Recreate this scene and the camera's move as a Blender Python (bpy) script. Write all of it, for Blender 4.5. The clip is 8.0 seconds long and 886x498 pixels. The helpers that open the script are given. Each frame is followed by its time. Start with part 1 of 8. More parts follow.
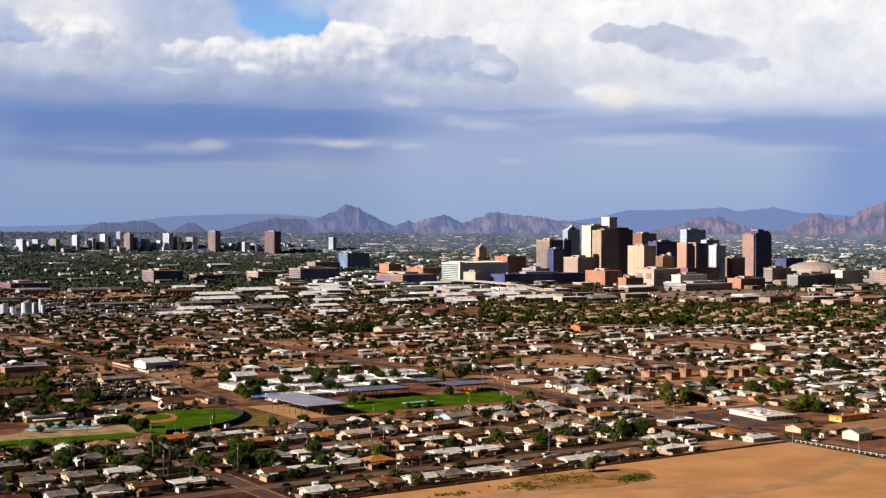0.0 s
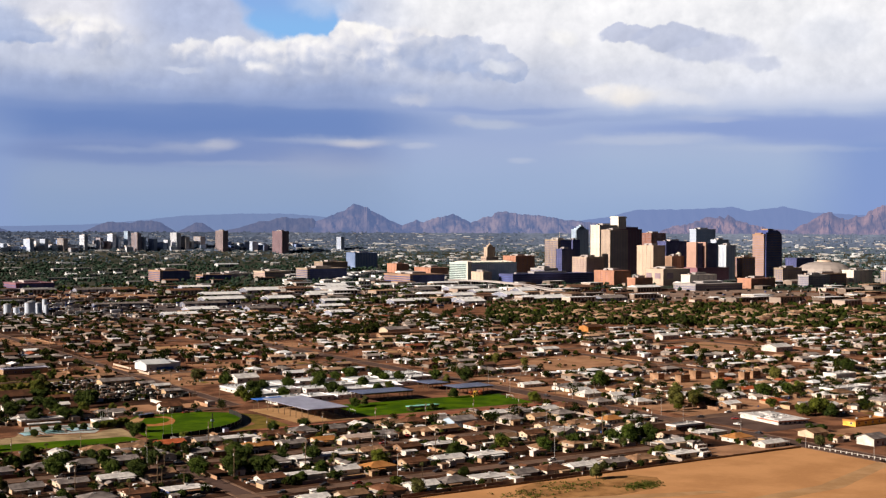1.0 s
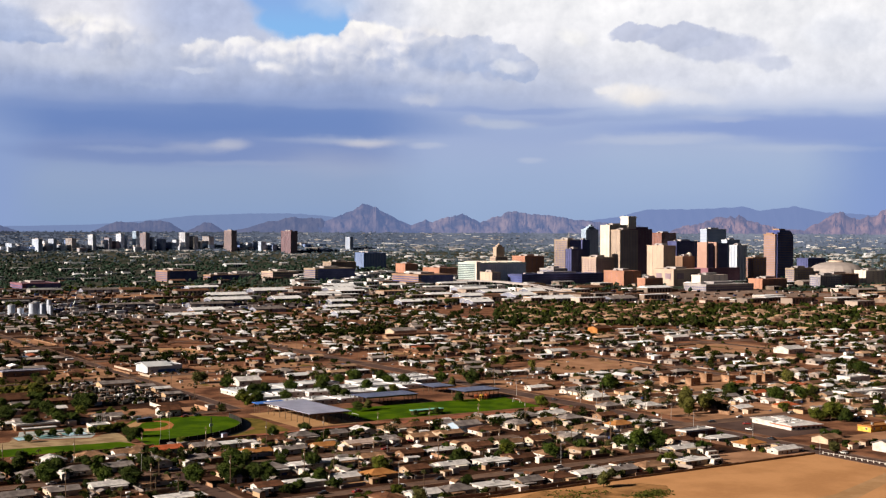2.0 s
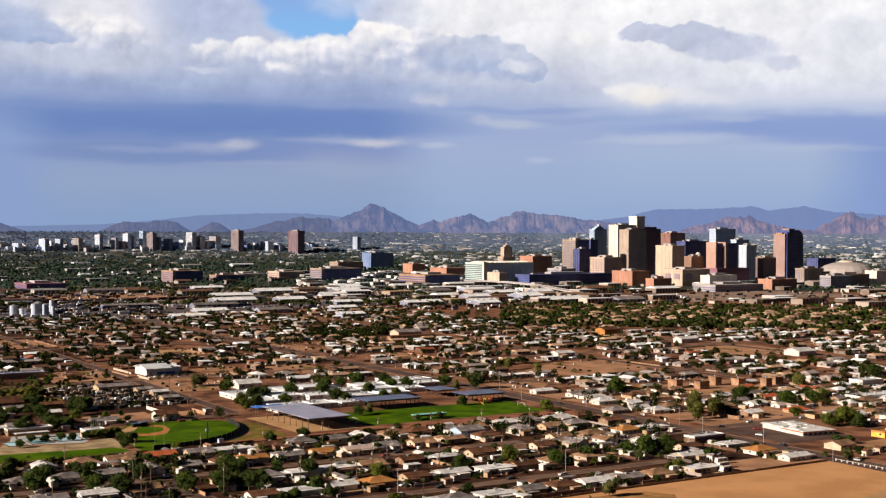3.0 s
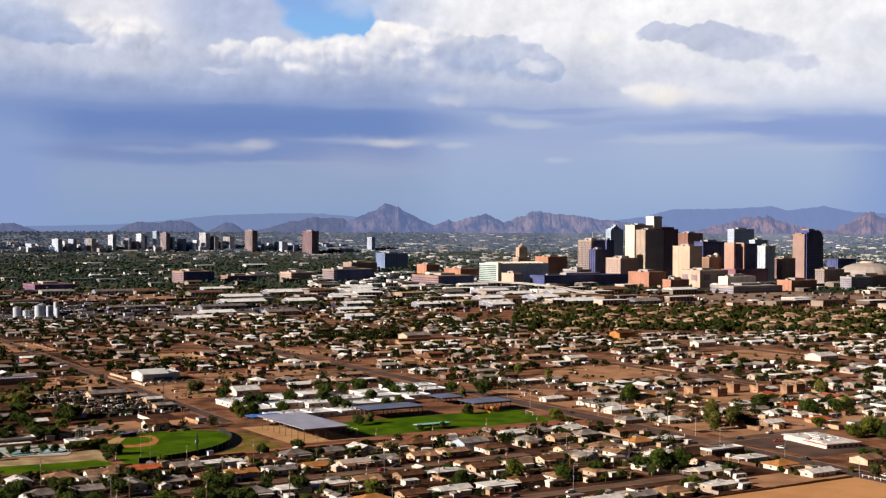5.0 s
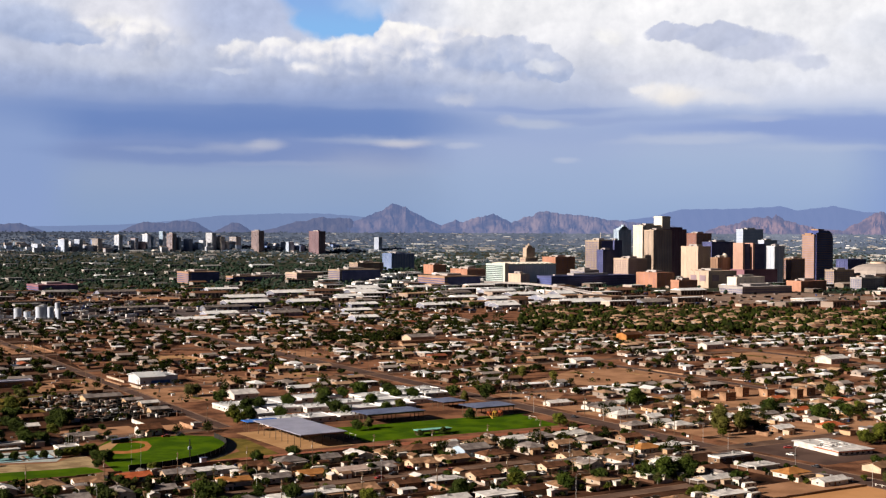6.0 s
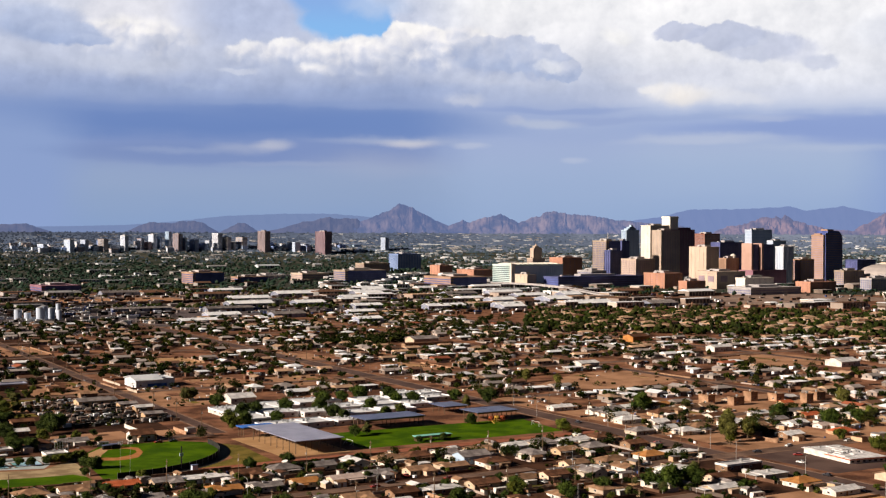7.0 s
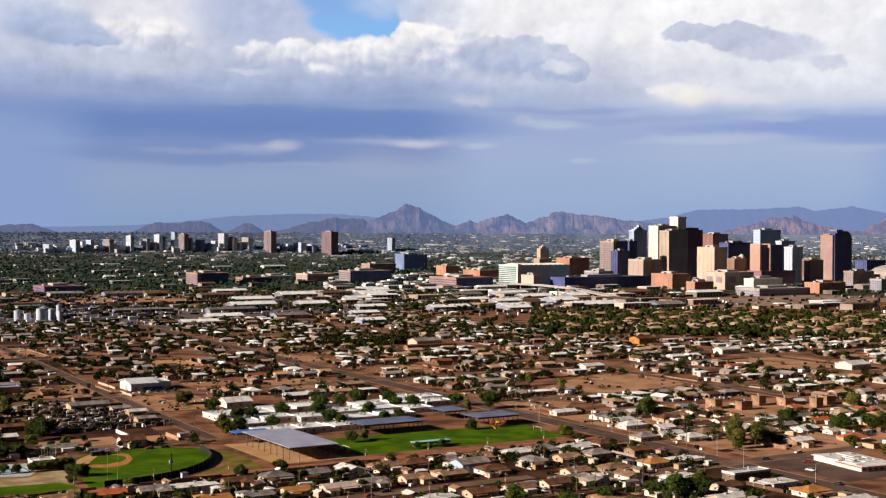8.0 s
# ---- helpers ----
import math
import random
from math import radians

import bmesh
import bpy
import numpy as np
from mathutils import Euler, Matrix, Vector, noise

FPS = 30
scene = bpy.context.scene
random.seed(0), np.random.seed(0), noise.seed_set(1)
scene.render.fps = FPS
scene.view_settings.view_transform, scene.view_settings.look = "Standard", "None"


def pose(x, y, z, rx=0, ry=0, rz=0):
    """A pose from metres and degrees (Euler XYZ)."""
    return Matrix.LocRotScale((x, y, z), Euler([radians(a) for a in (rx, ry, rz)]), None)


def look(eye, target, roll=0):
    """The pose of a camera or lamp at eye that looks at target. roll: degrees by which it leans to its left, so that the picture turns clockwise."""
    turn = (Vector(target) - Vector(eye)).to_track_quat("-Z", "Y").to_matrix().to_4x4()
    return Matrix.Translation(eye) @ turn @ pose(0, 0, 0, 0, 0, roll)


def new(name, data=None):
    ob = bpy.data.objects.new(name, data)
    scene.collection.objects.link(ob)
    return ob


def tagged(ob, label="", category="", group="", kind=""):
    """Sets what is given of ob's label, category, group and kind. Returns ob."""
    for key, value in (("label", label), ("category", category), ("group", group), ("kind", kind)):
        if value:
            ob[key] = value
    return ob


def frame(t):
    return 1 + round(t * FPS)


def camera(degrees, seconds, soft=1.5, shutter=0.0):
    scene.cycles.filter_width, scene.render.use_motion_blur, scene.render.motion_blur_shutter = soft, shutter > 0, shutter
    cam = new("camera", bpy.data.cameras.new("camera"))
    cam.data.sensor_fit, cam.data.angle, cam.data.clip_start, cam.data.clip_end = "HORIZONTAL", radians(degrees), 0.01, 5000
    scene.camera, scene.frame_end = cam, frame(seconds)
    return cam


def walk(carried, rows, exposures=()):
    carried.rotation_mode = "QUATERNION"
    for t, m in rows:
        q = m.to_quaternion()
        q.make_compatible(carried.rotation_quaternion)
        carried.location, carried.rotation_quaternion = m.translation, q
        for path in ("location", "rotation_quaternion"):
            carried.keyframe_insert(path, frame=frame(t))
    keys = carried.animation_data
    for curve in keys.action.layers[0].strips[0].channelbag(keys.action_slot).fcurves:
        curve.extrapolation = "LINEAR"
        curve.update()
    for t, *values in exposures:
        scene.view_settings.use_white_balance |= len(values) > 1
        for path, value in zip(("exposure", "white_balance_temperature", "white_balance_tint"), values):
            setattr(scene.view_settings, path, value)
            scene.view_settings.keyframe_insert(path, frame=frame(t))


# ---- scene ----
cam = camera(37.2, 8.0, soft=1.25)
# seconds, eye x, y, z, bearing east of north, tilt
PATH = [
    (0.0, -5.0, 17.6, 110.8, 34.370, -0.787),
    (0.5, 1.2, 23.9, 110.8, 34.165, -0.802),
    (1.0, 7.5, 30.4, 110.8, 33.970, -0.808),
    (1.5, 13.8, 36.8, 110.9, 33.740, -0.812),
    (3.0, 33.2, 56.5, 111.2, 33.145, -0.823),
    (3.5, 39.8, 63.1, 111.3, 32.953, -0.826),
    (4.0, 46.4, 69.8, 111.4, 32.763, -0.824),
    (4.5, 53.1, 76.6, 111.5, 32.575, -0.823),
    (6.0, 73.7, 97.1, 111.7, 32.017, -0.819),
    (6.5, 80.6, 104.0, 111.8, 31.840, -0.814),
    (7.0, 87.6, 110.9, 111.8, 31.657, -0.808),
    (7.5, 94.7, 117.8, 111.8, 31.476, -0.798),
    (8.0, 101.8, 124.8, 111.8, 31.300, -0.797),
]
walk(cam, [(t, pose(x, y, z, 90 + tilt, -0.2, -az)) for t, x, y, z, az, tilt in PATH])

# ---- sun, sky, exposure ----
SUN_BEARING, SUN_HEIGHT = 277.0, 23.5
sun_data = bpy.data.lights.new("sun", "SUN")
sun_data.energy, sun_data.angle, sun_data.color = 8.2, radians(0.5), (1.0, 0.84, 0.68)
sb, se = radians(SUN_BEARING), radians(SUN_HEIGHT)
sun_way = Vector((math.sin(sb) * math.cos(se), math.cos(sb) * math.cos(se), math.sin(se)))
new("sun", sun_data).matrix_world = look(sun_way * 400 + Vector((500, 900, 0)), (500, 900, 0))

world = bpy.data.worlds.new("sky")
scene.world = world
world.use_nodes = True
WN, WL = world.node_tree.nodes, world.node_tree.links
WN.clear()


def put(nt, socket, value):
    if hasattr(value, "is_output"):
        nt.links.new(value, socket)
    else:
        socket.default_value = value


def calc(nt, op, a, b=0.0, c=0.0, clamp=False):
    n = nt.nodes.new("ShaderNodeMath")
    n.operation, n.use_clamp = op, clamp
    for s, v in zip(n.inputs, (a, b, c)):
        put(nt, s, v)
    return n.outputs[0]


def smooth(nt, v, lo, hi):
    n = nt.nodes.new("ShaderNodeMapRange")
    n.interpolation_type = "SMOOTHSTEP"
    put(nt, n.inputs["Value"], v)
    n.inputs["From Min"].default_value, n.inputs["From Max"].default_value = lo, hi
    return n.outputs["Result"]


def blend(nt, fac, a, b, kind="MIX"):
    n = nt.nodes.new("ShaderNodeMix")
    n.data_type, n.blend_type = "RGBA", kind
    put(nt, n.inputs["Factor"], fac)
    for s, v in ((n.inputs[6], a), (n.inputs[7], b)):
        put(nt, s, (*v, 1) if isinstance(v, tuple) and len(v) == 3 else v)
    return n.outputs[2]


def fbm(nt, vector, scale, detail=5.0, rough=0.5, distortion=0.0):
    n = nt.nodes.new("ShaderNodeTexNoise")
    put(nt, n.inputs["Vector"], vector)
    for k, v in (("Scale", scale), ("Detail", detail), ("Roughness", rough), ("Distortion", distortion)):
        n.inputs[k].default_value = v
    return n.outputs["Fac"]


def triple(nt, x, y, z):
    n = nt.nodes.new("ShaderNodeCombineXYZ")
    for s, v in zip(n.inputs, (x, y, z)):
        put(nt, s, v)
    return n.outputs[0]


def tone(r, g, b):
    """A colour as it is seen (0 to 255), as light."""
    return tuple(c / 12.92 if c <= 0.04045 else ((c + 0.055) / 1.055) ** 2.4 for c in (r / 255, g / 255, b / 255))


def ramp(nt, v, lo, hi, stops):
    n = nt.nodes.new("ShaderNodeValToRGB")
    n.color_ramp.interpolation = "B_SPLINE"
    put(nt, n.inputs[0], calc(nt, "DIVIDE", calc(nt, "SUBTRACT", v, lo), hi - lo, clamp=True))
    e = n.color_ramp.elements
    for i, (at, rgb) in enumerate(stops):
        k = e[i] if i < 2 else e.new(1.0)
        k.position, k.color = (at - lo) / (hi - lo), (*tone(*rgb), 1)
    return n.outputs["Color"]


def billow(nt, u, v, scale, detail):
    """Rounded heaps with creases between them."""
    n = nt.nodes.new("ShaderNodeTexVoronoi")
    n.voronoi_dimensions, n.feature, n.normalize = "2D", "F1", True
    put(nt, n.inputs["Vector"], triple(nt, u, v, 0.0))
    for k, a in (("Scale", scale), ("Detail", detail), ("Roughness", 0.55), ("Lacunarity", 2.2)):
        n.inputs[k].default_value = a
    return calc(nt, "SUBTRACT", 1.0, n.outputs["Distance"])


def build_sky():
    """Late-afternoon sky: clear above, banks of cumulus and their grey undersides low in the north-east, haze at the skyline."""
    nt = world.node_tree
    way = nt.nodes.new("ShaderNodeTexCoord").outputs["Generated"]
    sep = nt.nodes.new("ShaderNodeSeparateXYZ")
    put(nt, sep.inputs[0], way)
    x, y, z = sep.outputs
    flat = calc(nt, "SQRT", calc(nt, "ADD", calc(nt, "MULTIPLY", x, x), calc(nt, "MULTIPLY", y, y)))
    bearing = calc(nt, "ARCTAN2", x, y)
    # u runs along the skyline, v down from 10 degrees above it; one unit is 2.46 degrees
    u = calc(nt, "MULTIPLY_ADD", calc(nt, "SUBTRACT", bearing, radians(34.37)), 23.3, 7.84)
    v = calc(nt, "MULTIPLY_ADD", calc(nt, "DIVIDE", z, calc(nt, "MAXIMUM", flat, 0.02)), -23.3, 4.09)
    # slow swells and small billows push every outline about
    slow = calc(nt, "SUBTRACT", fbm(nt, triple(nt, u, v, 0.0), 0.8, 4, 0.5), 0.5)
    slow2 = calc(nt, "SUBTRACT", fbm(nt, triple(nt, u, v, 7.3), 1.1, 4, 0.5), 0.5)
    curl = calc(nt, "SUBTRACT", fbm(nt, triple(nt, u, v, 3.1), 3.0, 6, 0.58), 0.5)
    curl2 = calc(nt, "SUBTRACT", fbm(nt, triple(nt, u, v, 11.7), 3.0, 6, 0.58), 0.5)
    su, sv = calc(nt, "MULTIPLY_ADD", slow, 0.5, u), calc(nt, "MULTIPLY_ADD", slow2, 0.22, v)
    wu, wv = calc(nt, "MULTIPLY_ADD", curl, 0.34, su), calc(nt, "MULTIPLY_ADD", curl2, 0.26, sv)
    heap = billow(nt, wu, wv, 2.3, 1.0)
    heap_up = billow(nt, calc(nt, "SUBTRACT", wu, 0.07), calc(nt, "SUBTRACT", wv, 0.10), 2.3, 1.0)
    relief = calc(nt, "SUBTRACT", heap, heap_up)
    streaks = calc(nt, "SUBTRACT", fbm(nt, triple(nt, calc(nt, "MULTIPLY", u, 0.3), calc(nt, "MULTIPLY", v, 2.2), 3.0), 1.0, 5, 0.5), 0.5)

    def spot(cu, cv, ru, rv, soft, a=wu, b=wv):
        du = calc(nt, "DIVIDE", calc(nt, "SUBTRACT", a, cu), ru)
        dv = calc(nt, "DIVIDE", calc(nt, "SUBTRACT", b, cv), rv)
        d = calc(nt, "SQRT", calc(nt, "ADD", calc(nt, "MULTIPLY", du, du), calc(nt, "MULTIPLY", dv, dv)))
        return calc(nt, "SUBTRACT", 1.0, smooth(nt, d, 1 - soft, 1 + soft))

    # the layers from the crowns down to the haze, in the west, the middle and the east of the bank
    lv = calc(nt, "MULTIPLY_ADD", streaks, 0.3, calc(nt, "MULTIPLY_ADD", slow2, 0.16, v))
    west = ramp(nt, lv, -0.5, 4.2, ((-0.3, (214, 219, 234)), (0.4, (190, 199, 224)), (1.0, (198, 204, 223)), (1.28, (184, 193, 217)), (1.55, (160, 174, 209)), (1.82, (146, 163, 203)), (2.1, (118, 143, 195)), (2.35, (110, 137, 191)), (2.55, (131, 150, 196)), (2.82, (130, 148, 193)), (3.05, (149, 167, 201)), (3.45, (146, 165, 198)), (4.1, (134, 159, 200))))
    middle = ramp(nt, lv, -0.5, 4.2, ((-0.3, (246, 246, 248)), (0.6, (240, 239, 243)), (1.15, (218, 221, 233)), (1.5, (186, 195, 219)), (1.8, (172, 184, 214)), (2.0, (154, 171, 211)), (2.15, (164, 179, 213)), (2.35, (156, 173, 211)), (2.6, (162, 177, 212)), (3.1, (159, 178, 211)), (4.1, (146, 169, 206))))
    east = ramp(nt, lv, -0.5, 4.2, ((-0.3, (250, 249, 250)), (0.8, (238, 238, 243)), (1.45, (226, 228, 237)), (1.8, (210, 215, 231)), (1.98, (186, 197, 223)), (2.12, (160, 177, 215)), (2.36, (152, 170, 212)), (2.6, (170, 184, 214)), (3.0, (163, 182, 213)), (3.5, (155, 175, 210)), (4.1, (143, 167, 205))))
    sky = blend(nt, smooth(nt, calc(nt, "MULTIPLY_ADD", curl, 0.3, su), 5.9, 7.6), west, middle)
    sky = blend(nt, smooth(nt, su, 9.2, 11.0), sky, east)
    sky = blend(nt, calc(nt, "MULTIPLY", smooth(nt, su, 13.4, 15.0), smooth(nt, v, 2.2, 2.7)), sky, tone(134, 157, 207))
    sky = blend(nt, calc(nt, "MULTIPLY", calc(nt, "SUBTRACT", 1.0, smooth(nt, su, -0.2, 0.9)), smooth(nt, v, 1.7, 2.3)), sky, tone(140, 161, 205))
    # soft cloud in the upper west, and the gap of open blue beside it
    soft_layers = (
        (1.3, 0.2, 1.3, 0.75, 0.45, 0.85, (232, 231, 238)), (3.3, 0.2, 1.1, 0.6, 0.5, 0.75, (180, 191, 221)), (0.0, 0.15, 0.5, 0.35, 0.6, 0.5, (212, 218, 234)),
        (1.35, 1.25, 0.9, 0.2, 0.6, 0.55, (205, 210, 226)), (1.2, 1.68, 1.2, 0.1, 0.7, 0.4, (150, 167, 204)), (6.0, 1.62, 1.6, 0.1, 0.7, 0.4, (150, 168, 208)),
    )
    for cu, cv, ru, rv, soft, k, rgb in soft_layers:
        sky = blend(nt, calc(nt, "MULTIPLY", spot(cu, cv, ru, rv, soft), k), sky, tone(*rgb))
    gap = calc(nt, "MAXIMUM", spot(4.95, 0.32, 0.72, 0.42, 0.25), spot(4.6, -0.1, 0.62, 0.45, 0.3))
    gap = calc(nt, "MAXIMUM", gap, spot(5.45, 0.42, 0.42, 0.3, 0.25))
    sky = blend(nt, gap, sky, blend(nt, smooth(nt, v, 0.0, 0.6), tone(138, 176, 230), tone(136, 186, 238)))
    sky = blend(nt, calc(nt, "MULTIPLY", spot(5.5, 0.12, 0.5, 0.2, 0.6), 0.75), sky, tone(182, 202, 234))
    # grey lumps before the white sheet in the east
    for cu, cv, ru, rv, soft, k, rgb in ((10.9, 0.62, 0.42, 0.17, 0.1, 0.9, (194, 200, 222)), (11.6, 0.74, 0.66, 0.22, 0.12, 0.88, (190, 197, 220)), (12.2, 0.9, 0.75, 0.26, 0.18, 0.8, (192, 199, 221)), (12.75, 0.98, 0.5, 0.22, 0.3, 0.6, (200, 205, 225)), (13.25, 1.2, 0.28, 0.14, 0.3, 0.7, (198, 204, 224)), (11.2, 1.35, 0.9, 0.2, 0.6, 0.5, (206, 210, 226)), (12.3, 1.7, 0.7, 0.1, 0.6, 0.5, (205, 210, 226)), (10.1, 1.4, 0.5, 0.08, 0.5, 0.5, (208, 211, 226)), (9.6, 1.7, 0.6, 0.16, 0.6, 0.6, (190, 198, 221)), (14.4, 0.75, 0.7, 0.3, 0.6, 0.4, (214, 219, 233))):
        sky = blend(nt, calc(nt, "MULTIPLY", spot(cu, cv, ru, rv, soft), k), sky, tone(*rgb))
    # heaped clouds: sunlit heads, grey bodies, feet that melt into the layer beneath
    lit = calc(nt, "MULTIPLY_ADD", relief, -0.8, 0.0)
    heaps = (
        (7.0, 1.0, 0.75, 0.5, 0.16, 0.95, 0.55), (7.9, 1.08, 0.75, 0.46, 0.14, 0.95, 0.40), (8.6, 1.2, 0.42, 0.38, 0.14, 0.95, 0.50),
        (1.3, 0.85, 1.0, 0.42, 0.2, 0.85, 0.95), (3.3, 1.08, 0.45, 0.3, 0.14, 0.8, 0.80), (4.0, 1.06, 0.42, 0.32, 0.14, 0.85, 0.85), (4.75, 1.15, 0.62, 0.42, 0.14, 0.9, 0.85),
    )
    heaps += ((5.35, 1.1, 0.62, 0.45, 0.14, 0.95, 0.90), (6.25, 0.98, 0.66, 0.56, 0.12, 1.0, 0.95), (6.0, 0.66, 0.34, 0.26, 0.12, 1.0, 1.25), (6.5, 0.72, 0.34, 0.22, 0.14, 0.9, 1.05), (8.75, 1.12, 0.22, 0.14, 0.3, 0.8, 1.0), (4.45, 1.3, 0.3, 0.14, 0.4, 0.6, 0.9))
    for cu, cv, ru, rv, soft, k, head in heaps:
        drop = calc(nt, "DIVIDE", calc(nt, "SUBTRACT", wv, cv - rv), 2 * rv)
        body = ramp(nt, calc(nt, "SUBTRACT", calc(nt, "ADD", drop, lit), (head - 0.8) * 0.5), 0.0, 1.0, ((0.0, (250, 247, 245)), (0.2, (236, 234, 239)), (0.42, (208, 212, 227)), (0.65, (186, 194, 217)), (1.0, (160, 174, 208))))
        foot = calc(nt, "SUBTRACT", 1.0, smooth(nt, drop, 0.5, 0.98))
        sky = blend(nt, calc(nt, "MULTIPLY", calc(nt, "MULTIPLY", spot(cu, cv, ru, rv, soft), k), foot), sky, body)
    # the grey flank of a cloud in the west, before the sunlit one
    nu, nv = calc(nt, "MULTIPLY_ADD", curl, 0.3, u), calc(nt, "MULTIPLY_ADD", curl2, 0.2, v)
    for cu, cv, ru, rv, soft, k in ((-0.2, 0.6, 0.75, 0.3, 0.3, 0.85), (0.25, 0.76, 0.62, 0.2, 0.16, 0.9), (0.7, 0.86, 0.32, 0.09, 0.25, 0.8)):
        flank = blend(nt, smooth(nt, nv, cv - rv, cv + rv), tone(186, 197, 224), tone(160, 176, 211))
        sky = blend(nt, calc(nt, "MULTIPLY", spot(cu, cv, ru, rv, soft, nu, nv), k), sky, flank)
    # a shaded heap that stands out against the white sheet behind it
    for cu, cv, ru, rv, k in ((7.5, 0.95, 0.62, 0.3, 0.65), (8.1, 0.98, 0.55, 0.34, 0.95), (8.62, 1.1, 0.36, 0.32, 1.0), (8.92, 1.28, 0.22, 0.2, 1.0)):
        under = blend(nt, calc(nt, "MULTIPLY_ADD", relief, -1.2, smooth(nt, wv, cv - rv, cv + rv), clamp=True), tone(200, 206, 225), tone(172, 185, 215))
        sky = blend(nt, calc(nt, "MULTIPLY", spot(cu, cv, ru, rv, 0.08), k), sky, under)
    sky = blend(nt, calc(nt, "MULTIPLY", spot(8.62, 1.18, 0.22, 0.12, 0.4), 0.7), sky, tone(228, 230, 238))
    # small crowns and shreds that catch the sun
    for cu, cv, ru, rv, soft, k, rgb in ((7.15, 1.78, 0.24, 0.1, 0.7, 0.5, (210, 213, 226)), (7.95, 2.16, 0.2, 0.09, 0.5, 0.5, (190, 196, 216)), (10.7, 1.66, 0.4, 0.12, 0.6, 0.6, (242, 238, 236)), (11.05, 1.76, 0.34, 0.14, 0.8, 0.6, (244, 236, 226)), (10.4, 1.6, 0.2, 0.08, 0.5, 0.6, (244, 240, 238)), (11.5, 1.7, 0.3, 0.1, 0.7, 0.4, (238, 236, 238)), (11.9, 1.8, 0.5, 0.1, 0.6, 0.5, (226, 227, 234)), (3.15, 1.32, 0.34, 0.05, 0.5, 0.6, (208, 213, 229)), (2.6, 1.62, 0.6, 0.05, 0.7, 0.3, (176, 188, 215)), (9.75, 0.7, 0.25, 0.12, 0.5, 0.5, (250, 248, 245))):
        sky = blend(nt, calc(nt, "MULTIPLY", spot(cu, cv, ru, rv, soft), k), sky, tone(*rgb))
    # shallow modelling over all of the lit cloud
    shade = calc(nt, "MULTIPLY", calc(nt, "SUBTRACT", 1.0, smooth(nt, v, 1.5, 2.0)), calc(nt, "SUBTRACT", 1.0, gap))
    k = calc(nt, "MULTIPLY_ADD", calc(nt, "MULTIPLY", calc(nt, "MULTIPLY_ADD", relief, 0.12, calc(nt, "MULTIPLY_ADD", curl, 0.42, calc(nt, "MULTIPLY", slow, 0.42))), shade), 1.0, 1.0)
    sky = blend(nt, 1.0, sky, triple(nt, k, calc(nt, "MULTIPLY_ADD", k, 0.93, 0.07), calc(nt, "MULTIPLY_ADD", k, 0.8, 0.2)), "MULTIPLY")
    # long dark undersides, and thin lit streaks below them
    for cu, cv, ru, rv, soft, k, rgb in ((3.0, 2.18, 3.2, 0.28, 0.55, 0.6, (106, 133, 189)), (6.3, 2.24, 1.5, 0.2, 0.6, 0.5, (112, 139, 194)), (5.6, 1.92, 1.1, 0.06, 0.7, 0.4, (150, 167, 206)), (3.2, 1.86, 0.8, 0.05, 0.7, 0.4, (146, 164, 204)), (2.4, 2.76, 2.2, 0.17, 0.5, 0.6, (121, 142, 190)), (4.1, 2.72, 0.75, 0.17, 0.3, 0.65, (126, 146, 194)), (13.9, 2.3, 1.9, 0.24, 0.4, 0.75, (136, 157, 208)), (12.2, 2.36, 1.4, 0.1, 0.6, 0.6, (140, 160, 208)), (9.4, 2.14, 1.0, 0.06, 0.6, 0.5, (146, 163, 206)), (8.6, 1.97, 1.3, 0.05, 0.6, 0.5, (138, 158, 205)), (11.0, 2.12, 0.9, 0.05, 0.6, 0.4, (150, 168, 208)), (1.0, 2.02, 1.4, 0.07, 0.7, 0.3, (128, 150, 198))):
        sky = blend(nt, calc(nt, "MULTIPLY", spot(cu, cv, ru, rv, soft, su, lv), k), sky, tone(*rgb))
    for cu, cv, ru, rv, soft, k, rgb in ((5.9, 2.52, 1.05, 0.07, 0.8, 0.5, (180, 189, 211)), (6.1, 2.57, 0.4, 0.07, 0.8, 0.6, (214, 211, 216)), (3.2, 2.66, 0.5, 0.09, 0.8, 0.5, (172, 181, 206)), (3.75, 2.62, 0.3, 0.09, 0.7, 0.55, (200, 201, 212)), (2.0, 2.7, 0.7, 0.05, 0.8, 0.4, (158, 172, 204)), (7.25, 2.59, 0.26, 0.05, 0.6, 0.5, (192, 199, 218)), (9.1, 2.84, 0.16, 0.05, 0.7, 0.4, (194, 201, 220)), (11.2, 2.52, 1.1, 0.07, 0.7, 0.6, (188, 197, 218)), (8.5, 2.18, 0.5, 0.06, 0.7, 0.6, (190, 198, 216)), (13.6, 2.66, 1.2, 0.06, 0.7, 0.35, (182, 193, 216)), (12.4, 2.14, 0.6, 0.05, 0.7, 0.4, (186, 195, 218)), (3.9, 2.93, 1.0, 0.05, 0.7, 0.4, (158, 171, 202)), (5.6, 2.95, 1.0, 0.2, 0.8, 0.35, (170, 178, 202))):
        sky = blend(nt, calc(nt, "MULTIPLY", spot(cu, cv, ru, rv, soft, su, calc(nt, "MULTIPLY_ADD", curl2, 0.06, lv)), k), sky, tone(*rgb))
    clear = nt.nodes.new("ShaderNodeTexSky")
    clear.sky_type, clear.sun_disc = "NISHITA", False
    clear.sun_elevation, clear.sun_rotation = se, sb
    dim = blend(nt, 1.0, clear.outputs[0], (0.0063, 0.0072, 0.0114), "MULTIPLY")
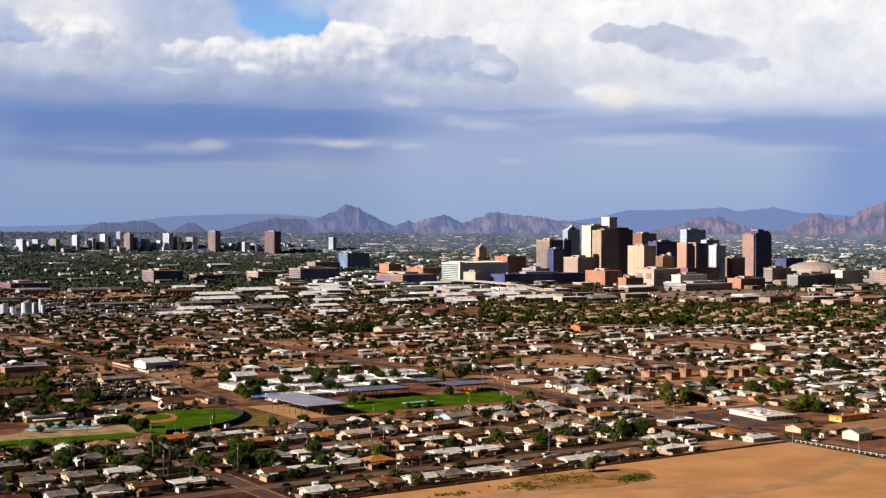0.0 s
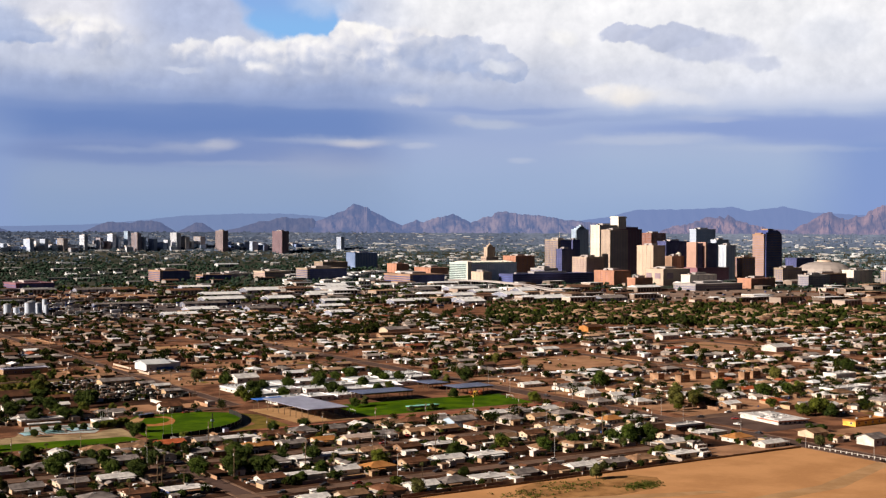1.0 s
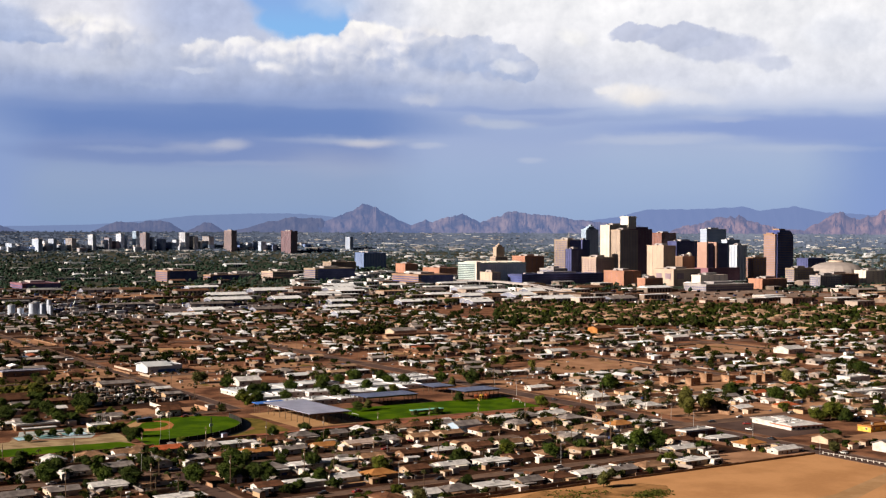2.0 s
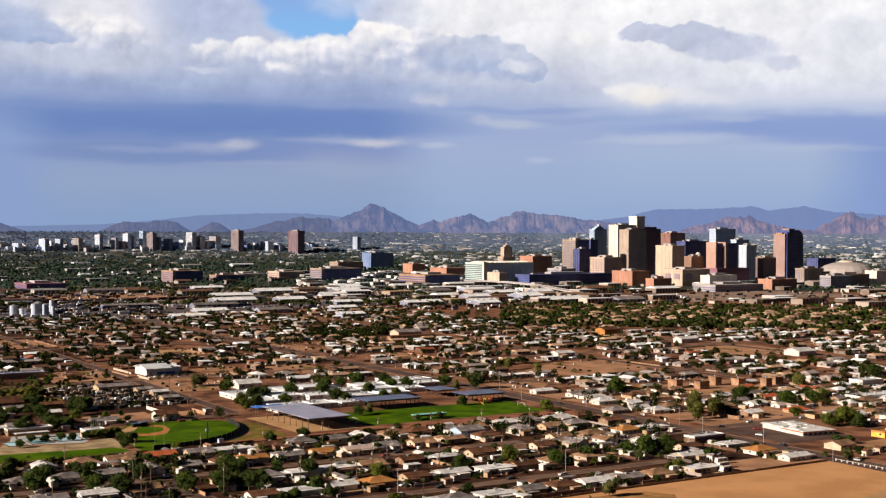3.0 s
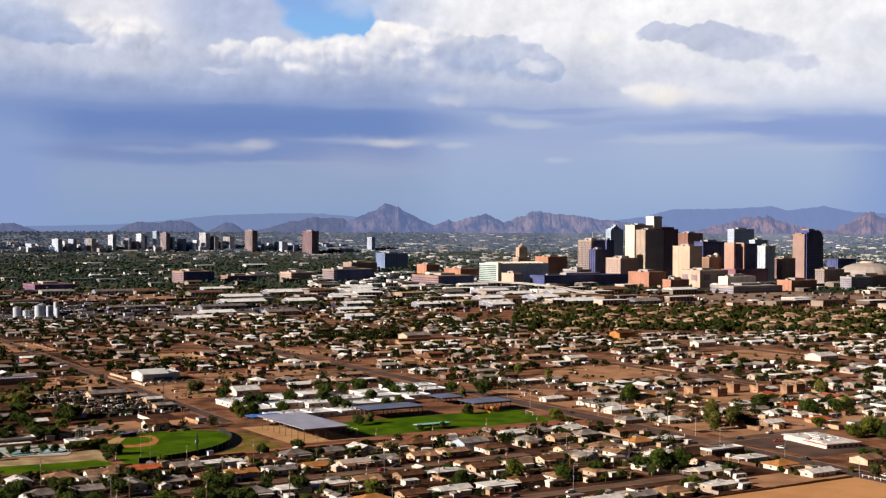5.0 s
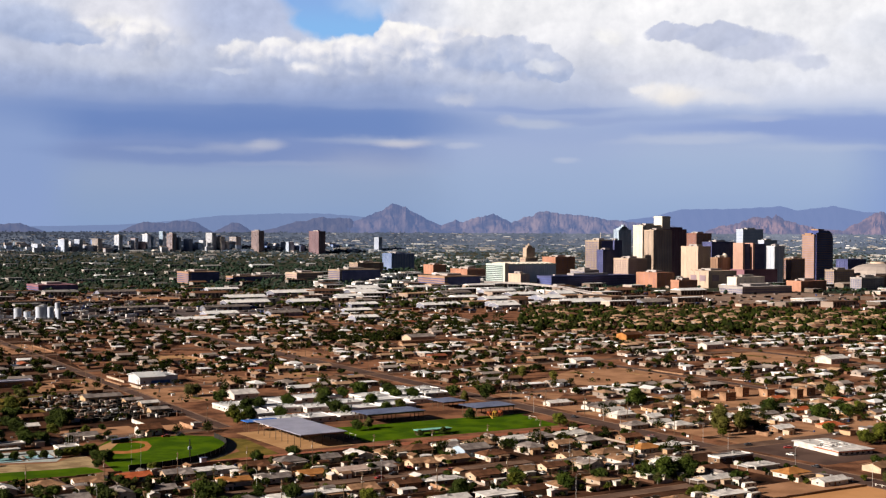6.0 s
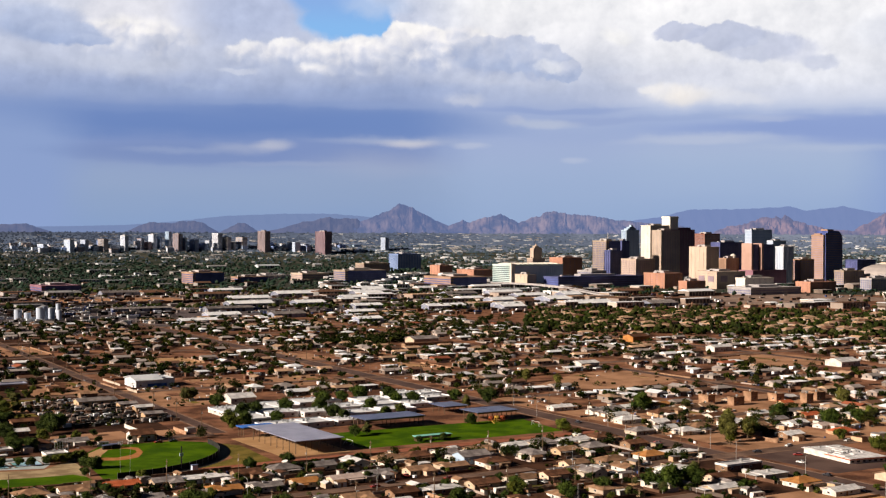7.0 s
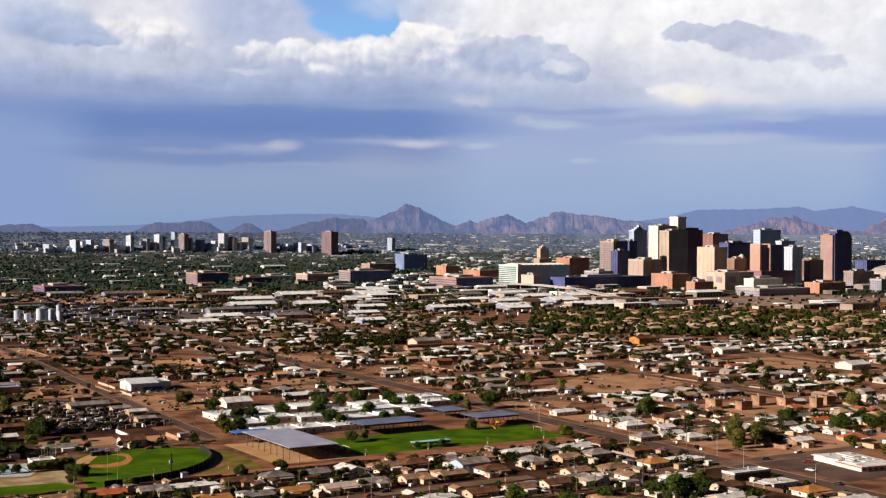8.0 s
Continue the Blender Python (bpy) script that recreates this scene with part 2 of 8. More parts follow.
    # the clouds stand in the north-east; the sky is clear towards the sun and overhead
    off = calc(nt, "ABSOLUTE", calc(nt, "SUBTRACT", u, 7.84))
    side = calc(nt, "SUBTRACT", 1.0, smooth(nt, off, 9.5, 18.0))
    both = blend(nt, calc(nt, "MULTIPLY", side, smooth(nt, v, -2.6, -0.8)), dim, sky)
    back = nt.nodes.new("ShaderNodeBackground")
    put(nt, back.inputs["Color"], both)
    back.inputs["Strength"].default_value = 1.0
    out = nt.nodes.new("ShaderNodeOutputWorld")
    nt.links.new(back.outputs[0], out.inputs[0])


build_sky()
world.cycles.sampling_method = "MANUAL"
world.cycles.sample_map_resolution = 512
scene.view_settings.exposure = 0.0


# ---- materials ----
def surface(name, dark, light, size=6.0, fine=0.6, rough=0.85, bump=0.0, metal=0.0, vary=0.0, island=False, spec=0.15, ground=False, hue=None, glow=None):
    """A procedural surface: two colours mixed by coarse and fine noise (sizes in metres), value varied from piece to piece."""
    m = bpy.data.materials.new(name)
    m.use_nodes = True
    nt = m.node_tree
    b = nt.nodes["Principled BSDF"]
    where = nt.nodes.new("ShaderNodeNewGeometry").outputs["Position"] if ground else nt.nodes.new("ShaderNodeTexCoord").outputs["Object"]
    a = smooth(nt, fbm(nt, where, 1.0 / size, 4, 0.55), 0.35, 0.65)
    g = fbm(nt, where, 1.0 / fine, 3, 0.6)
    col = blend(nt, calc(nt, "MULTIPLY_ADD", g, 0.6, calc(nt, "MULTIPLY_ADD", a, 0.8, -0.2), clamp=True), dark, light)
    if vary or hue:
        if island:
            rnd = nt.nodes.new("ShaderNodeNewGeometry").outputs["Random Per Island"]
        else:
            rnd = nt.nodes.new("ShaderNodeObjectInfo").outputs["Random"]
        if hue:
            col = blend(nt, calc(nt, "FRACT", calc(nt, "MULTIPLY", rnd, 7.31)), col, hue)
        k = calc(nt, "MULTIPLY_ADD", rnd, 2 * vary, 1 - vary)
        col = blend(nt, 1.0, col, triple(nt, k, k, k), "MULTIPLY")
    put(nt, b.inputs["Base Color"], col)
    b.inputs["Roughness"].default_value, b.inputs["Metallic"].default_value = rough, metal
    b.inputs["Specular IOR Level"].default_value = 0.04 if ground and rough > 0.7 else spec
    if bump:
        n = nt.nodes.new("ShaderNodeBump")
        n.inputs["Distance"].default_value = bump
        put(nt, n.inputs["Height"], g)
        put(nt, b.inputs["Normal"], n.outputs[0])
    # glow: air haze over far rock, put in as emission
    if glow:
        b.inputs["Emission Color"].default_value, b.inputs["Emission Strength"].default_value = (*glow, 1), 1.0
    return m


M = {
    "white": surface("white_coated_roof", (0.44, 0.435, 0.45), (0.76, 0.745, 0.745), 4, 0.8, 0.6, vary=0.12),
    "grey": surface("grey_shingle", (0.12, 0.105, 0.106), (0.28, 0.25, 0.245), 4, 0.5, 0.9, 0.02, vary=0.25),
    "tan": surface("tan_shingle", (0.16, 0.092, 0.055), (0.32, 0.19, 0.115), 4, 0.5, 0.9, 0.02, vary=0.2),
    "brown": surface("brown_shingle", (0.062, 0.028, 0.016), (0.15, 0.068, 0.038), 4, 0.5, 0.9, 0.02, vary=0.25),
    "orange": surface("ochre_shingle", (0.30, 0.13, 0.04), (0.45, 0.21, 0.07), 4, 0.5, 0.9, 0.02),
    "red": surface("red_tile", (0.34, 0.08, 0.03), (0.52, 0.14, 0.06), 4, 0.5, 0.85, 0.02),
    "pink": surface("pale_pink_roof", (0.38, 0.29, 0.26), (0.55, 0.45, 0.41), 4, 0.5, 0.8),
    "stucco": surface("cream_stucco", (0.31, 0.215, 0.14), (0.50, 0.37, 0.255), 3, 0.4, 0.9, 0.01, vary=0.2, hue=(0.70, 0.66, 0.60)),
    "stucco_tan": surface("tan_stucco", (0.13, 0.078, 0.05), (0.26, 0.158, 0.10), 3, 0.4, 0.9, 0.01, vary=0.2, hue=(0.50, 0.36, 0.23)),
    "stucco_white": surface("white_stucco", (0.46, 0.44, 0.41), (0.68, 0.655, 0.62), 3, 0.4, 0.85, 0.01, vary=0.1),
    "stucco_blue": surface("blue_stucco", (0.03, 0.05, 0.14), (0.06, 0.085, 0.22), 3, 0.4, 0.85),
    "stucco_yellow": surface("yellow_stucco", (0.62, 0.36, 0.06), (0.80, 0.50, 0.11), 3, 0.4, 0.85),
    "door": surface("painted_door", (0.20, 0.11, 0.06), (0.30, 0.18, 0.11), 1, 0.2, 0.5, vary=0.4),
    "frame": surface("window_frame", (0.55, 0.54, 0.52), (0.75, 0.74, 0.72), 1, 0.2, 0.5),
    "pane": surface("dark_window_glass", (0.012, 0.015, 0.02), (0.03, 0.035, 0.045), 2, 0.5, 0.08, spec=0.6),
    "pale_blue": surface("pale_blue_render", (0.50, 0.62, 0.78), (0.62, 0.74, 0.86), 3, 0.4, 0.8, vary=0.05),
    # blue-grey of shed walls in shade, put into the base colour
    "shaded_shed_wall": surface("shade_blue_shed_wall", (0.15, 0.17, 0.25), (0.27, 0.29, 0.37), 4, 0.8, 0.6, vary=0.35),
    "pool_slab": surface("pool_deck_concrete", (0.30, 0.36, 0.38), (0.46, 0.50, 0.50), 6, 0.8, 0.8, ground=True),
    "rail_earth": surface("trodden_rail_earth", (0.15, 0.105, 0.09), (0.32, 0.23, 0.185), 30, 3.0, 1.0, ground=True),
    # brown earth with the shade between houses put into its colour
    "dark_earth": surface("shade_darkened_earth", (0.016, 0.008, 0.006), (0.085, 0.040, 0.024), 16, 1.5, 1.0, 0.04, ground=True),
    "yard_gravel": surface("rail_yard_gravel", (0.055, 0.048, 0.055), (0.15, 0.12, 0.12), 26, 3.0, 1.0, ground=True),
    "metal": surface("galvanised_metal", (0.38, 0.39, 0.40), (0.58, 0.58, 0.58), 1, 0.3, 0.45, metal=0.6),
    "timber": surface("weathered_pole", (0.10, 0.065, 0.04), (0.19, 0.13, 0.085), 1, 0.2, 0.9),
    "asphalt": surface("asphalt", (0.072, 0.046, 0.042), (0.122, 0.080, 0.068), 18, 1.2, 0.9, 0.01, ground=True),
    "street": surface("dusty_side_street", (0.105, 0.066, 0.052), (0.185, 0.122, 0.095), 14, 1.2, 0.95, 0.01, ground=True),
    "walk": surface("concrete_walk", (0.13, 0.080, 0.058), (0.23, 0.145, 0.105), 8, 0.8, 0.9, ground=True),
    "dirt": surface("bare_earth", (0.42, 0.215, 0.095), (0.56, 0.30, 0.14), 30, 2.0, 1.0, 0.05, ground=True),
    # haze over the far valley is put into this blue base colour
    "valley": surface("hazed_valley_floor", (0.085, 0.12, 0.20), (0.13, 0.17, 0.26), 200, 40, 1.0, ground=True),
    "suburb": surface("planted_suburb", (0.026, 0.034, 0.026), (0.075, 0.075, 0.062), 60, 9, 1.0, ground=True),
    "lot": surface("dusty_lot", (0.058, 0.027, 0.018), (0.29, 0.138, 0.080), 22, 1.5, 1.0, 0.05, ground=True),
    "lot_dirt": surface("vacant_lot_earth", (0.25, 0.135, 0.078), (0.42, 0.235, 0.14), 20, 1.5, 1.0, 0.05, ground=True),
    "sand": surface("pale_sand", (0.21, 0.15, 0.088), (0.43, 0.33, 0.20), 9, 0.8, 1.0, 0.03, ground=True),
    "scrub_earth": surface("weedy_dry_earth", (0.19, 0.098, 0.038), (0.42, 0.225, 0.095), 9, 0.9, 1.0, 0.05, ground=True),
    "pale_dirt": surface("pale_gravel", (0.35, 0.205, 0.10), (0.47, 0.29, 0.155), 12, 1.0, 1.0, 0.03, ground=True),
    # gravel made near black to carry shade in its colour
    "dark_yard": surface("shade_darkened_gravel", (0.016, 0.009, 0.006), (0.05, 0.028, 0.018), 6, 0.6, 1.0, 0.03, ground=True),
    "grass": surface("watered_grass", (0.026, 0.068, 0.001), (0.076, 0.142, 0.001), 14, 0.8, 0.95, 0.03, ground=True),
    "dry_grass": surface("dry_grass", (0.075, 0.068, 0.014), (0.20, 0.145, 0.036), 10, 0.8, 0.95, 0.03, ground=True),
    "clay": surface("infield_clay", (0.30, 0.125, 0.045), (0.44, 0.19, 0.07), 5, 0.6, 1.0, ground=True),
    "red_track": surface("red_dirt_track", (0.22, 0.075, 0.045), (0.33, 0.13, 0.08), 6, 0.8, 1.0, ground=True),
    "screen": surface("dark_fence_screen", (0.012, 0.012, 0.012), (0.03, 0.03, 0.028), 3, 0.4, 0.8),
    "solar": surface("blue_grey_shade_roof", (0.23, 0.24, 0.34), (0.33, 0.34, 0.45), 9, 0.7, 0.4, spec=0.5),
    "navy_roof": surface("navy_shade_roof", (0.06, 0.075, 0.15), (0.10, 0.12, 0.22), 9, 0.7, 0.4, spec=0.5),
    "canvas": surface("blue_canvas", (0.03, 0.12, 0.42), (0.05, 0.18, 0.60), 3, 0.4, 0.7),
    "teal": surface("teal_canvas", (0.16, 0.42, 0.36), (0.22, 0.52, 0.46), 3, 0.4, 0.6),
    "water": surface("pool_water", (0.24, 0.54, 0.60), (0.36, 0.68, 0.72), 4, 0.6, 0.1, spec=0.6),
    "bark": surface("bark", (0.07, 0.045, 0.03), (0.16, 0.11, 0.07), 0.8, 0.15, 0.95),
    "tyre": surface("tyre_rubber", (0.01, 0.01, 0.01), (0.03, 0.03, 0.03), 0.5, 0.1, 0.8),
    "block": surface("concrete_block", (0.22, 0.13, 0.08), (0.38, 0.235, 0.15), 3, 0.4, 0.9, vary=0.2),
}
# crown self-shade is put into these leaf colours; far copies are about half
for key, lo, hi in (("leaf", (0.012, 0.026, 0.002), (0.045, 0.066, 0.006)), ("leaf_yellow", (0.034, 0.046, 0.004), (0.10, 0.112, 0.010)), ("leaf_olive", (0.046, 0.050, 0.008), (0.125, 0.120, 0.024)), ("leaf_grey", (0.030, 0.036, 0.008), (0.088, 0.088, 0.024))):
    M[key] = surface(key, lo, hi, 3, 0.7, 0.8, vary=0.3, spec=0.2)
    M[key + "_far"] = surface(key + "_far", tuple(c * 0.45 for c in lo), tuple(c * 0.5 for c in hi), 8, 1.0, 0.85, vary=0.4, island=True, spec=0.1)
for key in ("white", "grey", "tan", "brown", "red"):
    lo = {"white": (0.62, 0.60, 0.57), "grey": (0.25, 0.22, 0.21), "tan": (0.36, 0.235, 0.155), "brown": (0.125, 0.066, 0.042), "red": (0.24, 0.075, 0.04)}[key]
    M["far_" + key] = surface("far_roof_" + key, tuple(c * 0.85 for c in lo), tuple(min(0.85, c * 1.3) for c in lo), 8, 1.0, 0.85, vary=0.2, island=True)
M["far_wall"] = surface("far_stucco", (0.10, 0.073, 0.062), (0.22, 0.165, 0.135), 8, 1.0, 0.9, vary=0.4, island=True, hue=(0.36, 0.31, 0.28))
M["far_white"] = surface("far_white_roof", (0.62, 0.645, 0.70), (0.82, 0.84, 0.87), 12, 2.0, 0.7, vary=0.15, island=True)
# blue in these far leaf, roof and wall colours stands for haze
M["leaf_hazed"] = surface("leaf_hazed", (0.050, 0.080, 0.104), (0.080, 0.110, 0.140), 20, 4.0, 0.9, vary=0.4, island=True, spec=0.05)
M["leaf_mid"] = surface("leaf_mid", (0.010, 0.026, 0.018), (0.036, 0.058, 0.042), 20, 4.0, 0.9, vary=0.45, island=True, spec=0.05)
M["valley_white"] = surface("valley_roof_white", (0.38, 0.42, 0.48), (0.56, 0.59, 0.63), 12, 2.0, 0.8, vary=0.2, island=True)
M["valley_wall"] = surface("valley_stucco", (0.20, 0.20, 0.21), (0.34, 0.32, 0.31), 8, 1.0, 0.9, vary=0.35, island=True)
M["valley_roof"] = surface("valley_roof_hazed", (0.15, 0.155, 0.17), (0.25, 0.25, 0.26), 8, 1.0, 0.9, vary=0.3, island=True)
M["car"] = surface("car_paint_pale", (0.55, 0.55, 0.56), (0.70, 0.70, 0.70), 1, 0.3, 0.3, vary=0.2, spec=0.6)
M["car_dark"] = surface("car_paint_dark", (0.02, 0.022, 0.03), (0.05, 0.05, 0.06), 1, 0.3, 0.3, vary=0.3, spec=0.6)
M["car_red"] = surface("car_paint_red", (0.25, 0.02, 0.015), (0.35, 0.04, 0.03), 1, 0.3, 0.3, spec=0.6)

# walls of the northern towers; haze is put into their paler, bluer colours
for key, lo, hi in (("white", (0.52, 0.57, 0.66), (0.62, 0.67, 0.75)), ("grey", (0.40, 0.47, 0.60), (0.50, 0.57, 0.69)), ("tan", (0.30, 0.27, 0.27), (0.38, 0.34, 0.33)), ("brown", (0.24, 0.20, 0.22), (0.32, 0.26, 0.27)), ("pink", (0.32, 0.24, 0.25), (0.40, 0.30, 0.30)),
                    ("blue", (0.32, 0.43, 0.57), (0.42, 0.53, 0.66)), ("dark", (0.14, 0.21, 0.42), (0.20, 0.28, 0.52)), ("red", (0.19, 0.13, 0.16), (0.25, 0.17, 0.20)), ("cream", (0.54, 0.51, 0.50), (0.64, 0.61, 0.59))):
    M["n_" + key] = surface("hazed_tower_" + key, lo, hi, 25, 3.0, 0.75, vary=0.08)
# their glass, likewise lifted and blued for haze
M["ng_blue"] = surface("hazed_glass_blue", (0.28, 0.37, 0.55), (0.38, 0.47, 0.64), 14, 3.0, 0.15, spec=0.6, vary=0.1)
M["ng_brown"] = surface("hazed_glass_brown", (0.20, 0.185, 0.24), (0.28, 0.255, 0.31), 14, 3.0, 0.15, spec=0.6, vary=0.1)
# walls of the tall buildings; maroon and dark are lifted and blued for haze
for key, lo, hi in (("tan", (0.30, 0.24, 0.19), (0.40, 0.325, 0.26)), ("cream", (0.44, 0.35, 0.29), (0.54, 0.435, 0.36)), ("white", (0.58, 0.54, 0.49), (0.70, 0.66, 0.60)), ("maroon", (0.21, 0.11, 0.15), (0.28, 0.15, 0.19)),
                    ("red", (0.22, 0.10, 0.075), (0.30, 0.15, 0.11)), ("brown", (0.26, 0.165, 0.12), (0.36, 0.24, 0.17)), ("orange", (0.34, 0.175, 0.125), (0.44, 0.235, 0.17)), ("brick", (0.28, 0.18, 0.13), (0.38, 0.25, 0.185)),
                    ("grey", (0.28, 0.27, 0.285), (0.42, 0.40, 0.41)), ("dark", (0.055, 0.068, 0.17), (0.085, 0.10, 0.24)), ("teal", (0.10, 0.125, 0.165), (0.15, 0.18, 0.225)), ("blue", (0.16, 0.24, 0.33), (0.26, 0.36, 0.46)),
                    ("pink", (0.35, 0.225, 0.19), (0.43, 0.285, 0.24)), ("court", (0.40, 0.52, 0.52), (0.55, 0.66, 0.66))):
    M["t_" + key] = surface("tower_" + key, lo, hi, 25, 3.0, 0.75, vary=0.08)
# glass colours are lifted and blued to stand for haze and reflected sky
for key, lo, hi in (("g_dark", (0.07, 0.082, 0.20), (0.115, 0.13, 0.30)), ("g_blue", (0.05, 0.07, 0.22), (0.09, 0.12, 0.33)), ("g_brown", (0.22, 0.17, 0.21), (0.30, 0.235, 0.28)), ("g_teal", (0.05, 0.078, 0.105), (0.09, 0.125, 0.155))):
    M[key] = surface("tower_glass_" + key[2:], lo, hi, 14, 3.0, 0.3, spec=0.3, vary=0.1)

# ---- mesh helpers ----
HUB = Vector((48.0, 72.0, 111.0))


def reach(r):
    """The valley past 4 km is modelled at reduced depth."""
    return r if r <= 4000 else 4000 + 640 * (1 - math.exp(-(r - 4000) / 1800))


def drawn_in(x, y, z):
    """Places beyond 4 km are drawn in towards the hub, smaller by as much."""
    dx, dy = x - HUB.x, y - HUB.y
    r = math.hypot(dx, dy)
    if r <= 4000:
        return x, y, z
    k = reach(r) / r
    return HUB.x + dx * k, HUB.y + dy * k, HUB.z + (z - HUB.z) * k


def floor_z(r):
    """The valley floor climbs gently towards the northern hills."""
    return 0.0 if r < 4300 else (r - 4300) * 0.0085 if r < 14000 else 82.0


def shrink(x, y):
    r = math.hypot(x - HUB.x, y - HUB.y)
    return reach(r) / max(r, 1.0)


def box(bm, x0, y0, z0, x1, y1, z1, mi=0):
    v = [bm.verts.new((x, y, z)) for z in (z0, z1) for x, y in ((x0, y0), (x1, y0), (x1, y1), (x0, y1))]
    for q in ((3, 2, 1, 0), (4, 5, 6, 7), (0, 1, 5, 4), (1, 2, 6, 5), (2, 3, 7, 6), (3, 0, 4, 7)):
        bm.faces.new([v[i] for i in q]).material_index = mi


def extrude_x(bm, profile, x0, x1, mi=0):
    """A profile of (y, z), counted anticlockwise seen from +x, drawn out from x0 to x1."""
    a = [bm.verts.new((x0, y, z)) for y, z in profile]
    b = [bm.verts.new((x1, y, z)) for y, z in profile]
    n = len(profile)
    bm.faces.new(a[::-1]).material_index = mi
    bm.faces.new(b).material_index = mi
    for i in range(n):
        bm.faces.new((a[i], a[(i + 1) % n], b[(i + 1) % n], b[i])).material_index = mi


def prism_y(bm, profile, y0, y1):
    """A profile of (x, z), counted anticlockwise seen from the south, drawn out from y0 to y1."""
    a = [bm.verts.new((x, y0, z)) for x, z in profile]
    b = [bm.verts.new((x, y1, z)) for x, z in profile]
    n = len(profile)
    bm.faces.new(a)
    bm.faces.new(b[::-1])
    for i in range(n):
        bm.faces.new((a[(i + 1) % n], a[i], b[i], b[(i + 1) % n]))


def gable(bm, x0, x1, y0, y1, z, rise, t=0.22):
    ym = (y0 + y1) / 2
    extrude_x(bm, [(y0, z - t), (ym, z + rise - t), (y1, z - t), (y1, z), (ym, z + rise), (y0, z)], x0, x1)


def hip(bm, x0, x1, y0, y1, z, rise, t=0.22):
    r = min(x1 - x0, y1 - y0) / 2
    ym, xm = (y0 + y1) / 2, (x0 + x1) / 2
    base = [bm.verts.new((x, y, z - t)) for x, y in ((x0, y0), (x1, y0), (x1, y1), (x0, y1))]
    eave = [bm.verts.new((x, y, z)) for x, y in ((x0, y0), (x1, y0), (x1, y1), (x0, y1))]
    if x1 - x0 >= y1 - y0:
        top = [bm.verts.new((x0 + r, ym, z + rise)), bm.verts.new((max(x1 - r, x0 + r + 0.01), ym, z + rise))]
        sides = ((0, 1, (1, 0)), (1, 2, (1,)), (2, 3, (0, 1)), (3, 0, (0,)))
    else:
        top = [bm.verts.new((xm, y0 + r, z + rise)), bm.verts.new((xm, y1 - r, z + rise))]
        sides = ((0, 1, (0,)), (1, 2, (1, 0)), (2, 3, (1,)), (3, 0, (0, 1)))
    bm.faces.new(base[::-1])
    for i, j, up in sides:
        bm.faces.new((base[i], base[j], eave[j], eave[i]))
        bm.faces.new([eave[i], eave[j], *[top[k] for k in up]])


def tube(bm, x, y, z0, z1, r0, r1=None, n=10, lean=(0, 0)):
    r1 = r0 if r1 is None else r1
    a = [bm.verts.new((x + r0 * math.cos(2 * math.pi * i / n), y + r0 * math.sin(2 * math.pi * i / n), z0)) for i in range(n)]
    b = [bm.verts.new((x + lean[0] + r1 * math.cos(2 * math.pi * i / n), y + lean[1] + r1 * math.sin(2 * math.pi * i / n), z1)) for i in range(n)]
    bm.faces.new(a[::-1])
    bm.faces.new(b)
    for i in range(n):
        bm.faces.new((a[i], a[(i + 1) % n], b[(i + 1) % n], b[i]))


def rod(bm, p, q, r0, r1, n=6):
    p, q = Vector(p), Vector(q)
    turn = (q - p).to_track_quat("Z", "Y")
    a = [bm.verts.new(p + turn @ Vector((r0 * math.cos(2 * math.pi * i / n), r0 * math.sin(2 * math.pi * i / n), 0))) for i in range(n)]
    b = [bm.verts.new(q + turn @ Vector((r1 * math.cos(2 * math.pi * i / n), r1 * math.sin(2 * math.pi * i / n), 0))) for i in range(n)]
    bm.faces.new(a[::-1])
    bm.faces.new(b)
    for i in range(n):
        bm.faces.new((a[i], a[(i + 1) % n], b[(i + 1) % n], b[i]))


def to_mesh(name, bm, *mats):
    me = bpy.data.meshes.new(name)
    bm.to_mesh(me)
    bm.free()
    for m in mats:
        me.materials.append(m)
    return me


def part(name, bm, material, parent, label="", kind=""):
    """One mesh object under a thing or a part; bm may be a mesh that is already made."""
    me = bm if isinstance(bm, bpy.types.Mesh) else to_mesh(name, bm, material)
    ob = new(name, me)
    ob.parent = parent
    if me.materials and me.materials[0] != material:
        ob.material_slots[0].link = "OBJECT"
        ob.material_slots[0].material = material
    if label or kind:
        tagged(ob, label, "", "", kind)
    return ob


def thing(name, x, y, z=0.0, turn=0.0, label="", category="", group="", kind="", scale=1.0):
    ob = new(name)
    ob.empty_display_size = 0.5
    ob.location, ob.rotation_euler = (x, y, z), (0, 0, radians(turn))
    ob.scale = (scale, scale, scale)
    return tagged(ob, label, category, group, kind)


def alone(name, bm, material, label="", category="", group="", kind="", at=(0, 0, 0)):
    ob = new(name, bm if isinstance(bm, bpy.types.Mesh) else to_mesh(name, bm, *(material if isinstance(material, (list, tuple)) else (material,))))
    ob.location = at
    return tagged(ob, label, category, group, kind)


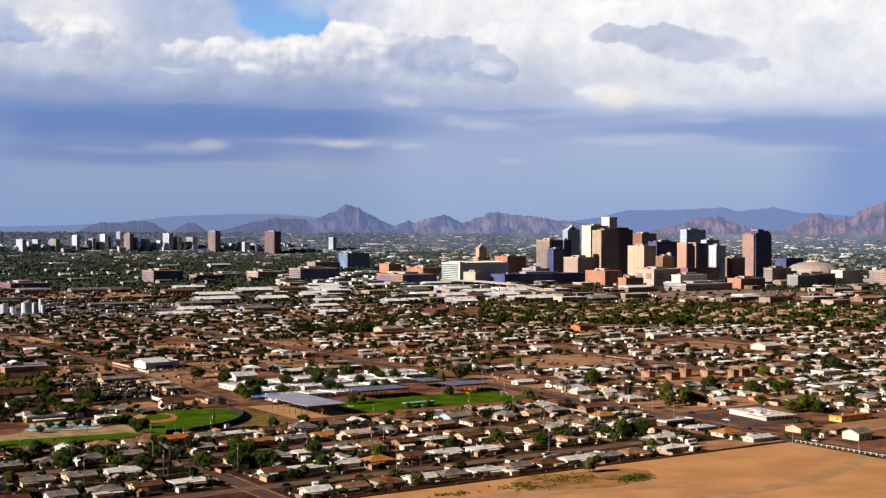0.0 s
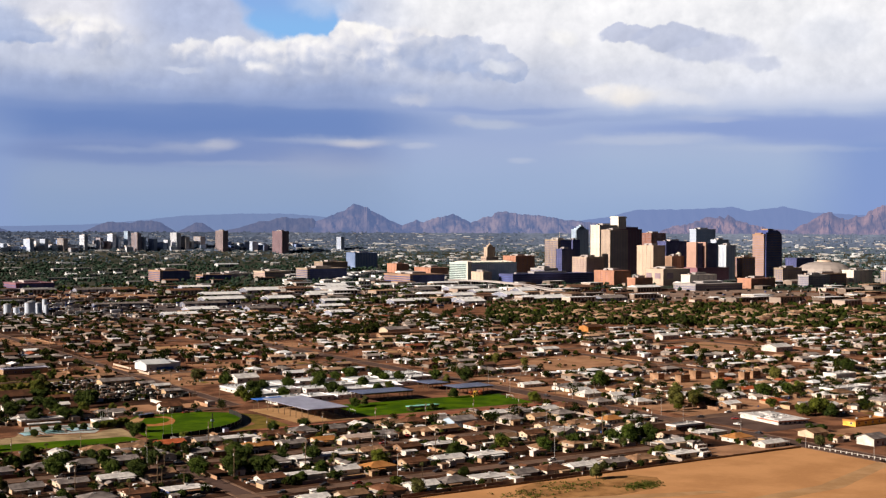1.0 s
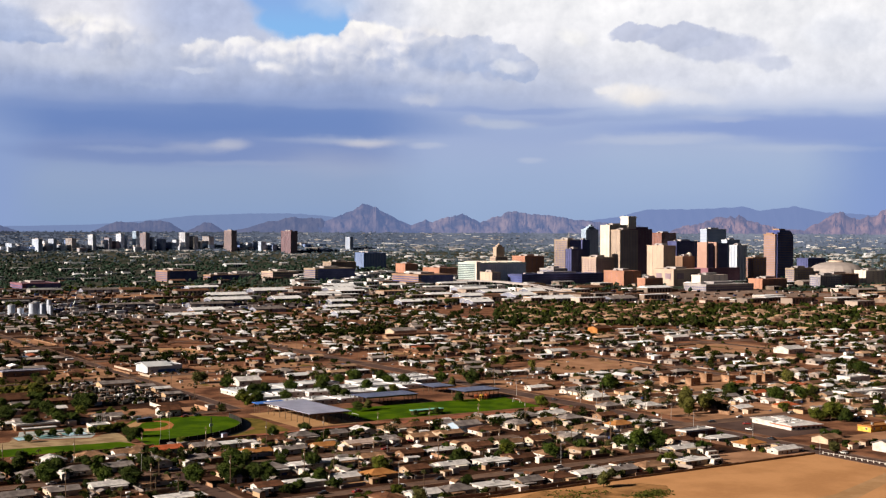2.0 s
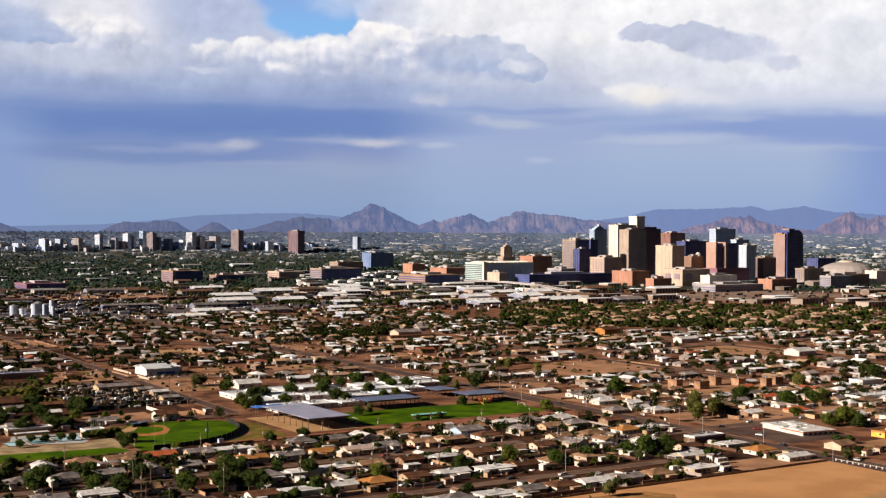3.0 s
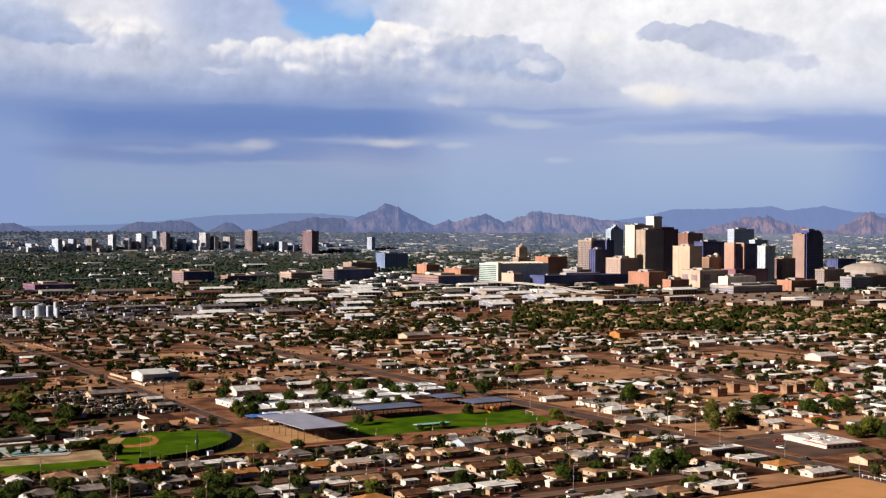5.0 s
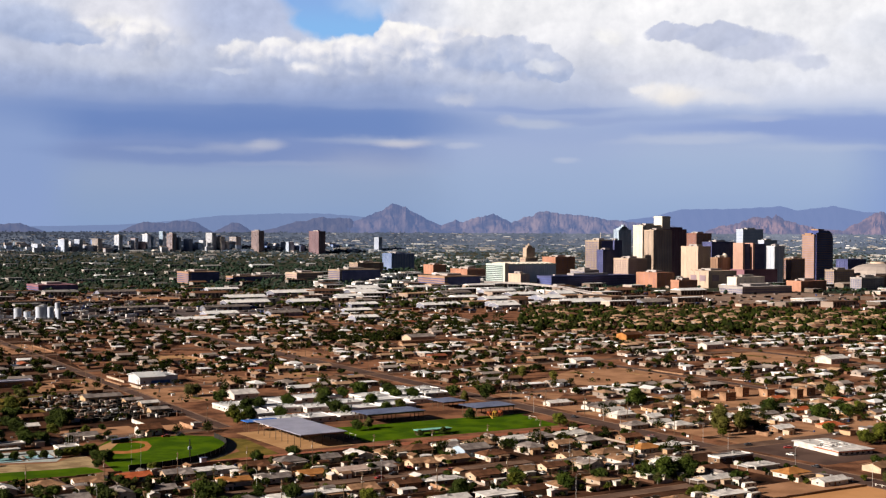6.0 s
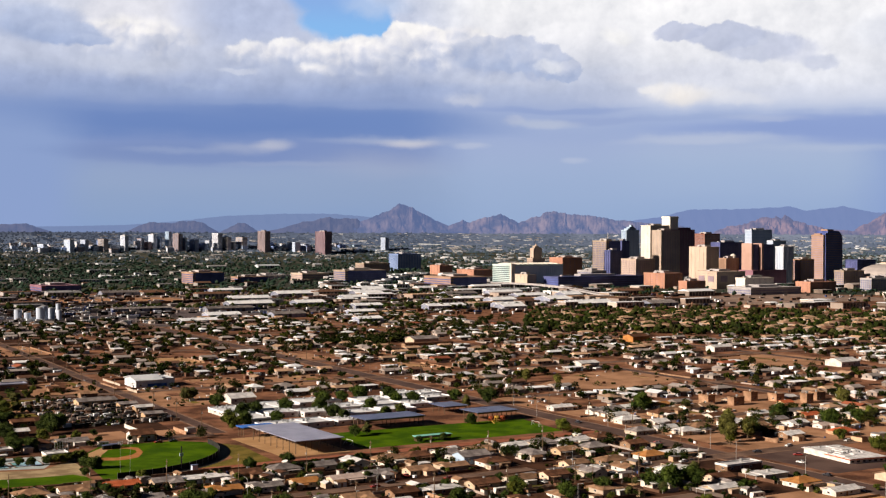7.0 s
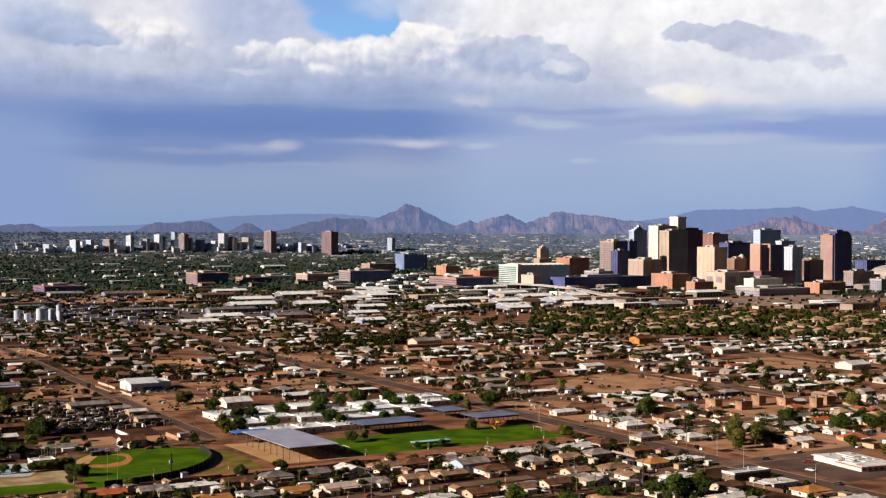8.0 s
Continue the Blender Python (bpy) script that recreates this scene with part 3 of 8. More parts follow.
class Bag:
    """Gathers many small far-off solids into one mesh."""

    def __init__(self):
        self.v, self.f, self.m, self.n = [], [], [], 0

    def add(self, verts, faces, mi):
        self.v.extend(verts)
        self.f.extend([tuple(i + self.n for i in q) for q in faces])
        self.m.extend([mi] * len(faces))
        self.n += len(verts)

    def box(self, x0, y0, z0, x1, y1, z1, mi):
        self.add([drawn_in(x, y, z) for z in (z0, z1) for x, y in ((x0, y0), (x1, y0), (x1, y1), (x0, y1))],
                 ((4, 5, 6, 7), (0, 1, 5, 4), (1, 2, 6, 5), (2, 3, 7, 6), (3, 0, 4, 7)), mi)

    def gable(self, x0, x1, y0, y1, z, rise, mi):
        if x1 - x0 >= y1 - y0:
            ym = (y0 + y1) / 2
            p = [(x0, y0, z), (x1, y0, z), (x1, y1, z), (x0, y1, z), (x0, ym, z + rise), (x1, ym, z + rise)]
            f = ((0, 1, 5, 4), (2, 3, 4, 5), (3, 0, 4), (1, 2, 5))
        else:
            xm = (x0 + x1) / 2
            p = [(x0, y0, z), (x1, y0, z), (x1, y1, z), (x0, y1, z), (xm, y0, z + rise), (xm, y1, z + rise)]
            f = ((0, 1, 4), (1, 2, 5, 4), (2, 3, 5), (3, 0, 4, 5))
        self.add([drawn_in(*q) for q in p], f, mi)

    def hip(self, x0, x1, y0, y1, z, rise, mi):
        r, ym = min(x1 - x0, y1 - y0) / 2, (y0 + y1) / 2
        xa, xb = x0 + r, max(x1 - r, x0 + r + 0.1)
        p = [(x0, y0, z), (x1, y0, z), (x1, y1, z), (x0, y1, z), (xa, ym, z + rise), (xb, ym, z + rise)]
        self.add([drawn_in(*q) for q in p], ((0, 1, 5, 4), (1, 2, 5), (2, 3, 4, 5), (3, 0, 4)), mi)

    def blob(self, x, y, z, rx, rz, rng, shape, mi):
        verts, faces = shape
        k = 0.55 + 0.7 * rng.random(len(verts))
        self.add([drawn_in(x + a * rx * s, y + b * rx * s, z + c * rz * s) for (a, b, c), s in zip(verts, k)], faces, mi)

    def leaves(self, x, y, z, size, n, r, leaf, mi, squash=0.8):
        """A loose clump of small leaves."""
        p = r.normal(size=(n, 3))
        p *= (size * (0.45 + 0.65 * r.random((n, 1)) ** 0.5)) / np.linalg.norm(p, axis=1, keepdims=True)
        p[:, 2] *= squash
        p += (x, y, z)
        d = r.normal(size=(n, 3))
        d *= leaf * (0.7 + 0.7 * r.random((n, 1))) / np.linalg.norm(d, axis=1, keepdims=True)
        e = np.cross(d, r.normal(size=(n, 3)))
        e *= leaf * 0.8 / np.linalg.norm(e, axis=1, keepdims=True)
        q = np.stack((p - d, p + e, p + d, p - e), 1).reshape(-1, 3)
        self.v.extend(map(tuple, q.tolist()))
        self.f.extend([(i, i + 1, i + 2, i + 3) for i in range(self.n, self.n + 4 * n, 4)])
        self.m.extend([mi] * n)
        self.n += 4 * n

    def done(self, name, mats, label, category, kind="stuff"):
        me = bpy.data.meshes.new(name)
        me.from_pydata(self.v, [], self.f)
        me.polygons.foreach_set("material_index", self.m)
        for m in mats:
            me.materials.append(m)
        me.update()
        return tagged(new(name, me), label, category, "", kind)


def ball_shape(level):
    bm = bmesh.new()
    bmesh.ops.create_icosphere(bm, subdivisions=level, radius=1)
    bm.verts.ensure_lookup_table()
    s = ([tuple(v.co) for v in bm.verts], [tuple(v.index for v in f.verts) for f in bm.faces])
    bm.free()
    return s


BALL, LUMP = ball_shape(2), ball_shape(1)
LEAN = 0.045  # the north-south streets lean east by this much


def bent(x, y):
    return x + LEAN * (y - 560)


# ---- ground ----
def build_ground():
    rings = [0, 150, 300, 450, 600, 800, 1000, 1300, 1600, 2000, 2500, 3000, 3400, 3700, 4000, 4400, 5000, 6000, 7500, 9500, 12000, 14000]
    n, verts, faces = 120, [(HUB.x, HUB.y, 0.0)], []
    for r in rings[1:]:
        for i in range(n):
            a = 2 * math.pi * i / n
            verts.append(drawn_in(HUB.x + r * math.sin(a), HUB.y + r * math.cos(a), floor_z(r)))
    faces += [(0, 1 + (i + 1) % n, 1 + i) for i in range(n)]
    for k in range(len(rings) - 2):
        o = 1 + k * n
        faces += [(o + i, o + (i + 1) % n, o + n + (i + 1) % n, o + n + i) for i in range(n)]
    me = bpy.data.meshes.new("ground")
    me.from_pydata(verts, [], [f for f in faces])
    me.materials.append(M["lot"])
    me.materials.append(M["suburb"])
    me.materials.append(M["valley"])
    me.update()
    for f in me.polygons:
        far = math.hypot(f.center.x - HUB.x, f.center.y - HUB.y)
        # the outer rings take the haze-blue valley colour
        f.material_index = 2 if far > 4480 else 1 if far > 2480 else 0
    bm = bmesh.new()
    bm.from_mesh(me)
    bmesh.ops.recalc_face_normals(bm, faces=bm.faces)
    if sum(f.normal.z for f in bm.faces) < 0:
        bmesh.ops.reverse_faces(bm, faces=bm.faces)
    bm.to_mesh(me)
    bm.free()
    tagged(new("ground", me), "dusty brown desert valley floor under the city", "ground", "", "structure")


build_ground()


def patch(name, material, corners, z, label, category="ground"):
    """A level sheet of ground cover with a little thickness."""
    bm = bmesh.new()
    low = [bm.verts.new((x, y, -0.05)) for x, y in corners]
    top = [bm.verts.new((x, y, z)) for x, y in corners]
    bm.faces.new(top)
    for i in range(len(corners)):
        j = (i + 1) % len(corners)
        bm.faces.new((low[i], low[j], top[j], top[i]))
    return alone(name, bm, M[material], label, category, "", "structure")


def rect(x0, y0, x1, y1):
    return [(x0, y0), (x1, y0), (x1, y1), (x0, y1)]


def road_ns(x, y0, y1, w, level):
    patch("road", "asphalt", [(bent(x - w / 2, y0), y0), (bent(x + w / 2, y0), y0), (bent(x + w / 2, y1), y1), (bent(x - w / 2, y1), y1)], level, "worn brown-grey asphalt street running north", "road")
    for s in (-1, 1):
        a, b = x + s * (w / 2 + 0.05), x + s * (w / 2 + 1.4)
        a, b = min(a, b), max(a, b)
        patch("pavement", "walk", [(bent(a, y0), y0), (bent(b, y0), y0), (bent(b, y1), y1), (bent(a, y1), y1)], 0.16, "pale concrete pavement with raised kerb", "pavement")


def road_ew(y, x0, x1, w, level, walks=True):
    patch("road", "street", rect(x0, y - w / 2, x1, y + w / 2), level, "worn brown-grey asphalt street running east", "road")
    if walks:
        for s in (-1, 1):
            a, b = sorted((y + s * (w / 2 + 0.05), y + s * (w / 2 + 1.4)))
            patch("pavement", "walk", rect(x0, a, x1, b), 0.13, "pale concrete pavement with raised kerb", "pavement")


ARTERIAL = 549
road_ns(ARTERIAL, 330, 1650, 14, 0.045)
road_ns(352, 790, 1700, 7.5, 0.05)
road_ns(247, 430, 606, 8, 0.05)
road_ns(754, 560, 1500, 9, 0.05)
road_ns(950, 800, 1500, 9, 0.05)
road_ew(528, 40, 473, 5.6, 0.06)
road_ew(614, 40, 447, 5.6, 0.06)
road_ew(594, 447, 1150, 9, 0.065)
road_ew(788, 120, 358, 8, 0.06)
road_ew(700, 575, 1150, 8, 0.065)
road_ew(835, 590, 1250, 8, 0.065)
road_ew(990, 150, 1300, 8, 0.06)
road_ew(1120, 200, 1400, 9, 0.065)
road_ew(1270, 200, 1200, 8, 0.06)
road_ew(1420, 250, 1100, 8, 0.065)
road_ew(1560, 300, 1000, 9, 0.06)

patch("dirt_field", "dirt", rect(150, 300, 538, 487), 0.03, "wide field of bare tan earth")
patch("scrub_ground", "scrub_earth", [(348.8, 480.5), (364.5, 486.3), (379.1, 480.0), (396.5, 480.5), (411.4, 477.6), (418.0, 466.4), (409.9, 454.8), (396.1, 447.8), (384.6, 446.1), (369.4, 445.5), (357.6, 450.3), (341.5, 449.4), (342.0, 463.6)], 0.04, "dry weedy earth on the bare field")
patch("dirt_track", "pale_dirt", [(300, 395), (470, 405), (540, 432), (540, 440), (465, 414), (300, 405)], 0.045, "pale wheel track across bare earth")
patch("dirt_track", "pale_dirt", [(275, 455), (330, 462), (420, 430), (420, 424), (330, 450), (275, 447)], 0.045, "pale wheel track across bare earth")
patch("vacant_lot", "lot_dirt", [(647, 887), (725, 938), (786, 918), (754, 856), (688, 838), (646, 855)], 0.03, "vacant lot of bare brown earth")
patch("vacant_lot", "lot_dirt", rect(900, 885, 985, 975), 0.03, "vacant lot of bare brown earth")
patch("vacant_lot", "lot_dirt", [(570, 768), (618, 812), (606, 846), (580, 846), (572, 808)], 0.03, "vacant lot of bare brown earth")
patch("vacant_lot", "lot_dirt", rect(372, 905, 420, 1005), 0.03, "vacant lot of bare brown earth")
patch("vacant_lot", "lot_dirt", rect(200, 797, 345, 816), 0.03, "strip of dry tan earth beside the street")
for x0, y0, x1, y1, dust in ((570, 1140, 610, 1215, 1), (490, 968, 532, 1030, 0), (366, 1290, 406, 1390, 1), (334, 1012, 376, 1072, 0), (458, 1152, 496, 1210, 2), (262, 803, 318, 824, 0), (900, 840, 916, 970, 1), (624, 1010, 652, 1080, 1), (436, 990, 474, 1044, 0)):
    patch("vacant_lot", ("lot_dirt", "lot_dirt", "pale_dirt")[dust], rect(x0, y0, x1, y1), 0.028, "vacant lot of dry tan earth")
patch("vacant_lot", "dry_grass", rect(250, 905, 318, 1000), 0.03, "vacant lot of dry yellow grass")
patch("vacant_lot", "lot_dirt", rect(282, 918, 317, 956), 0.04, "vacant lot of bare brown earth")
patch("vacant_lot", "lot_dirt", rect(316, 1000, 352, 1044), 0.03, "vacant lot of bare brown earth")
patch("junk_yard", "dark_yard", rect(294, 846, 358, 966), 0.035, "dark ground of a junk yard")
patch("rail_yard", "lot_dirt", rect(590, 2040, 840, 2200), 0.03, "bare earth beside the railway")
patch("rail_yard", "rail_earth", rect(1480, 1560, 1900, 1800), 0.03, "bare earth beside the railway")
patch("rail_yard", "yard_gravel", [(300, 1500), (470, 1490), (640, 1580), (760, 2000), (420, 2060)], 0.026, "dark gravel railway yard")
patch("rail_yard", "yard_gravel", [(640, 1700), (1000, 1720), (1010, 1840), (700, 1850)], 0.027, "dark gravel railway yard")
patch("rail_yard", "rail_earth", [(380, 1990), (640, 1870), (700, 2350), (560, 2480), (430, 2300)], 0.021, "bare earth among the sheds")
patch("rail_yard", "rail_earth", [(640, 1870), (1480, 1560), (1500, 2000), (1560, 2200), (700, 2350)], 0.02, "bare earth among the sheds")
patch("dusty_plots", "lot_dirt", rect(572, 600, 760, 765), 0.008, "open tan earth of house plots")
patch("dusty_plots", "lot_dirt", rect(484, 489, 540, 512), 0.02, "open tan earth of house plots")
# these sheets darken the plots where shade lies between houses and trees
patch("dark_plots", "dark_earth", rect(340, 489, 540, 684), 0.012, "dark brown earth of house plots, darkened for shade")
patch("dark_plots", "dark_earth", rect(60, 490, 340, 684), 0.014, "dark brown earth of house plots, darkened for shade")
patch("dark_plots", "dark_earth", [(120, 800), (342, 796), (352, 900), (445, 1560), (200, 1560)], 0.014, "dark brown earth of house plots, darkened for shade")
patch("playing_field", "grass", [(405, 704), (531, 701), (537, 748), (545, 752), (413, 758)], 0.05, "bright green watered playing field", "grass")
patch("grass_strip", "grass", [(182.3, 691.6), (187.9, 715.1), (203.8, 714.5), (222.5, 712.5), (244.2, 708.9), (258.5, 708.1), (262.1, 699.8), (262.3, 685.8), (238.4, 691.0), (198.0, 692.3)], 0.05, "bright green watered grass strip", "grass")
patch("dry_verge", "dry_grass", [(300, 684), (352, 696), (356, 745), (347, 760), (338, 712)], 0.04, "dry olive grass beside the ball field", "grass")
patch("dirt_path", "red_track", rect(295, 686, 545, 694), 0.06, "reddish dirt path along the school fence")
patch("ramada_floor", "pale_dirt", rect(360, 700, 397, 768), 0.055, "pale dusty floor under the shade roof")
patch("pool_deck", "pool_slab", [(215.0, 741.4), (223.7, 768.5), (261.8, 763.3), (256.4, 739.3), (250.9, 729.7)], 0.04, "pale blue-grey concrete deck round a pool")
patch("sand_strip", "sand", [(187.5, 713.4), (192.2, 733.4), (209.5, 736.6), (218.9, 756.0), (216.5, 736.4), (249.7, 726.1), (257.0, 734.5), (266.5, 742.0), (268.1, 734.2), (265.4, 714.3), (262.1, 699.8), (258.5, 708.1), (244.2, 708.9), (222.5, 712.5), (203.8, 714.5)], 0.036, "strip of pale sand beside the pool")
patch("school_yard", "lot", rect(372, 746, 552, 905), 0.035, "paved school yard")
patch("vacant_lot", "lot_dirt", rect(578, 488, 655, 517), 0.03, "open tan earth beside the shops")
patch("car_park", "asphalt", rect(bent(562, 560), 532, 612, 589), 0.05, "asphalt forecourt of a shop", "road")

# ball field: grass fan, clay infield, dark screen fence round the outfield
BASE = Vector((275, 757))


def fan(r0, r1, a0, a1, n=28):
    ang = [radians(a0 + (a1 - a0) * i / n) for i in range(n + 1)]
    outer = [(BASE.x + r1 * math.cos(a), BASE.y + r1 * math.sin(a)) for a in ang]
    inner = [(BASE.x + r0 * math.cos(a), BASE.y + r0 * math.sin(a)) for a in reversed(ang)] if r0 else [(BASE.x, BASE.y)]
    return outer + inner


patch("outfield", "grass", fan(0, 70, -97, 6), 0.05, "bright green watered ball field outfield", "grass")
patch("infield_grass", "grass", [(276, 755), (344, 764.5), (332, 776), (293, 780)], 0.045, "watered grass behind the infield", "grass")
patch("infield", "clay", [(279.5, 738.4), (282.8, 745.6), (289.5, 741.4), (298.2, 745.5), (303.0, 752.1), (304.5, 758.6), (301.8, 765.3), (291.7, 766.5), (293.9, 772.7), (304.1, 771.4), (308.0, 764.0), (305.7, 750.5), (299.1, 737.8), (291.0, 733.5), (285.7, 734.5)], 0.075, "orange clay infield arc of the ball field")
patch("home_earth", "pale_dirt", [(281.2, 760.8), (291.8, 774.0), (294.8, 769.6), (285.6, 753.3), (277.0, 733.1), (272.8, 733.5)], 0.06, "bare earth behind home plate")
# dark ring laid on the ground in place of the fence's cast shadow
patch("warning_track", "screen", fan(68.5, 74, -92, 2), 0.09, "dark ring standing for the outfield fence's shadow")


def outfield_fence():
    f = thing("outfield_fence", BASE.x, BASE.y, 0, 0, "curved dark mesh fence round the ball field", "fence")
    bm = bmesh.new()
    n = 40
    for i in range(n):
        a0, a1 = radians(-92 + 94 * i / n), radians(-92 + 94 * (i + 1) / n)
        c = [(r * math.cos(a), r * math.sin(a)) for r, a in ((68.5, a0), (68.5, a1), (68.6, a1), (68.6, a0))]
        lo = [bm.verts.new((x, y, 0.1)) for x, y in c]
        hi = [bm.verts.new((x, y, 2.6)) for x, y in c]
        bm.faces.new(hi)
        for k in range(4):
            bm.faces.new((lo[k], lo[(k + 1) % 4], hi[(k + 1) % 4], hi[k]))
    part("mesh_screen", bm, M["screen"], f)
    bm = bmesh.new()
    tube(bm, 0, 0, 0, 2.8, 0.06, n=6)
    post = to_mesh("fence_post", bm, M["metal"])
    for i in range(0, n + 1, 2):
        a = radians(-92 + 94 * i / n)
        part("fence_post", post, M["metal"], f).location = (68.7 * math.cos(a), 68.7 * math.sin(a), 0)


outfield_fence()


# ---- mountains ----
def mountain(name, label, crest, r, depth, dark, light, glow, rough=0.16, stand=4745):
    """A range whose crest line runs through (bearing, height in degrees); gullies and spurs fall off it to both sides;
    glow is its haze.
    """
    m = surface(name + "_hazy_rock", dark, light, 60, 12, 1.0, ground=True, spec=0.0, glow=glow)
    a0, a1 = crest[0][0] - 1.2, crest[-1][0] + 1.2
    na, nd = int((a1 - a0) / 0.045), 22
    az = np.array([c[0] for c in crest])
    el = np.array([c[1] for c in crest])
    verts, faces = [], []
    for i in range(na + 1):
        a = a0 + (a1 - a0) * i / na
        e = float(np.interp(a, az, el, left=-0.5, right=-0.5))
        if a < az[0]:
            e = el[0] - (az[0] - a) / 1.2 * (el[0] + 0.6)
        if a > az[-1]:
            e = el[-1] - (a - az[-1]) / 1.2 * (el[-1] + 0.6)
        top = 111 + r * math.tan(radians(e))
        top *= 1 + rough * 0.5 * (noise.fractal(Vector((a * 3.1, r * 0.001, 3.0)), 0.8, 2.1, 5))
        for j in range(nd + 1):
            s = -1 + 2 * j / nd
            rr = r + s * depth
            ridge = 1 - abs(s)
            g = noise.fractal(Vector((a * 3.4 + s * 0.9, s * 2.6, r * 0.002)), 0.85, 2.2, 4)
            spur = 1 - abs(noise.noise(Vector((a * 1.7 + s * 0.8, s * 1.1, 5.0)))) * 2.6
            base = floor_z(rr) - 4
            h = base + max(2.0, top - base) * max(0.0, ridge ** 1.15 + (rough * 1.6 * g + 0.16 * spur) * ridge * (1 - ridge) * 2.2)
            aa = radians(a)
            near = stand + 95 * s
            k = near / rr
            z = HUB.z + ((h if 0 < j < nd else floor_z(rr) - 40) - 111) * k
            verts.append((HUB.x + near * math.sin(aa), HUB.y + near * math.cos(aa), z))
    for i in range(na):
        for j in range(nd):
            o = i * (nd + 1) + j
            faces.append((o, o + nd + 1, o + nd + 2, o + 1))
    me = bpy.data.meshes.new(name)
    me.from_pydata(verts, [], faces)
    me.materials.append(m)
    me.update()
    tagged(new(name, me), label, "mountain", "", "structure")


# blue haze of the distant ranges, which their rock gives off as emission
FAR_HAZE = (0.175, 0.24, 0.43)
mountain("backdrop_far_range", "pale blue mountain range far away in haze", [(8, 0.10), (11, 0.16), (13.5, 0.10), (16, 0.13), (18.5, 0.2), (20.5, 0.36), (22.6, 0.60), (25, 0.70), (26.9, 0.71), (28.4, 0.6), (30.3, 0.35)], 26000, 2500, (0.006, 0.007, 0.01), (0.008, 0.009, 0.012), FAR_HAZE, 0.05, 4880)
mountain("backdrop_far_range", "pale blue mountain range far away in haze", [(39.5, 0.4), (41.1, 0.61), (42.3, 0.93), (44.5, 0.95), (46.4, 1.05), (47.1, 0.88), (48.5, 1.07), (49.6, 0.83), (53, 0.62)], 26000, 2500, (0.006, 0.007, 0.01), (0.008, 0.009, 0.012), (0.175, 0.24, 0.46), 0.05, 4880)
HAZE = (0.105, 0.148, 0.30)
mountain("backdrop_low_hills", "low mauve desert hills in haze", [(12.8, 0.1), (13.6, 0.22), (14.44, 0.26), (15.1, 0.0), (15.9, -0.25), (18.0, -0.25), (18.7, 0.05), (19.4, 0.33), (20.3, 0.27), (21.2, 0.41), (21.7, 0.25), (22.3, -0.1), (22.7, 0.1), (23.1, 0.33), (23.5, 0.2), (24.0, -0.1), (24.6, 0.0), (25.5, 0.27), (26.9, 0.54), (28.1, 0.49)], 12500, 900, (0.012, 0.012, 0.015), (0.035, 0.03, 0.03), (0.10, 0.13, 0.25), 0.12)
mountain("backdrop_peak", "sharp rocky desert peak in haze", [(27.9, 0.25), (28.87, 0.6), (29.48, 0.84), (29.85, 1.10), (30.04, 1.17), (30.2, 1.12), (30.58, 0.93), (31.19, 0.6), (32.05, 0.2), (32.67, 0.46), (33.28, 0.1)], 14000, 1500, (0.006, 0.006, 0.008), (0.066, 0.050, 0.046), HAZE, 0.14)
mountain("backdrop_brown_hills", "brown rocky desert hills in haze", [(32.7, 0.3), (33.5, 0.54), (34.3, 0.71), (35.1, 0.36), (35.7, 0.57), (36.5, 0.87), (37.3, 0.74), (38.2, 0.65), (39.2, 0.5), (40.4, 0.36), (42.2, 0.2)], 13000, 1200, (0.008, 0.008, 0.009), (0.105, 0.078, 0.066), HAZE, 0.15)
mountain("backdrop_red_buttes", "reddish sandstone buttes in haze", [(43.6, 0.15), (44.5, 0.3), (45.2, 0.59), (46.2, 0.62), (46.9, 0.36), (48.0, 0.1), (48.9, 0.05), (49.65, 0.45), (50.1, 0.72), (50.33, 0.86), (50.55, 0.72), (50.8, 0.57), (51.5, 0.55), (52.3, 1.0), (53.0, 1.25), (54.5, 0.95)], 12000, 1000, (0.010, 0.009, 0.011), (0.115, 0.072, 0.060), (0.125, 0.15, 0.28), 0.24)


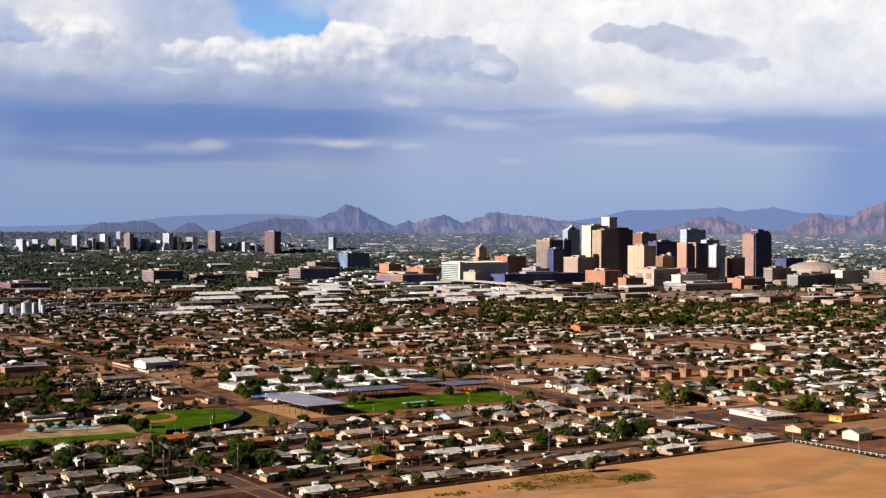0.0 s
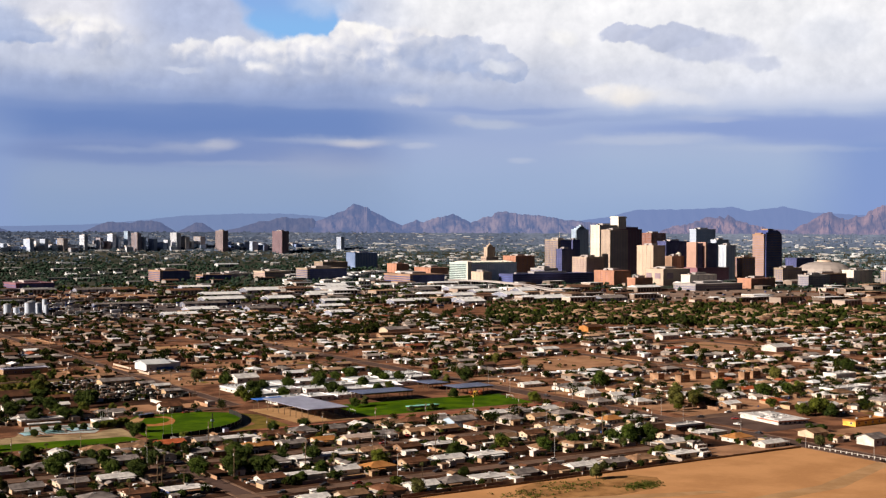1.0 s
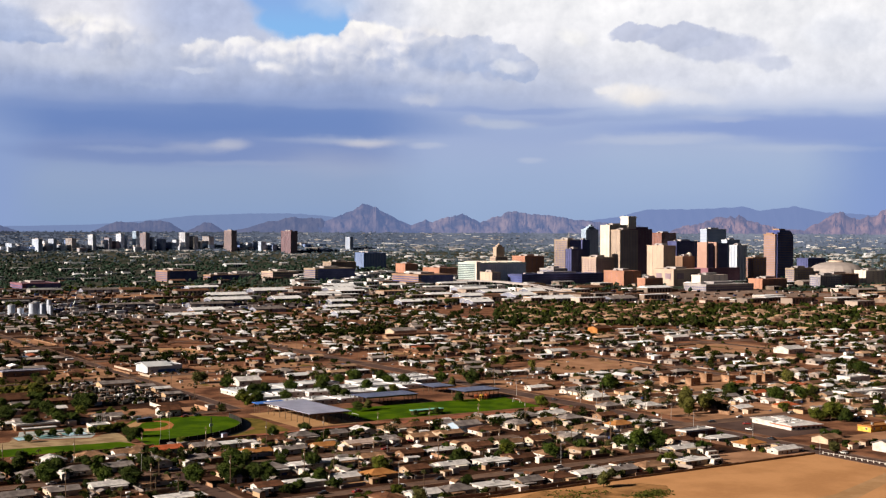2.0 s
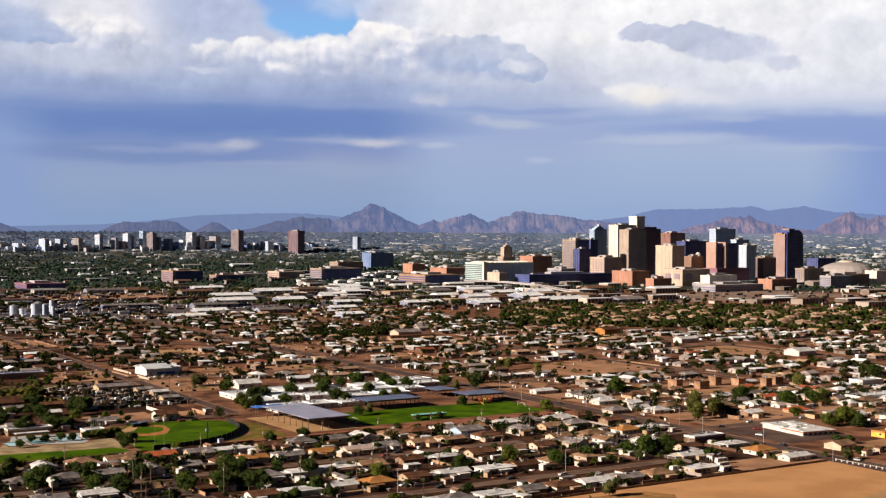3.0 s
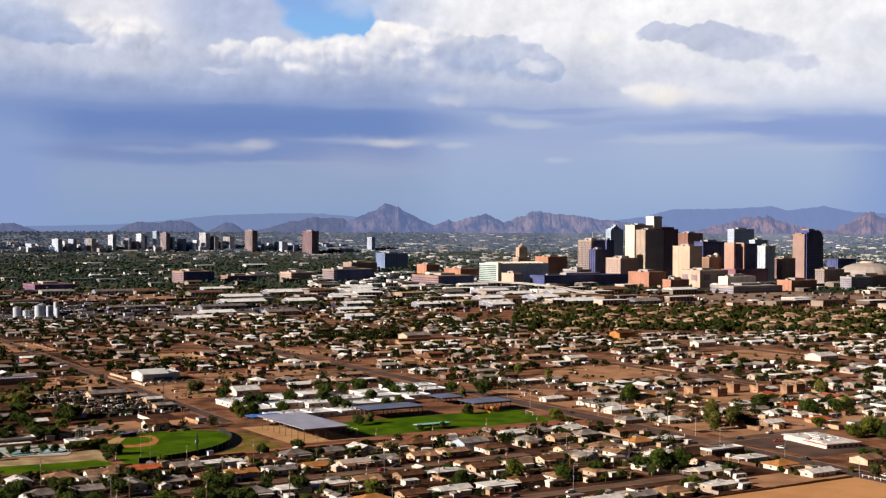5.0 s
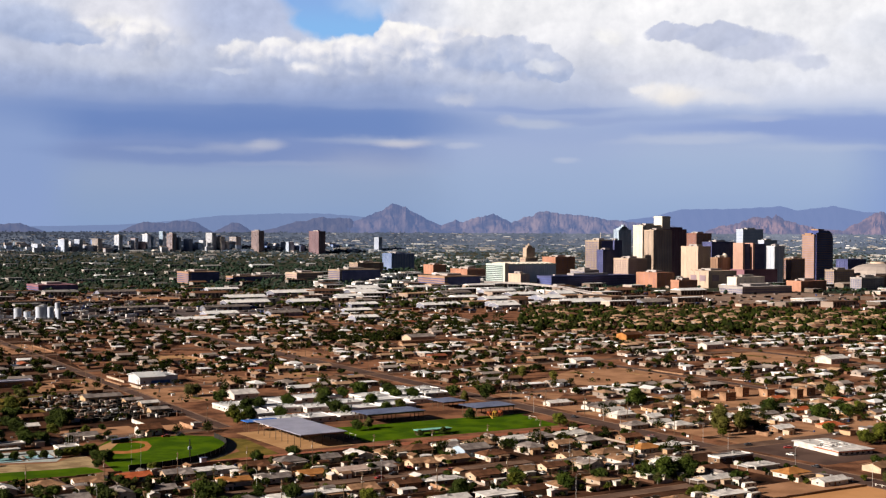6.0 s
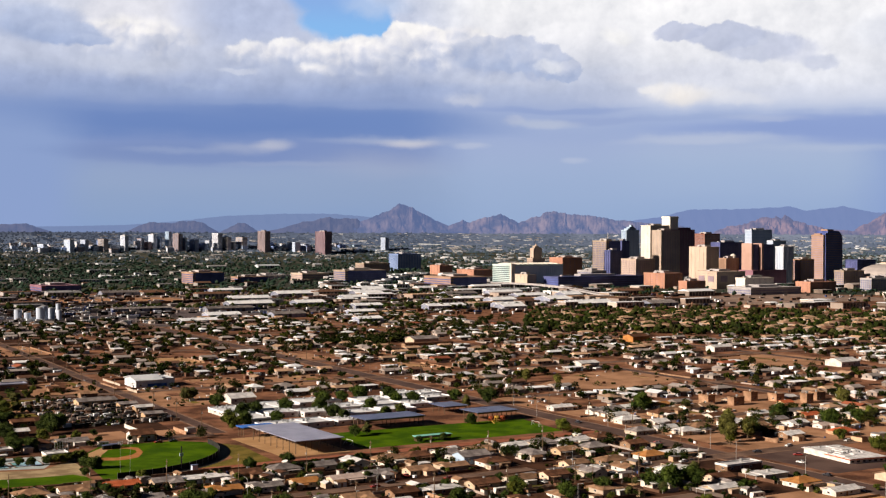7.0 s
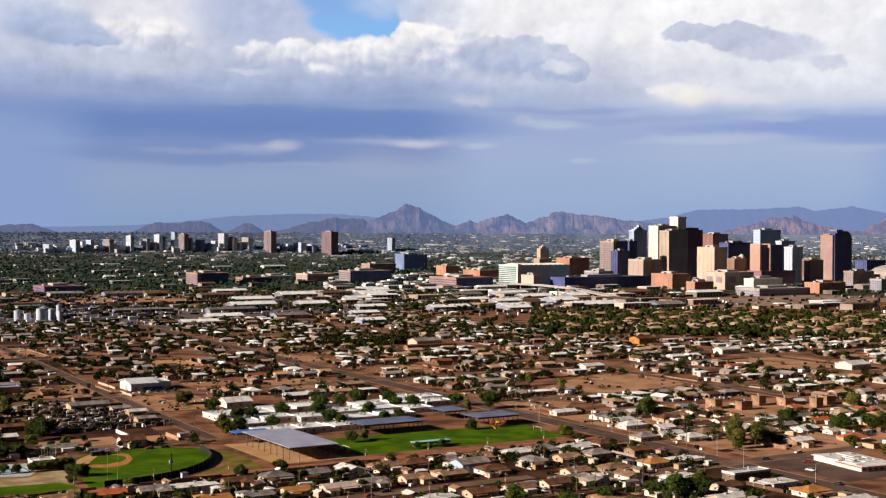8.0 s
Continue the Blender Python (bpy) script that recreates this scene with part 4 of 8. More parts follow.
# ---- tall buildings ----
def tower(name, x, y, le, ln, h, wall, glass, mode, label, s=1.0, category="building", plant=True, z0=0.0):
    """A block with its south-west corner at (x, y): glazed core, storeys of bands or piers proud of it, parapet, roof plant."""
    t = thing(name, x, y, z0, 0, label, category)
    le, ln = max(le, 6 * s), max(ln, 6 * s)
    bm = bmesh.new()
    box(bm, 0, 0, 0, le, ln, h - 0.5 * s)
    part("glazed_core", bm, M[glass], t)
    bm = bmesh.new()
    o, fl = 0.45 * s, 3.9 * s
    storeys = max(1, int(h / fl))
    fl = h / storeys
    frac = {"grid": 0.42, "band": 0.5, "rib": 0.0, "glass": 0.12, "plain": 0.86}[mode]
    if frac:
        for k in range(storeys):
            za = k * fl
            box(bm, -o, -o, za, le + o, ln + o, za + fl * frac)
    part("spandrel_frame", bm, M[wall], t, "", "stuff") if frac else bm.free()
    if mode in ("grid", "rib", "glass", "plain"):
        bm = bmesh.new()
        step, pw = {"grid": (5, 1.6), "rib": (5, 2.6), "glass": (6, 0.3), "plain": (14, 9)}[mode]
        step, pw = step * s, pw * s
        oo = o + 0.25 * s
        for length, along in ((le, 0), (ln, 1)):
            n = max(1, round(length / step))
            for i in range(n + 1):
                c = length * i / n
                a, b = max(-oo, c - pw / 2), min(length + oo, c + pw / 2)
                if i in (0, n):
                    a, b = (-oo, pw * 0.8) if i == 0 else (length - pw * 0.8, length + oo)
                for side in (-oo, (ln if along == 0 else le) - 0.1 * s):
                    if along == 0:
                        box(bm, a, side, 0, b, side + oo + 0.1 * s, h)
                    else:
                        box(bm, side, a, 0, side + oo + 0.1 * s, b, h)
        part("pier_frame", bm, M[wall], t, "", "stuff")
    bm = bmesh.new()
    q = o + 0.35 * s
    box(bm, -q, -q, h - 2.2 * s, le + q, ln + q, h)
    part("parapet", bm, M[wall], t)
    if plant:
        bm = bmesh.new()
        box(bm, le * 0.3, ln * 0.3, h, le * 0.7, ln * 0.75, h + 4 * s)
        box(bm, le * 0.12, ln * 0.5, h, le * 0.24, ln * 0.65, h + 2.4 * s)
        part("roof_plant", bm, M["t_grey"], t)
    return t


DOWNTOWN = [("tower", 1883, 2349, 37, 47, 91, "t_tan", "g_dark", "grid", "tan concrete office tower with gridded windows"),
    ("tower", 1859, 2305, 32, 20, 71, "t_dark", "g_dark", "glass", "black glass office block downtown"),
    ("tower", 2005, 2444, 20, 20, 90, "t_dark", "g_dark", "glass", "black glass office block downtown"),
    ("tower", 2331, 2823, 42, 21, 115, "n_blue", "ng_blue", "rib", "pale blue glass tower with stepped top"),
    ("tower", 2184, 2555, 62, 35, 126, "t_white", "g_brown", "plain", "white stone slab tower"),
    ("tower", 2105, 2425, 55, 33, 114, "t_cream", "n_tan", "rib", "beige office tower with brown window strips"),
    ("tower", 2229, 2550, 91, 40, 116, "t_maroon", "g_brown", "rib", "dark maroon tower beneath a white crown"),
    ("tower", 2484, 2689, 52, 43, 106, "t_red", "g_brown", "grid", "reddish brown office tower with gridded windows"),
    ("tower", 1976, 2137, 34, 52, 80, "t_cream", "g_brown", "plain", "plain cream stone courthouse block"),
    ("tower", 2203, 2336, 73, 30, 87, "t_dark", "g_dark", "glass", "black glass office tower downtown"),
    ("tower", 2570, 2606, 73, 24, 117, "n_grey", "ng_blue", "band", "grey-green glass tower with bands"),
    ("tower", 2572, 2533, 46, 20, 89, "n_grey", "ng_blue", "band", "grey-green glass tower wing"),
    ("tower", 2194, 2133, 29, 23, 80, "n_white", "ng_blue", "rib", "white ribbed concrete office tower"),
    ("tower", 2145, 2039, 39, 20, 55, "t_brown", "g_dark", "grid", "brown concrete block with large openings"),
    ("tower", 2386, 2197, 55, 35, 105, "t_brick", "g_brown", "band", "brown banded tower with dark glass side"),
    ("tower", 1836, 2194, 49, 47, 55, "t_cream", "g_brown", "grid", "cream concrete block with open floors"),
    ("tower", 1875, 1999, 73, 60, 34, "t_cream", "g_brown", "plain", "low cream stone hall with deep square openings")]
DOWNTOWN += [("tower", 1971, 2074, 34, 21, 58, "t_brown", "g_brown", "plain", "low brown office block"),
    ("office", 1798, 2062, 44, 62, 30, "t_orange", "g_dark", "plain", "orange brick building with a flat roof"),
    ("office", 1746, 1941, 44, 23, 20, "t_orange", "g_dark", "plain", "low orange brick building with flat roof"),
    ("office", 1801, 1848, 70, 24, 28, "t_white", "g_blue", "plain", "windowless white box of a building"),
    ("office", 1759, 1791, 122, 58, 13, "t_grey", "g_dark", "grid", "long low grey parking building"),
    ("office", 1924, 1807, 66, 36, 20, "t_orange", "g_dark", "plain", "orange brick building with a flat roof"),
    ("city_hall", 2018, 2811, 37, 24, 43, "t_cream", "g_brown", "grid", "tan stepped stone city hall base"),
    ("city_hall", 2026, 2818, 24, 15, 68, "t_cream", "g_brown", "plain", "tan stepped stone city hall tower"),
    ("office", 1929, 2567, 56, 51, 50, "t_orange", "g_dark", "plain", "red brick office block with flat roof"),
    ("courthouse", 1605, 2308, 130, 67, 43, "t_court", "g_teal", "band", "pale green and blue glass courthouse"),
    ("office", 1583, 2220, 20, 42, 26, "t_cream", "g_dark", "plain", "cream end block of a long dark office"),
    ("office", 1626, 2177, 218, 47, 22, "t_dark", "g_blue", "band", "long dark blue glass office building"),
    ("office", 1433, 2264, 82, 100, 22, "t_brick", "g_dark", "band", "brick office with dark window bands"),
    ("office", 1678, 2559, 48, 70, 25, "t_orange", "g_brown", "plain", "orange brick building with a flat roof"),
    ("office", 1823, 2940, 37, 47, 24, "t_orange", "g_brown", "plain", "orange brick building with a flat roof"),
    ("office", 1881, 3254, 72, 51, 47, "n_dark", "ng_blue", "rib", "navy blue glass office block"),
    ("office", 1353, 2551, 96, 52, 28, "t_tan", "g_dark", "band", "beige banded office block")]
DOWNTOWN += [("office", 1065, 2669, 66, 65, 24, "t_brick", "g_dark", "band", "brick banded office block among trees"),
    ("office", 1180, 2709, 67, 37, 12, "t_brick", "g_dark", "band", "low brick office among trees"),
    ("office", 701, 2449, 69, 78, 12, "t_maroon", "g_dark", "band", "low brown office among trees"),
    ("office", 1347, 2744, 65, 58, 16, "t_cream", "g_brown", "band", "low cream office block with dark windows"),
    ("office", 1284, 2828, 69, 60, 10, "t_grey", "g_dark", "band", "low grey office block with dark windows"),
    ("office", 1797, 2290, 37, 48, 29, "t_grey", "g_dark", "grid", "grey concrete parking building downtown"),
    ("office", 2165, 1942, 58, 24, 34, "t_tan", "g_dark", "grid", "tan concrete parking building downtown"),
    ("office", 2086, 1805, 63, 27, 24, "t_grey", "g_dark", "grid", "grey concrete parking building downtown"),
    ("office", 1705, 3123, 75, 47, 26, "t_tan", "g_brown", "grid", "tan stucco apartment block downtown"),
    ("office", 2330, 1760, 80, 60, 30, "t_tan", "g_dark", "grid", "tan concrete parking building downtown"),
    ("office", 2460, 1690, 60, 70, 34, "t_orange", "g_dark", "plain", "orange brick stadium building"),
    ("office", 2165, 1850, 90, 34, 24, "t_brick", "g_dark", "grid", "pinkish concrete parking building downtown"),
    ("office", 2280, 1850, 60, 30, 30, "t_white", "g_blue", "plain", "white service building beside the arena"),
    ("office", 2300, 1600, 90, 40, 16, "t_tan", "g_dark", "band", "low tan warehouse building")]
BUILT = {}
for n, x, y, le, ln, h, wall, glass, mode, label in DOWNTOWN:
    BUILT[label] = tower(n, x, y, le, ln, h, wall, glass, mode, label, plant=not label.endswith(("crown", "top", "courthouse")))


def extras_downtown():
    # white crown on the maroon tower, stepped top on the blue one
    maroon = BUILT["dark maroon tower beneath a white crown"]
    bm = bmesh.new()
    box(bm, 14, 2, 116.02, 40, 32, 148)
    box(bm, 12.5, 0.5, 144, 41.5, 33.5, 146)
    part("crown", bm, M["t_white"], maroon, "white windowless tower crown")
    bm = bmesh.new()
    box(bm, 45, 6, 116.02, 84, 30, 121)
    part("roof_plant", bm, M["t_maroon"], maroon)
    blue = BUILT["pale blue glass tower with stepped top"]
    for k, (x0, x1, z) in enumerate(((6, 36, 119), (12, 30, 123), (18, 24, 128))):
        bm = bmesh.new()
        box(bm, x0, 3, 115.02, x1, 18 - k * 3, z)
        part("stepped_top", bm, M["n_blue"], blue)
    # twin pink slabs with dark glass between, on a broad base
    t = thing("tower", 2006, 2039, 0, 0, "pink stone slabs with dark glass between them", "building")
    bm = bmesh.new()
    box(bm, 1, 2, 0, 64, 24, 86)
    part("glazed_core", bm, M["g_dark"], t)
    for x0, x1 in ((-1, 4), (22, 27)):
        bm = bmesh.new()
        box(bm, x0, -1 if x0 < 0 else -6, 0, x1, 27, 88)
        part("slab", bm, M["t_pink"], t)
    bm = bmesh.new()
    box(bm, -6, -10, 0, 88, 30, 34)
    part("podium", bm, M["t_maroon"], t)
    bm = bmesh.new()
    for k in range(20):
        box(bm, 4, 1.6, 36 + k * 2.5, 22, 2.4, 36.8 + k * 2.5)
        box(bm, 27, 1.6, 36 + k * 2.5, 64.4, 2.4, 36.8 + k * 2.5)
    part("spandrel_frame", bm, M["t_dark"], t, "", "stuff")
    # round-shouldered dark glass wing and stepped crown of the brown tower
    brown = BUILT["brown banded tower with dark glass side"]
    bm = bmesh.new()
    prism_y(bm, [(5, 0), (60, 0), (60, 94), (58, 103), (53, 110), (45, 114), (12, 114), (12, 109), (5, 109)], -2.5, 31)
    part("glass_wing", bm, M["g_blue"], brown, "dark blue glass wing with a rounded shoulder")
    bm = bmesh.new()
    for k in range(27):
        box(bm, 5, -2.9, 3 + k * 4, 59.8, -2.52, 3.9 + k * 4)
    part("mullion_grid", bm, M["t_brick"], brown, "", "stuff")
    bm = bmesh.new()
    box(bm, 20, 6, 114, 40, 26, 117.5)
    box(bm, -0.6, 8, 105.02, 4.9, 27, 108)
    part("stepped_crown", bm, M["t_brick"], brown)
    # deep openings of the low stone hall: dark panels stand for their shade
    hall_block = BUILT["low cream stone hall with deep square openings"]
    for a in ((8, -1.35, 14, 26, -1.0, 26), (44, -1.35, 14, 64, -1.0, 26), (44, -1.35, 3, 64, -1.0, 11)):
        bm = bmesh.new()
        box(bm, a[0], a[1], a[2], a[3], a[4], a[5])
        part("opening", bm, M["g_brown"], hall_block, "dark panel standing for a deep square opening")
    for y0 in (8, 34):
        bm = bmesh.new()
        box(bm, -1.35, y0, 14, -1.0, y0 + 16, 25)
        part("opening", bm, M["g_brown"], hall_block, "dark panel standing for a deep square opening")
    tower("ballpark", 2850, 2500, 70, 40, 38, "t_dark", "g_dark", "glass", "dark blue ballpark building behind the arena", plant=False)
    # arena with a shallow white dome
    a = thing("arena", 2297, 1942, 0, 0, "white domed sports arena with tan wall", "arena")
    bm = bmesh.new()
    tube(bm, 0, 0, 0, 24, 57, 57, 40)
    part("drum_wall", bm, M["t_grey"], a)
    bm = bmesh.new()
    box(bm, 6, -60, 0, 62, -30, 21)
    part("entrance_hall", bm, M["t_blue"], a, "blue glass entrance hall")
    bm = bmesh.new()
    tube(bm, 0, 0, 45.5, 49, 17, 15, 24)
    part("roof_lantern", bm, M["t_cream"], a)
    bm = bmesh.new()
    prev = None
    for r, z in ((58.5, 24), (56, 31), (46, 38.5), (31, 43.5), (17, 45.5)):
        ring = [bm.verts.new((r * math.cos(2 * math.pi * i / 20), r * math.sin(2 * math.pi * i / 20), z)) for i in range(20)]
        if prev:
            for i in range(20):
                bm.faces.new((prev[i], prev[(i + 1) % 20], ring[(i + 1) % 20], ring[i]))
        prev = ring
    bm.faces.new(prev)
    part("dome", bm, M["n_tan"], a)
    # courthouse: white corner piers and a row of arches on its roof
    c = BUILT["pale green and blue glass courthouse"]
    bm = bmesh.new()
    for k in range(10):
        extrude_x(bm, [(0, 43.1), (60, 43.1), (60, 43.8), (45, 45.4), (30, 46.0), (15, 45.4), (0, 43.8)], 8 + k * 12, 14 + k * 12)
    part("vaulted_roof", bm, M["t_white"], c, "", "stuff")
    bm = bmesh.new()
    box(bm, -3, -5, 0, 6, 1, 45)
    part("corner_pier", bm, M["t_white"], BUILT["pale green and blue glass courthouse"], "white corner pier")
    bm = bmesh.new()
    box(bm, 9, -1.1, 5, 129, -0.9, 40)
    part("south_glazing", bm, M["ng_blue"], BUILT["pale green and blue glass courthouse"], "blue glass curtain wall")
    bm = bmesh.new()
    for k in range(25):
        box(bm, 9 + k * 4.9, -1.4, 5, 9.5 + k * 4.9, -1.12, 40)
    part("mullion_grid", bm, M["t_blue"], BUILT["pale green and blue glass courthouse"], "", "stuff")
    # dark glazed south fronts of the banded offices; the navy includes shade and haze
    for label in ("tan concrete office tower with gridded windows", "brown banded tower with dark glass side", "brick office with dark window bands", "beige banded office block", "brick banded office block among trees", "low brown office among trees", "low brick office among trees"):
        b = BUILT[label]
        n, x, y, le, ln, h = next(d[:6] for d in DOWNTOWN if d[9] == label)
        bm = bmesh.new()
        box(bm, 6, -1.2, 1, le + 0.9, -0.85, h - 1.5)
        part("south_glazing", bm, M["g_blue"], b, "dark blue glass curtain wall")
        bm = bmesh.new()
        for k in range(int(h / 4)):
            box(bm, 6, -1.45, 2 + k * 4, le + 0.9, -1.22, 2.7 + k * 4)
        part("mullion_grid", bm, M["t_dark"], b, "", "stuff")
    # mast on the tan tower, stepped cap on the city hall
    bm = bmesh.new()
    rod(bm, (28, 30, 91), (28, 30, 108), 0.8, 0.3, 6)
    part("mast", bm, M["t_white"], BUILT["tan concrete office tower with gridded windows"], "white mast")
    bm = bmesh.new()
    box(bm, 5, 3, 68, 19, 12, 73)
    tube(bm, 12, 7.5, 73, 79, 4.5, 1.0, 10)
    part("stepped_cap", bm, M["t_cream"], BUILT["tan stepped stone city hall tower"])
    # round water tank by the cream block
    bm = bmesh.new()
    tube(bm, 2010, 2095, 0, 62, 6, 6, 20)
    tube(bm, 2010, 2095, 62, 66, 6, 2, 20)
    alone("water_tank", bm, M["t_white"], "tall round white water tank", "tank")
    # flyover: curved deck on piers
    f = thing("flyover", 0, 0, 0, 0, "curved concrete road flyover on piers", "bridge")
    pts = [(1500, 2330, 10), (1540, 2236, 10), (1550, 2150, 10), (1524, 2030, 10), (1484, 1905, 8), (1455, 1805, 5), (1436, 1735, 1.9)]
    fine = []
    for i in range(len(pts) - 1):
        for k in range(6):
            fine.append(Vector(pts[i]).lerp(Vector(pts[i + 1]), k / 6))
    fine.append(Vector(pts[-1]))
    bm = bmesh.new()
    prev = None
    for i, p in enumerate(fine):
        d = (fine[min(i + 1, len(fine) - 1)] - fine[max(i - 1, 0)]).normalized()
        side = Vector((-d.y, d.x, 0)) * 7
        ring = [bm.verts.new(p + q) for q in (side, side + Vector((0, 0, -1.8)), -side + Vector((0, 0, -1.8)), -side, -side + Vector((0, 0, 1)), -side * 0.95 + Vector((0, 0, 1)), -side * 0.95, side * 0.95, side * 0.95 + Vector((0, 0, 1)), side + Vector((0, 0, 1)))]
        if prev:
            for k in range(10):
                bm.faces.new((prev[k], prev[(k + 1) % 10], ring[(k + 1) % 10], ring[k]))
        prev = ring
    bmesh.ops.recalc_face_normals(bm, faces=bm.faces)
    part("deck", bm, M["t_grey"], f)
    for p in fine[::4]:
        bm = bmesh.new()
        tube(bm, p.x, p.y, 0, p.z - 1.7, 1.2, 1.4, 10)
        part("pier", bm, M["t_grey"], f)


extras_downtown()

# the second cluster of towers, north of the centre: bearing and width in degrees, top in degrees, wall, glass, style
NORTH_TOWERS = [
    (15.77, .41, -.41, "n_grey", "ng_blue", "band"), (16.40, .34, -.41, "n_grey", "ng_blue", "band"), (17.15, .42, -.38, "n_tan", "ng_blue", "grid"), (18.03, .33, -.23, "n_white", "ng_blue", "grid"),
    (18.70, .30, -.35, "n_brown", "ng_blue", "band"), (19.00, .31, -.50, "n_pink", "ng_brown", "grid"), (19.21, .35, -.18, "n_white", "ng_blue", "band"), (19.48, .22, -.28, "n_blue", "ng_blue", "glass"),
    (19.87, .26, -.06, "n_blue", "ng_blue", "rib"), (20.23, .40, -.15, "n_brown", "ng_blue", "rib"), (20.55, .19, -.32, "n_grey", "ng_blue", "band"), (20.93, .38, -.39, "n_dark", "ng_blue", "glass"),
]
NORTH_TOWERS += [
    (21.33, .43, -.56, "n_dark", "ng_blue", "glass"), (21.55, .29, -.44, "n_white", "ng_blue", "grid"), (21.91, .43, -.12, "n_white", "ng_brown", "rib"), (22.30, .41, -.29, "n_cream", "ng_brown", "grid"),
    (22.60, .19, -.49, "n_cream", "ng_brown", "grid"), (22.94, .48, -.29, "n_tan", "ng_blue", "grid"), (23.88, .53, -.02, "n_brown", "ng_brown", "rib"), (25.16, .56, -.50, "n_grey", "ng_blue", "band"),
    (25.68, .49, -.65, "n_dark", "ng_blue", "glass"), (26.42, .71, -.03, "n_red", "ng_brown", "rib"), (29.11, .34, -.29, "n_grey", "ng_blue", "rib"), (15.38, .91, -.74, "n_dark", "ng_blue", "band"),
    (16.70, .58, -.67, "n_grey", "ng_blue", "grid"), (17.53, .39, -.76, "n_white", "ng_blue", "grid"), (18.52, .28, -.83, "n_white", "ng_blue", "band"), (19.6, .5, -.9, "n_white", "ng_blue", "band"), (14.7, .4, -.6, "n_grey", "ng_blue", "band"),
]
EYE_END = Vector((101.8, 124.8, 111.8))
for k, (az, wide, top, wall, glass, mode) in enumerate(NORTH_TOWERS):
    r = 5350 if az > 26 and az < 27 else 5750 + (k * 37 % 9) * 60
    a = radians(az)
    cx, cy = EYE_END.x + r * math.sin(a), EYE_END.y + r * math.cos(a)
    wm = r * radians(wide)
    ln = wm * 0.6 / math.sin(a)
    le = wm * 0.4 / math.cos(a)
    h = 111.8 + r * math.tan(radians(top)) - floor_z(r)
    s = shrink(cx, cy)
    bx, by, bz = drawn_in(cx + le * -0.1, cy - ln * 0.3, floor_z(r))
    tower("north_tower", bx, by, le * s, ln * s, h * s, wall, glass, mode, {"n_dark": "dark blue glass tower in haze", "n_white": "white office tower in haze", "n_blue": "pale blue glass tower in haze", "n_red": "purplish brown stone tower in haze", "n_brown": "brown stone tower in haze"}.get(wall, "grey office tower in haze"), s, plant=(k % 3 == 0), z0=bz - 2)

# lower blocks at the feet of those towers
rng = random.Random(8)
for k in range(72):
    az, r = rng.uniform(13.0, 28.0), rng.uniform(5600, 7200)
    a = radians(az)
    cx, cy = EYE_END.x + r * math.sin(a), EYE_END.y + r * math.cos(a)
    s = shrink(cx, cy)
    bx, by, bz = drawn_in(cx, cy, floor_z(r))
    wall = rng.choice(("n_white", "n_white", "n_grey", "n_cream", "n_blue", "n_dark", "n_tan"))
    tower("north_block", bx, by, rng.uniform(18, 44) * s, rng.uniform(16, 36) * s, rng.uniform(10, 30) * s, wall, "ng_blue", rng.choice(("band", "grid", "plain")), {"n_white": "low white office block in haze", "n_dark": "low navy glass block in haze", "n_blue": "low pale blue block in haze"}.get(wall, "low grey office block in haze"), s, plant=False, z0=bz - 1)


# ---- warehouses, tanks ----
def warehouse(x, y, le, ln, h, wall, roof, label):
    le *= 0.74
    ln *= 1.05
    h *= 0.8
    rise = min(4.6, ln * 0.14)
    wall, roof = "shaded_shed_wall", "far_white" if roof == "white" else roof
    w = thing("warehouse", x, y, 0, 0, label, "warehouse")
    bm = bmesh.new()
    extrude_x(bm, [(0, 0), (ln, 0), (ln, h), (ln / 2, h + rise - 0.1), (0, h)], 0, le)
    part("wall", bm, M[wall], w)
    bm = bmesh.new()
    gable(bm, -0.6, le + 0.6, -0.6, ln + 0.6, h + 0.3, rise, 0.3)
    part("roof", bm, M[roof], w)
    door = bmesh.new()
    box(door, 0, -0.12, 0, 4, 0, 4.2)
    dm = to_mesh("loading_door", door, M["pane"])
    for k in range(max(1, int(le / 16))):
        part("loading_door", dm, M["pane"], w).location = (5 + k * 15, 0, 0.1)
    side = bmesh.new()
    box(side, -0.12, 0, 0, 0, 4, 3.6)
    part("side_door", side, M["metal"], w).location = (0, ln * 0.3, 0.1)
    vent = bmesh.new()
    for k in range(max(1, int(le / 12))):
        box(vent, 4 + k * 11, ln * 0.47, h + rise, 6 + k * 11, ln * 0.53, h + rise + 1.3)
    part("ridge_vent", vent, M["metal"], w, "", "stuff")


for x, y, le, ln, h, wall, roof in ((815, 1868, 92, 26, 7, "stucco_white", "white"), (912, 1850, 62, 26, 7, "stucco_white", "white"), (1040, 1952, 60, 20, 8, "stucco_blue", "white"), (1043, 1697, 84, 22, 6, "stucco_white", "white"),
                                    (1132, 1640, 52, 24, 6, "stucco_white", "white"), (1200, 1770, 60, 26, 8, "stucco_white", "white"), (1160, 1700, 84, 16, 6, "stucco_white", "white"), (1268, 1655, 100, 34, 6, "stucco_white", "white"), (1300, 1760, 60, 40, 7, "stucco_white", "white"),
                                    (1372, 1605, 70, 30, 6, "stucco_tan", "grey"), (700, 1660, 60, 22, 6, "stucco_white", "white"), (640, 1590, 60, 18, 5, "stucco", "white"), (827, 1500, 44, 18, 7, "stucco_white", "white"), (780, 1640, 60, 20, 6, "stucco_white", "grey")):
    warehouse(x, y, le, ln, h, wall, roof, "long white metal-roofed warehouse" if roof == "white" and wall != "stucco_blue" else "blue-walled warehouse with pale roof" if wall == "stucco_blue" else "low tan warehouse with a grey roof")
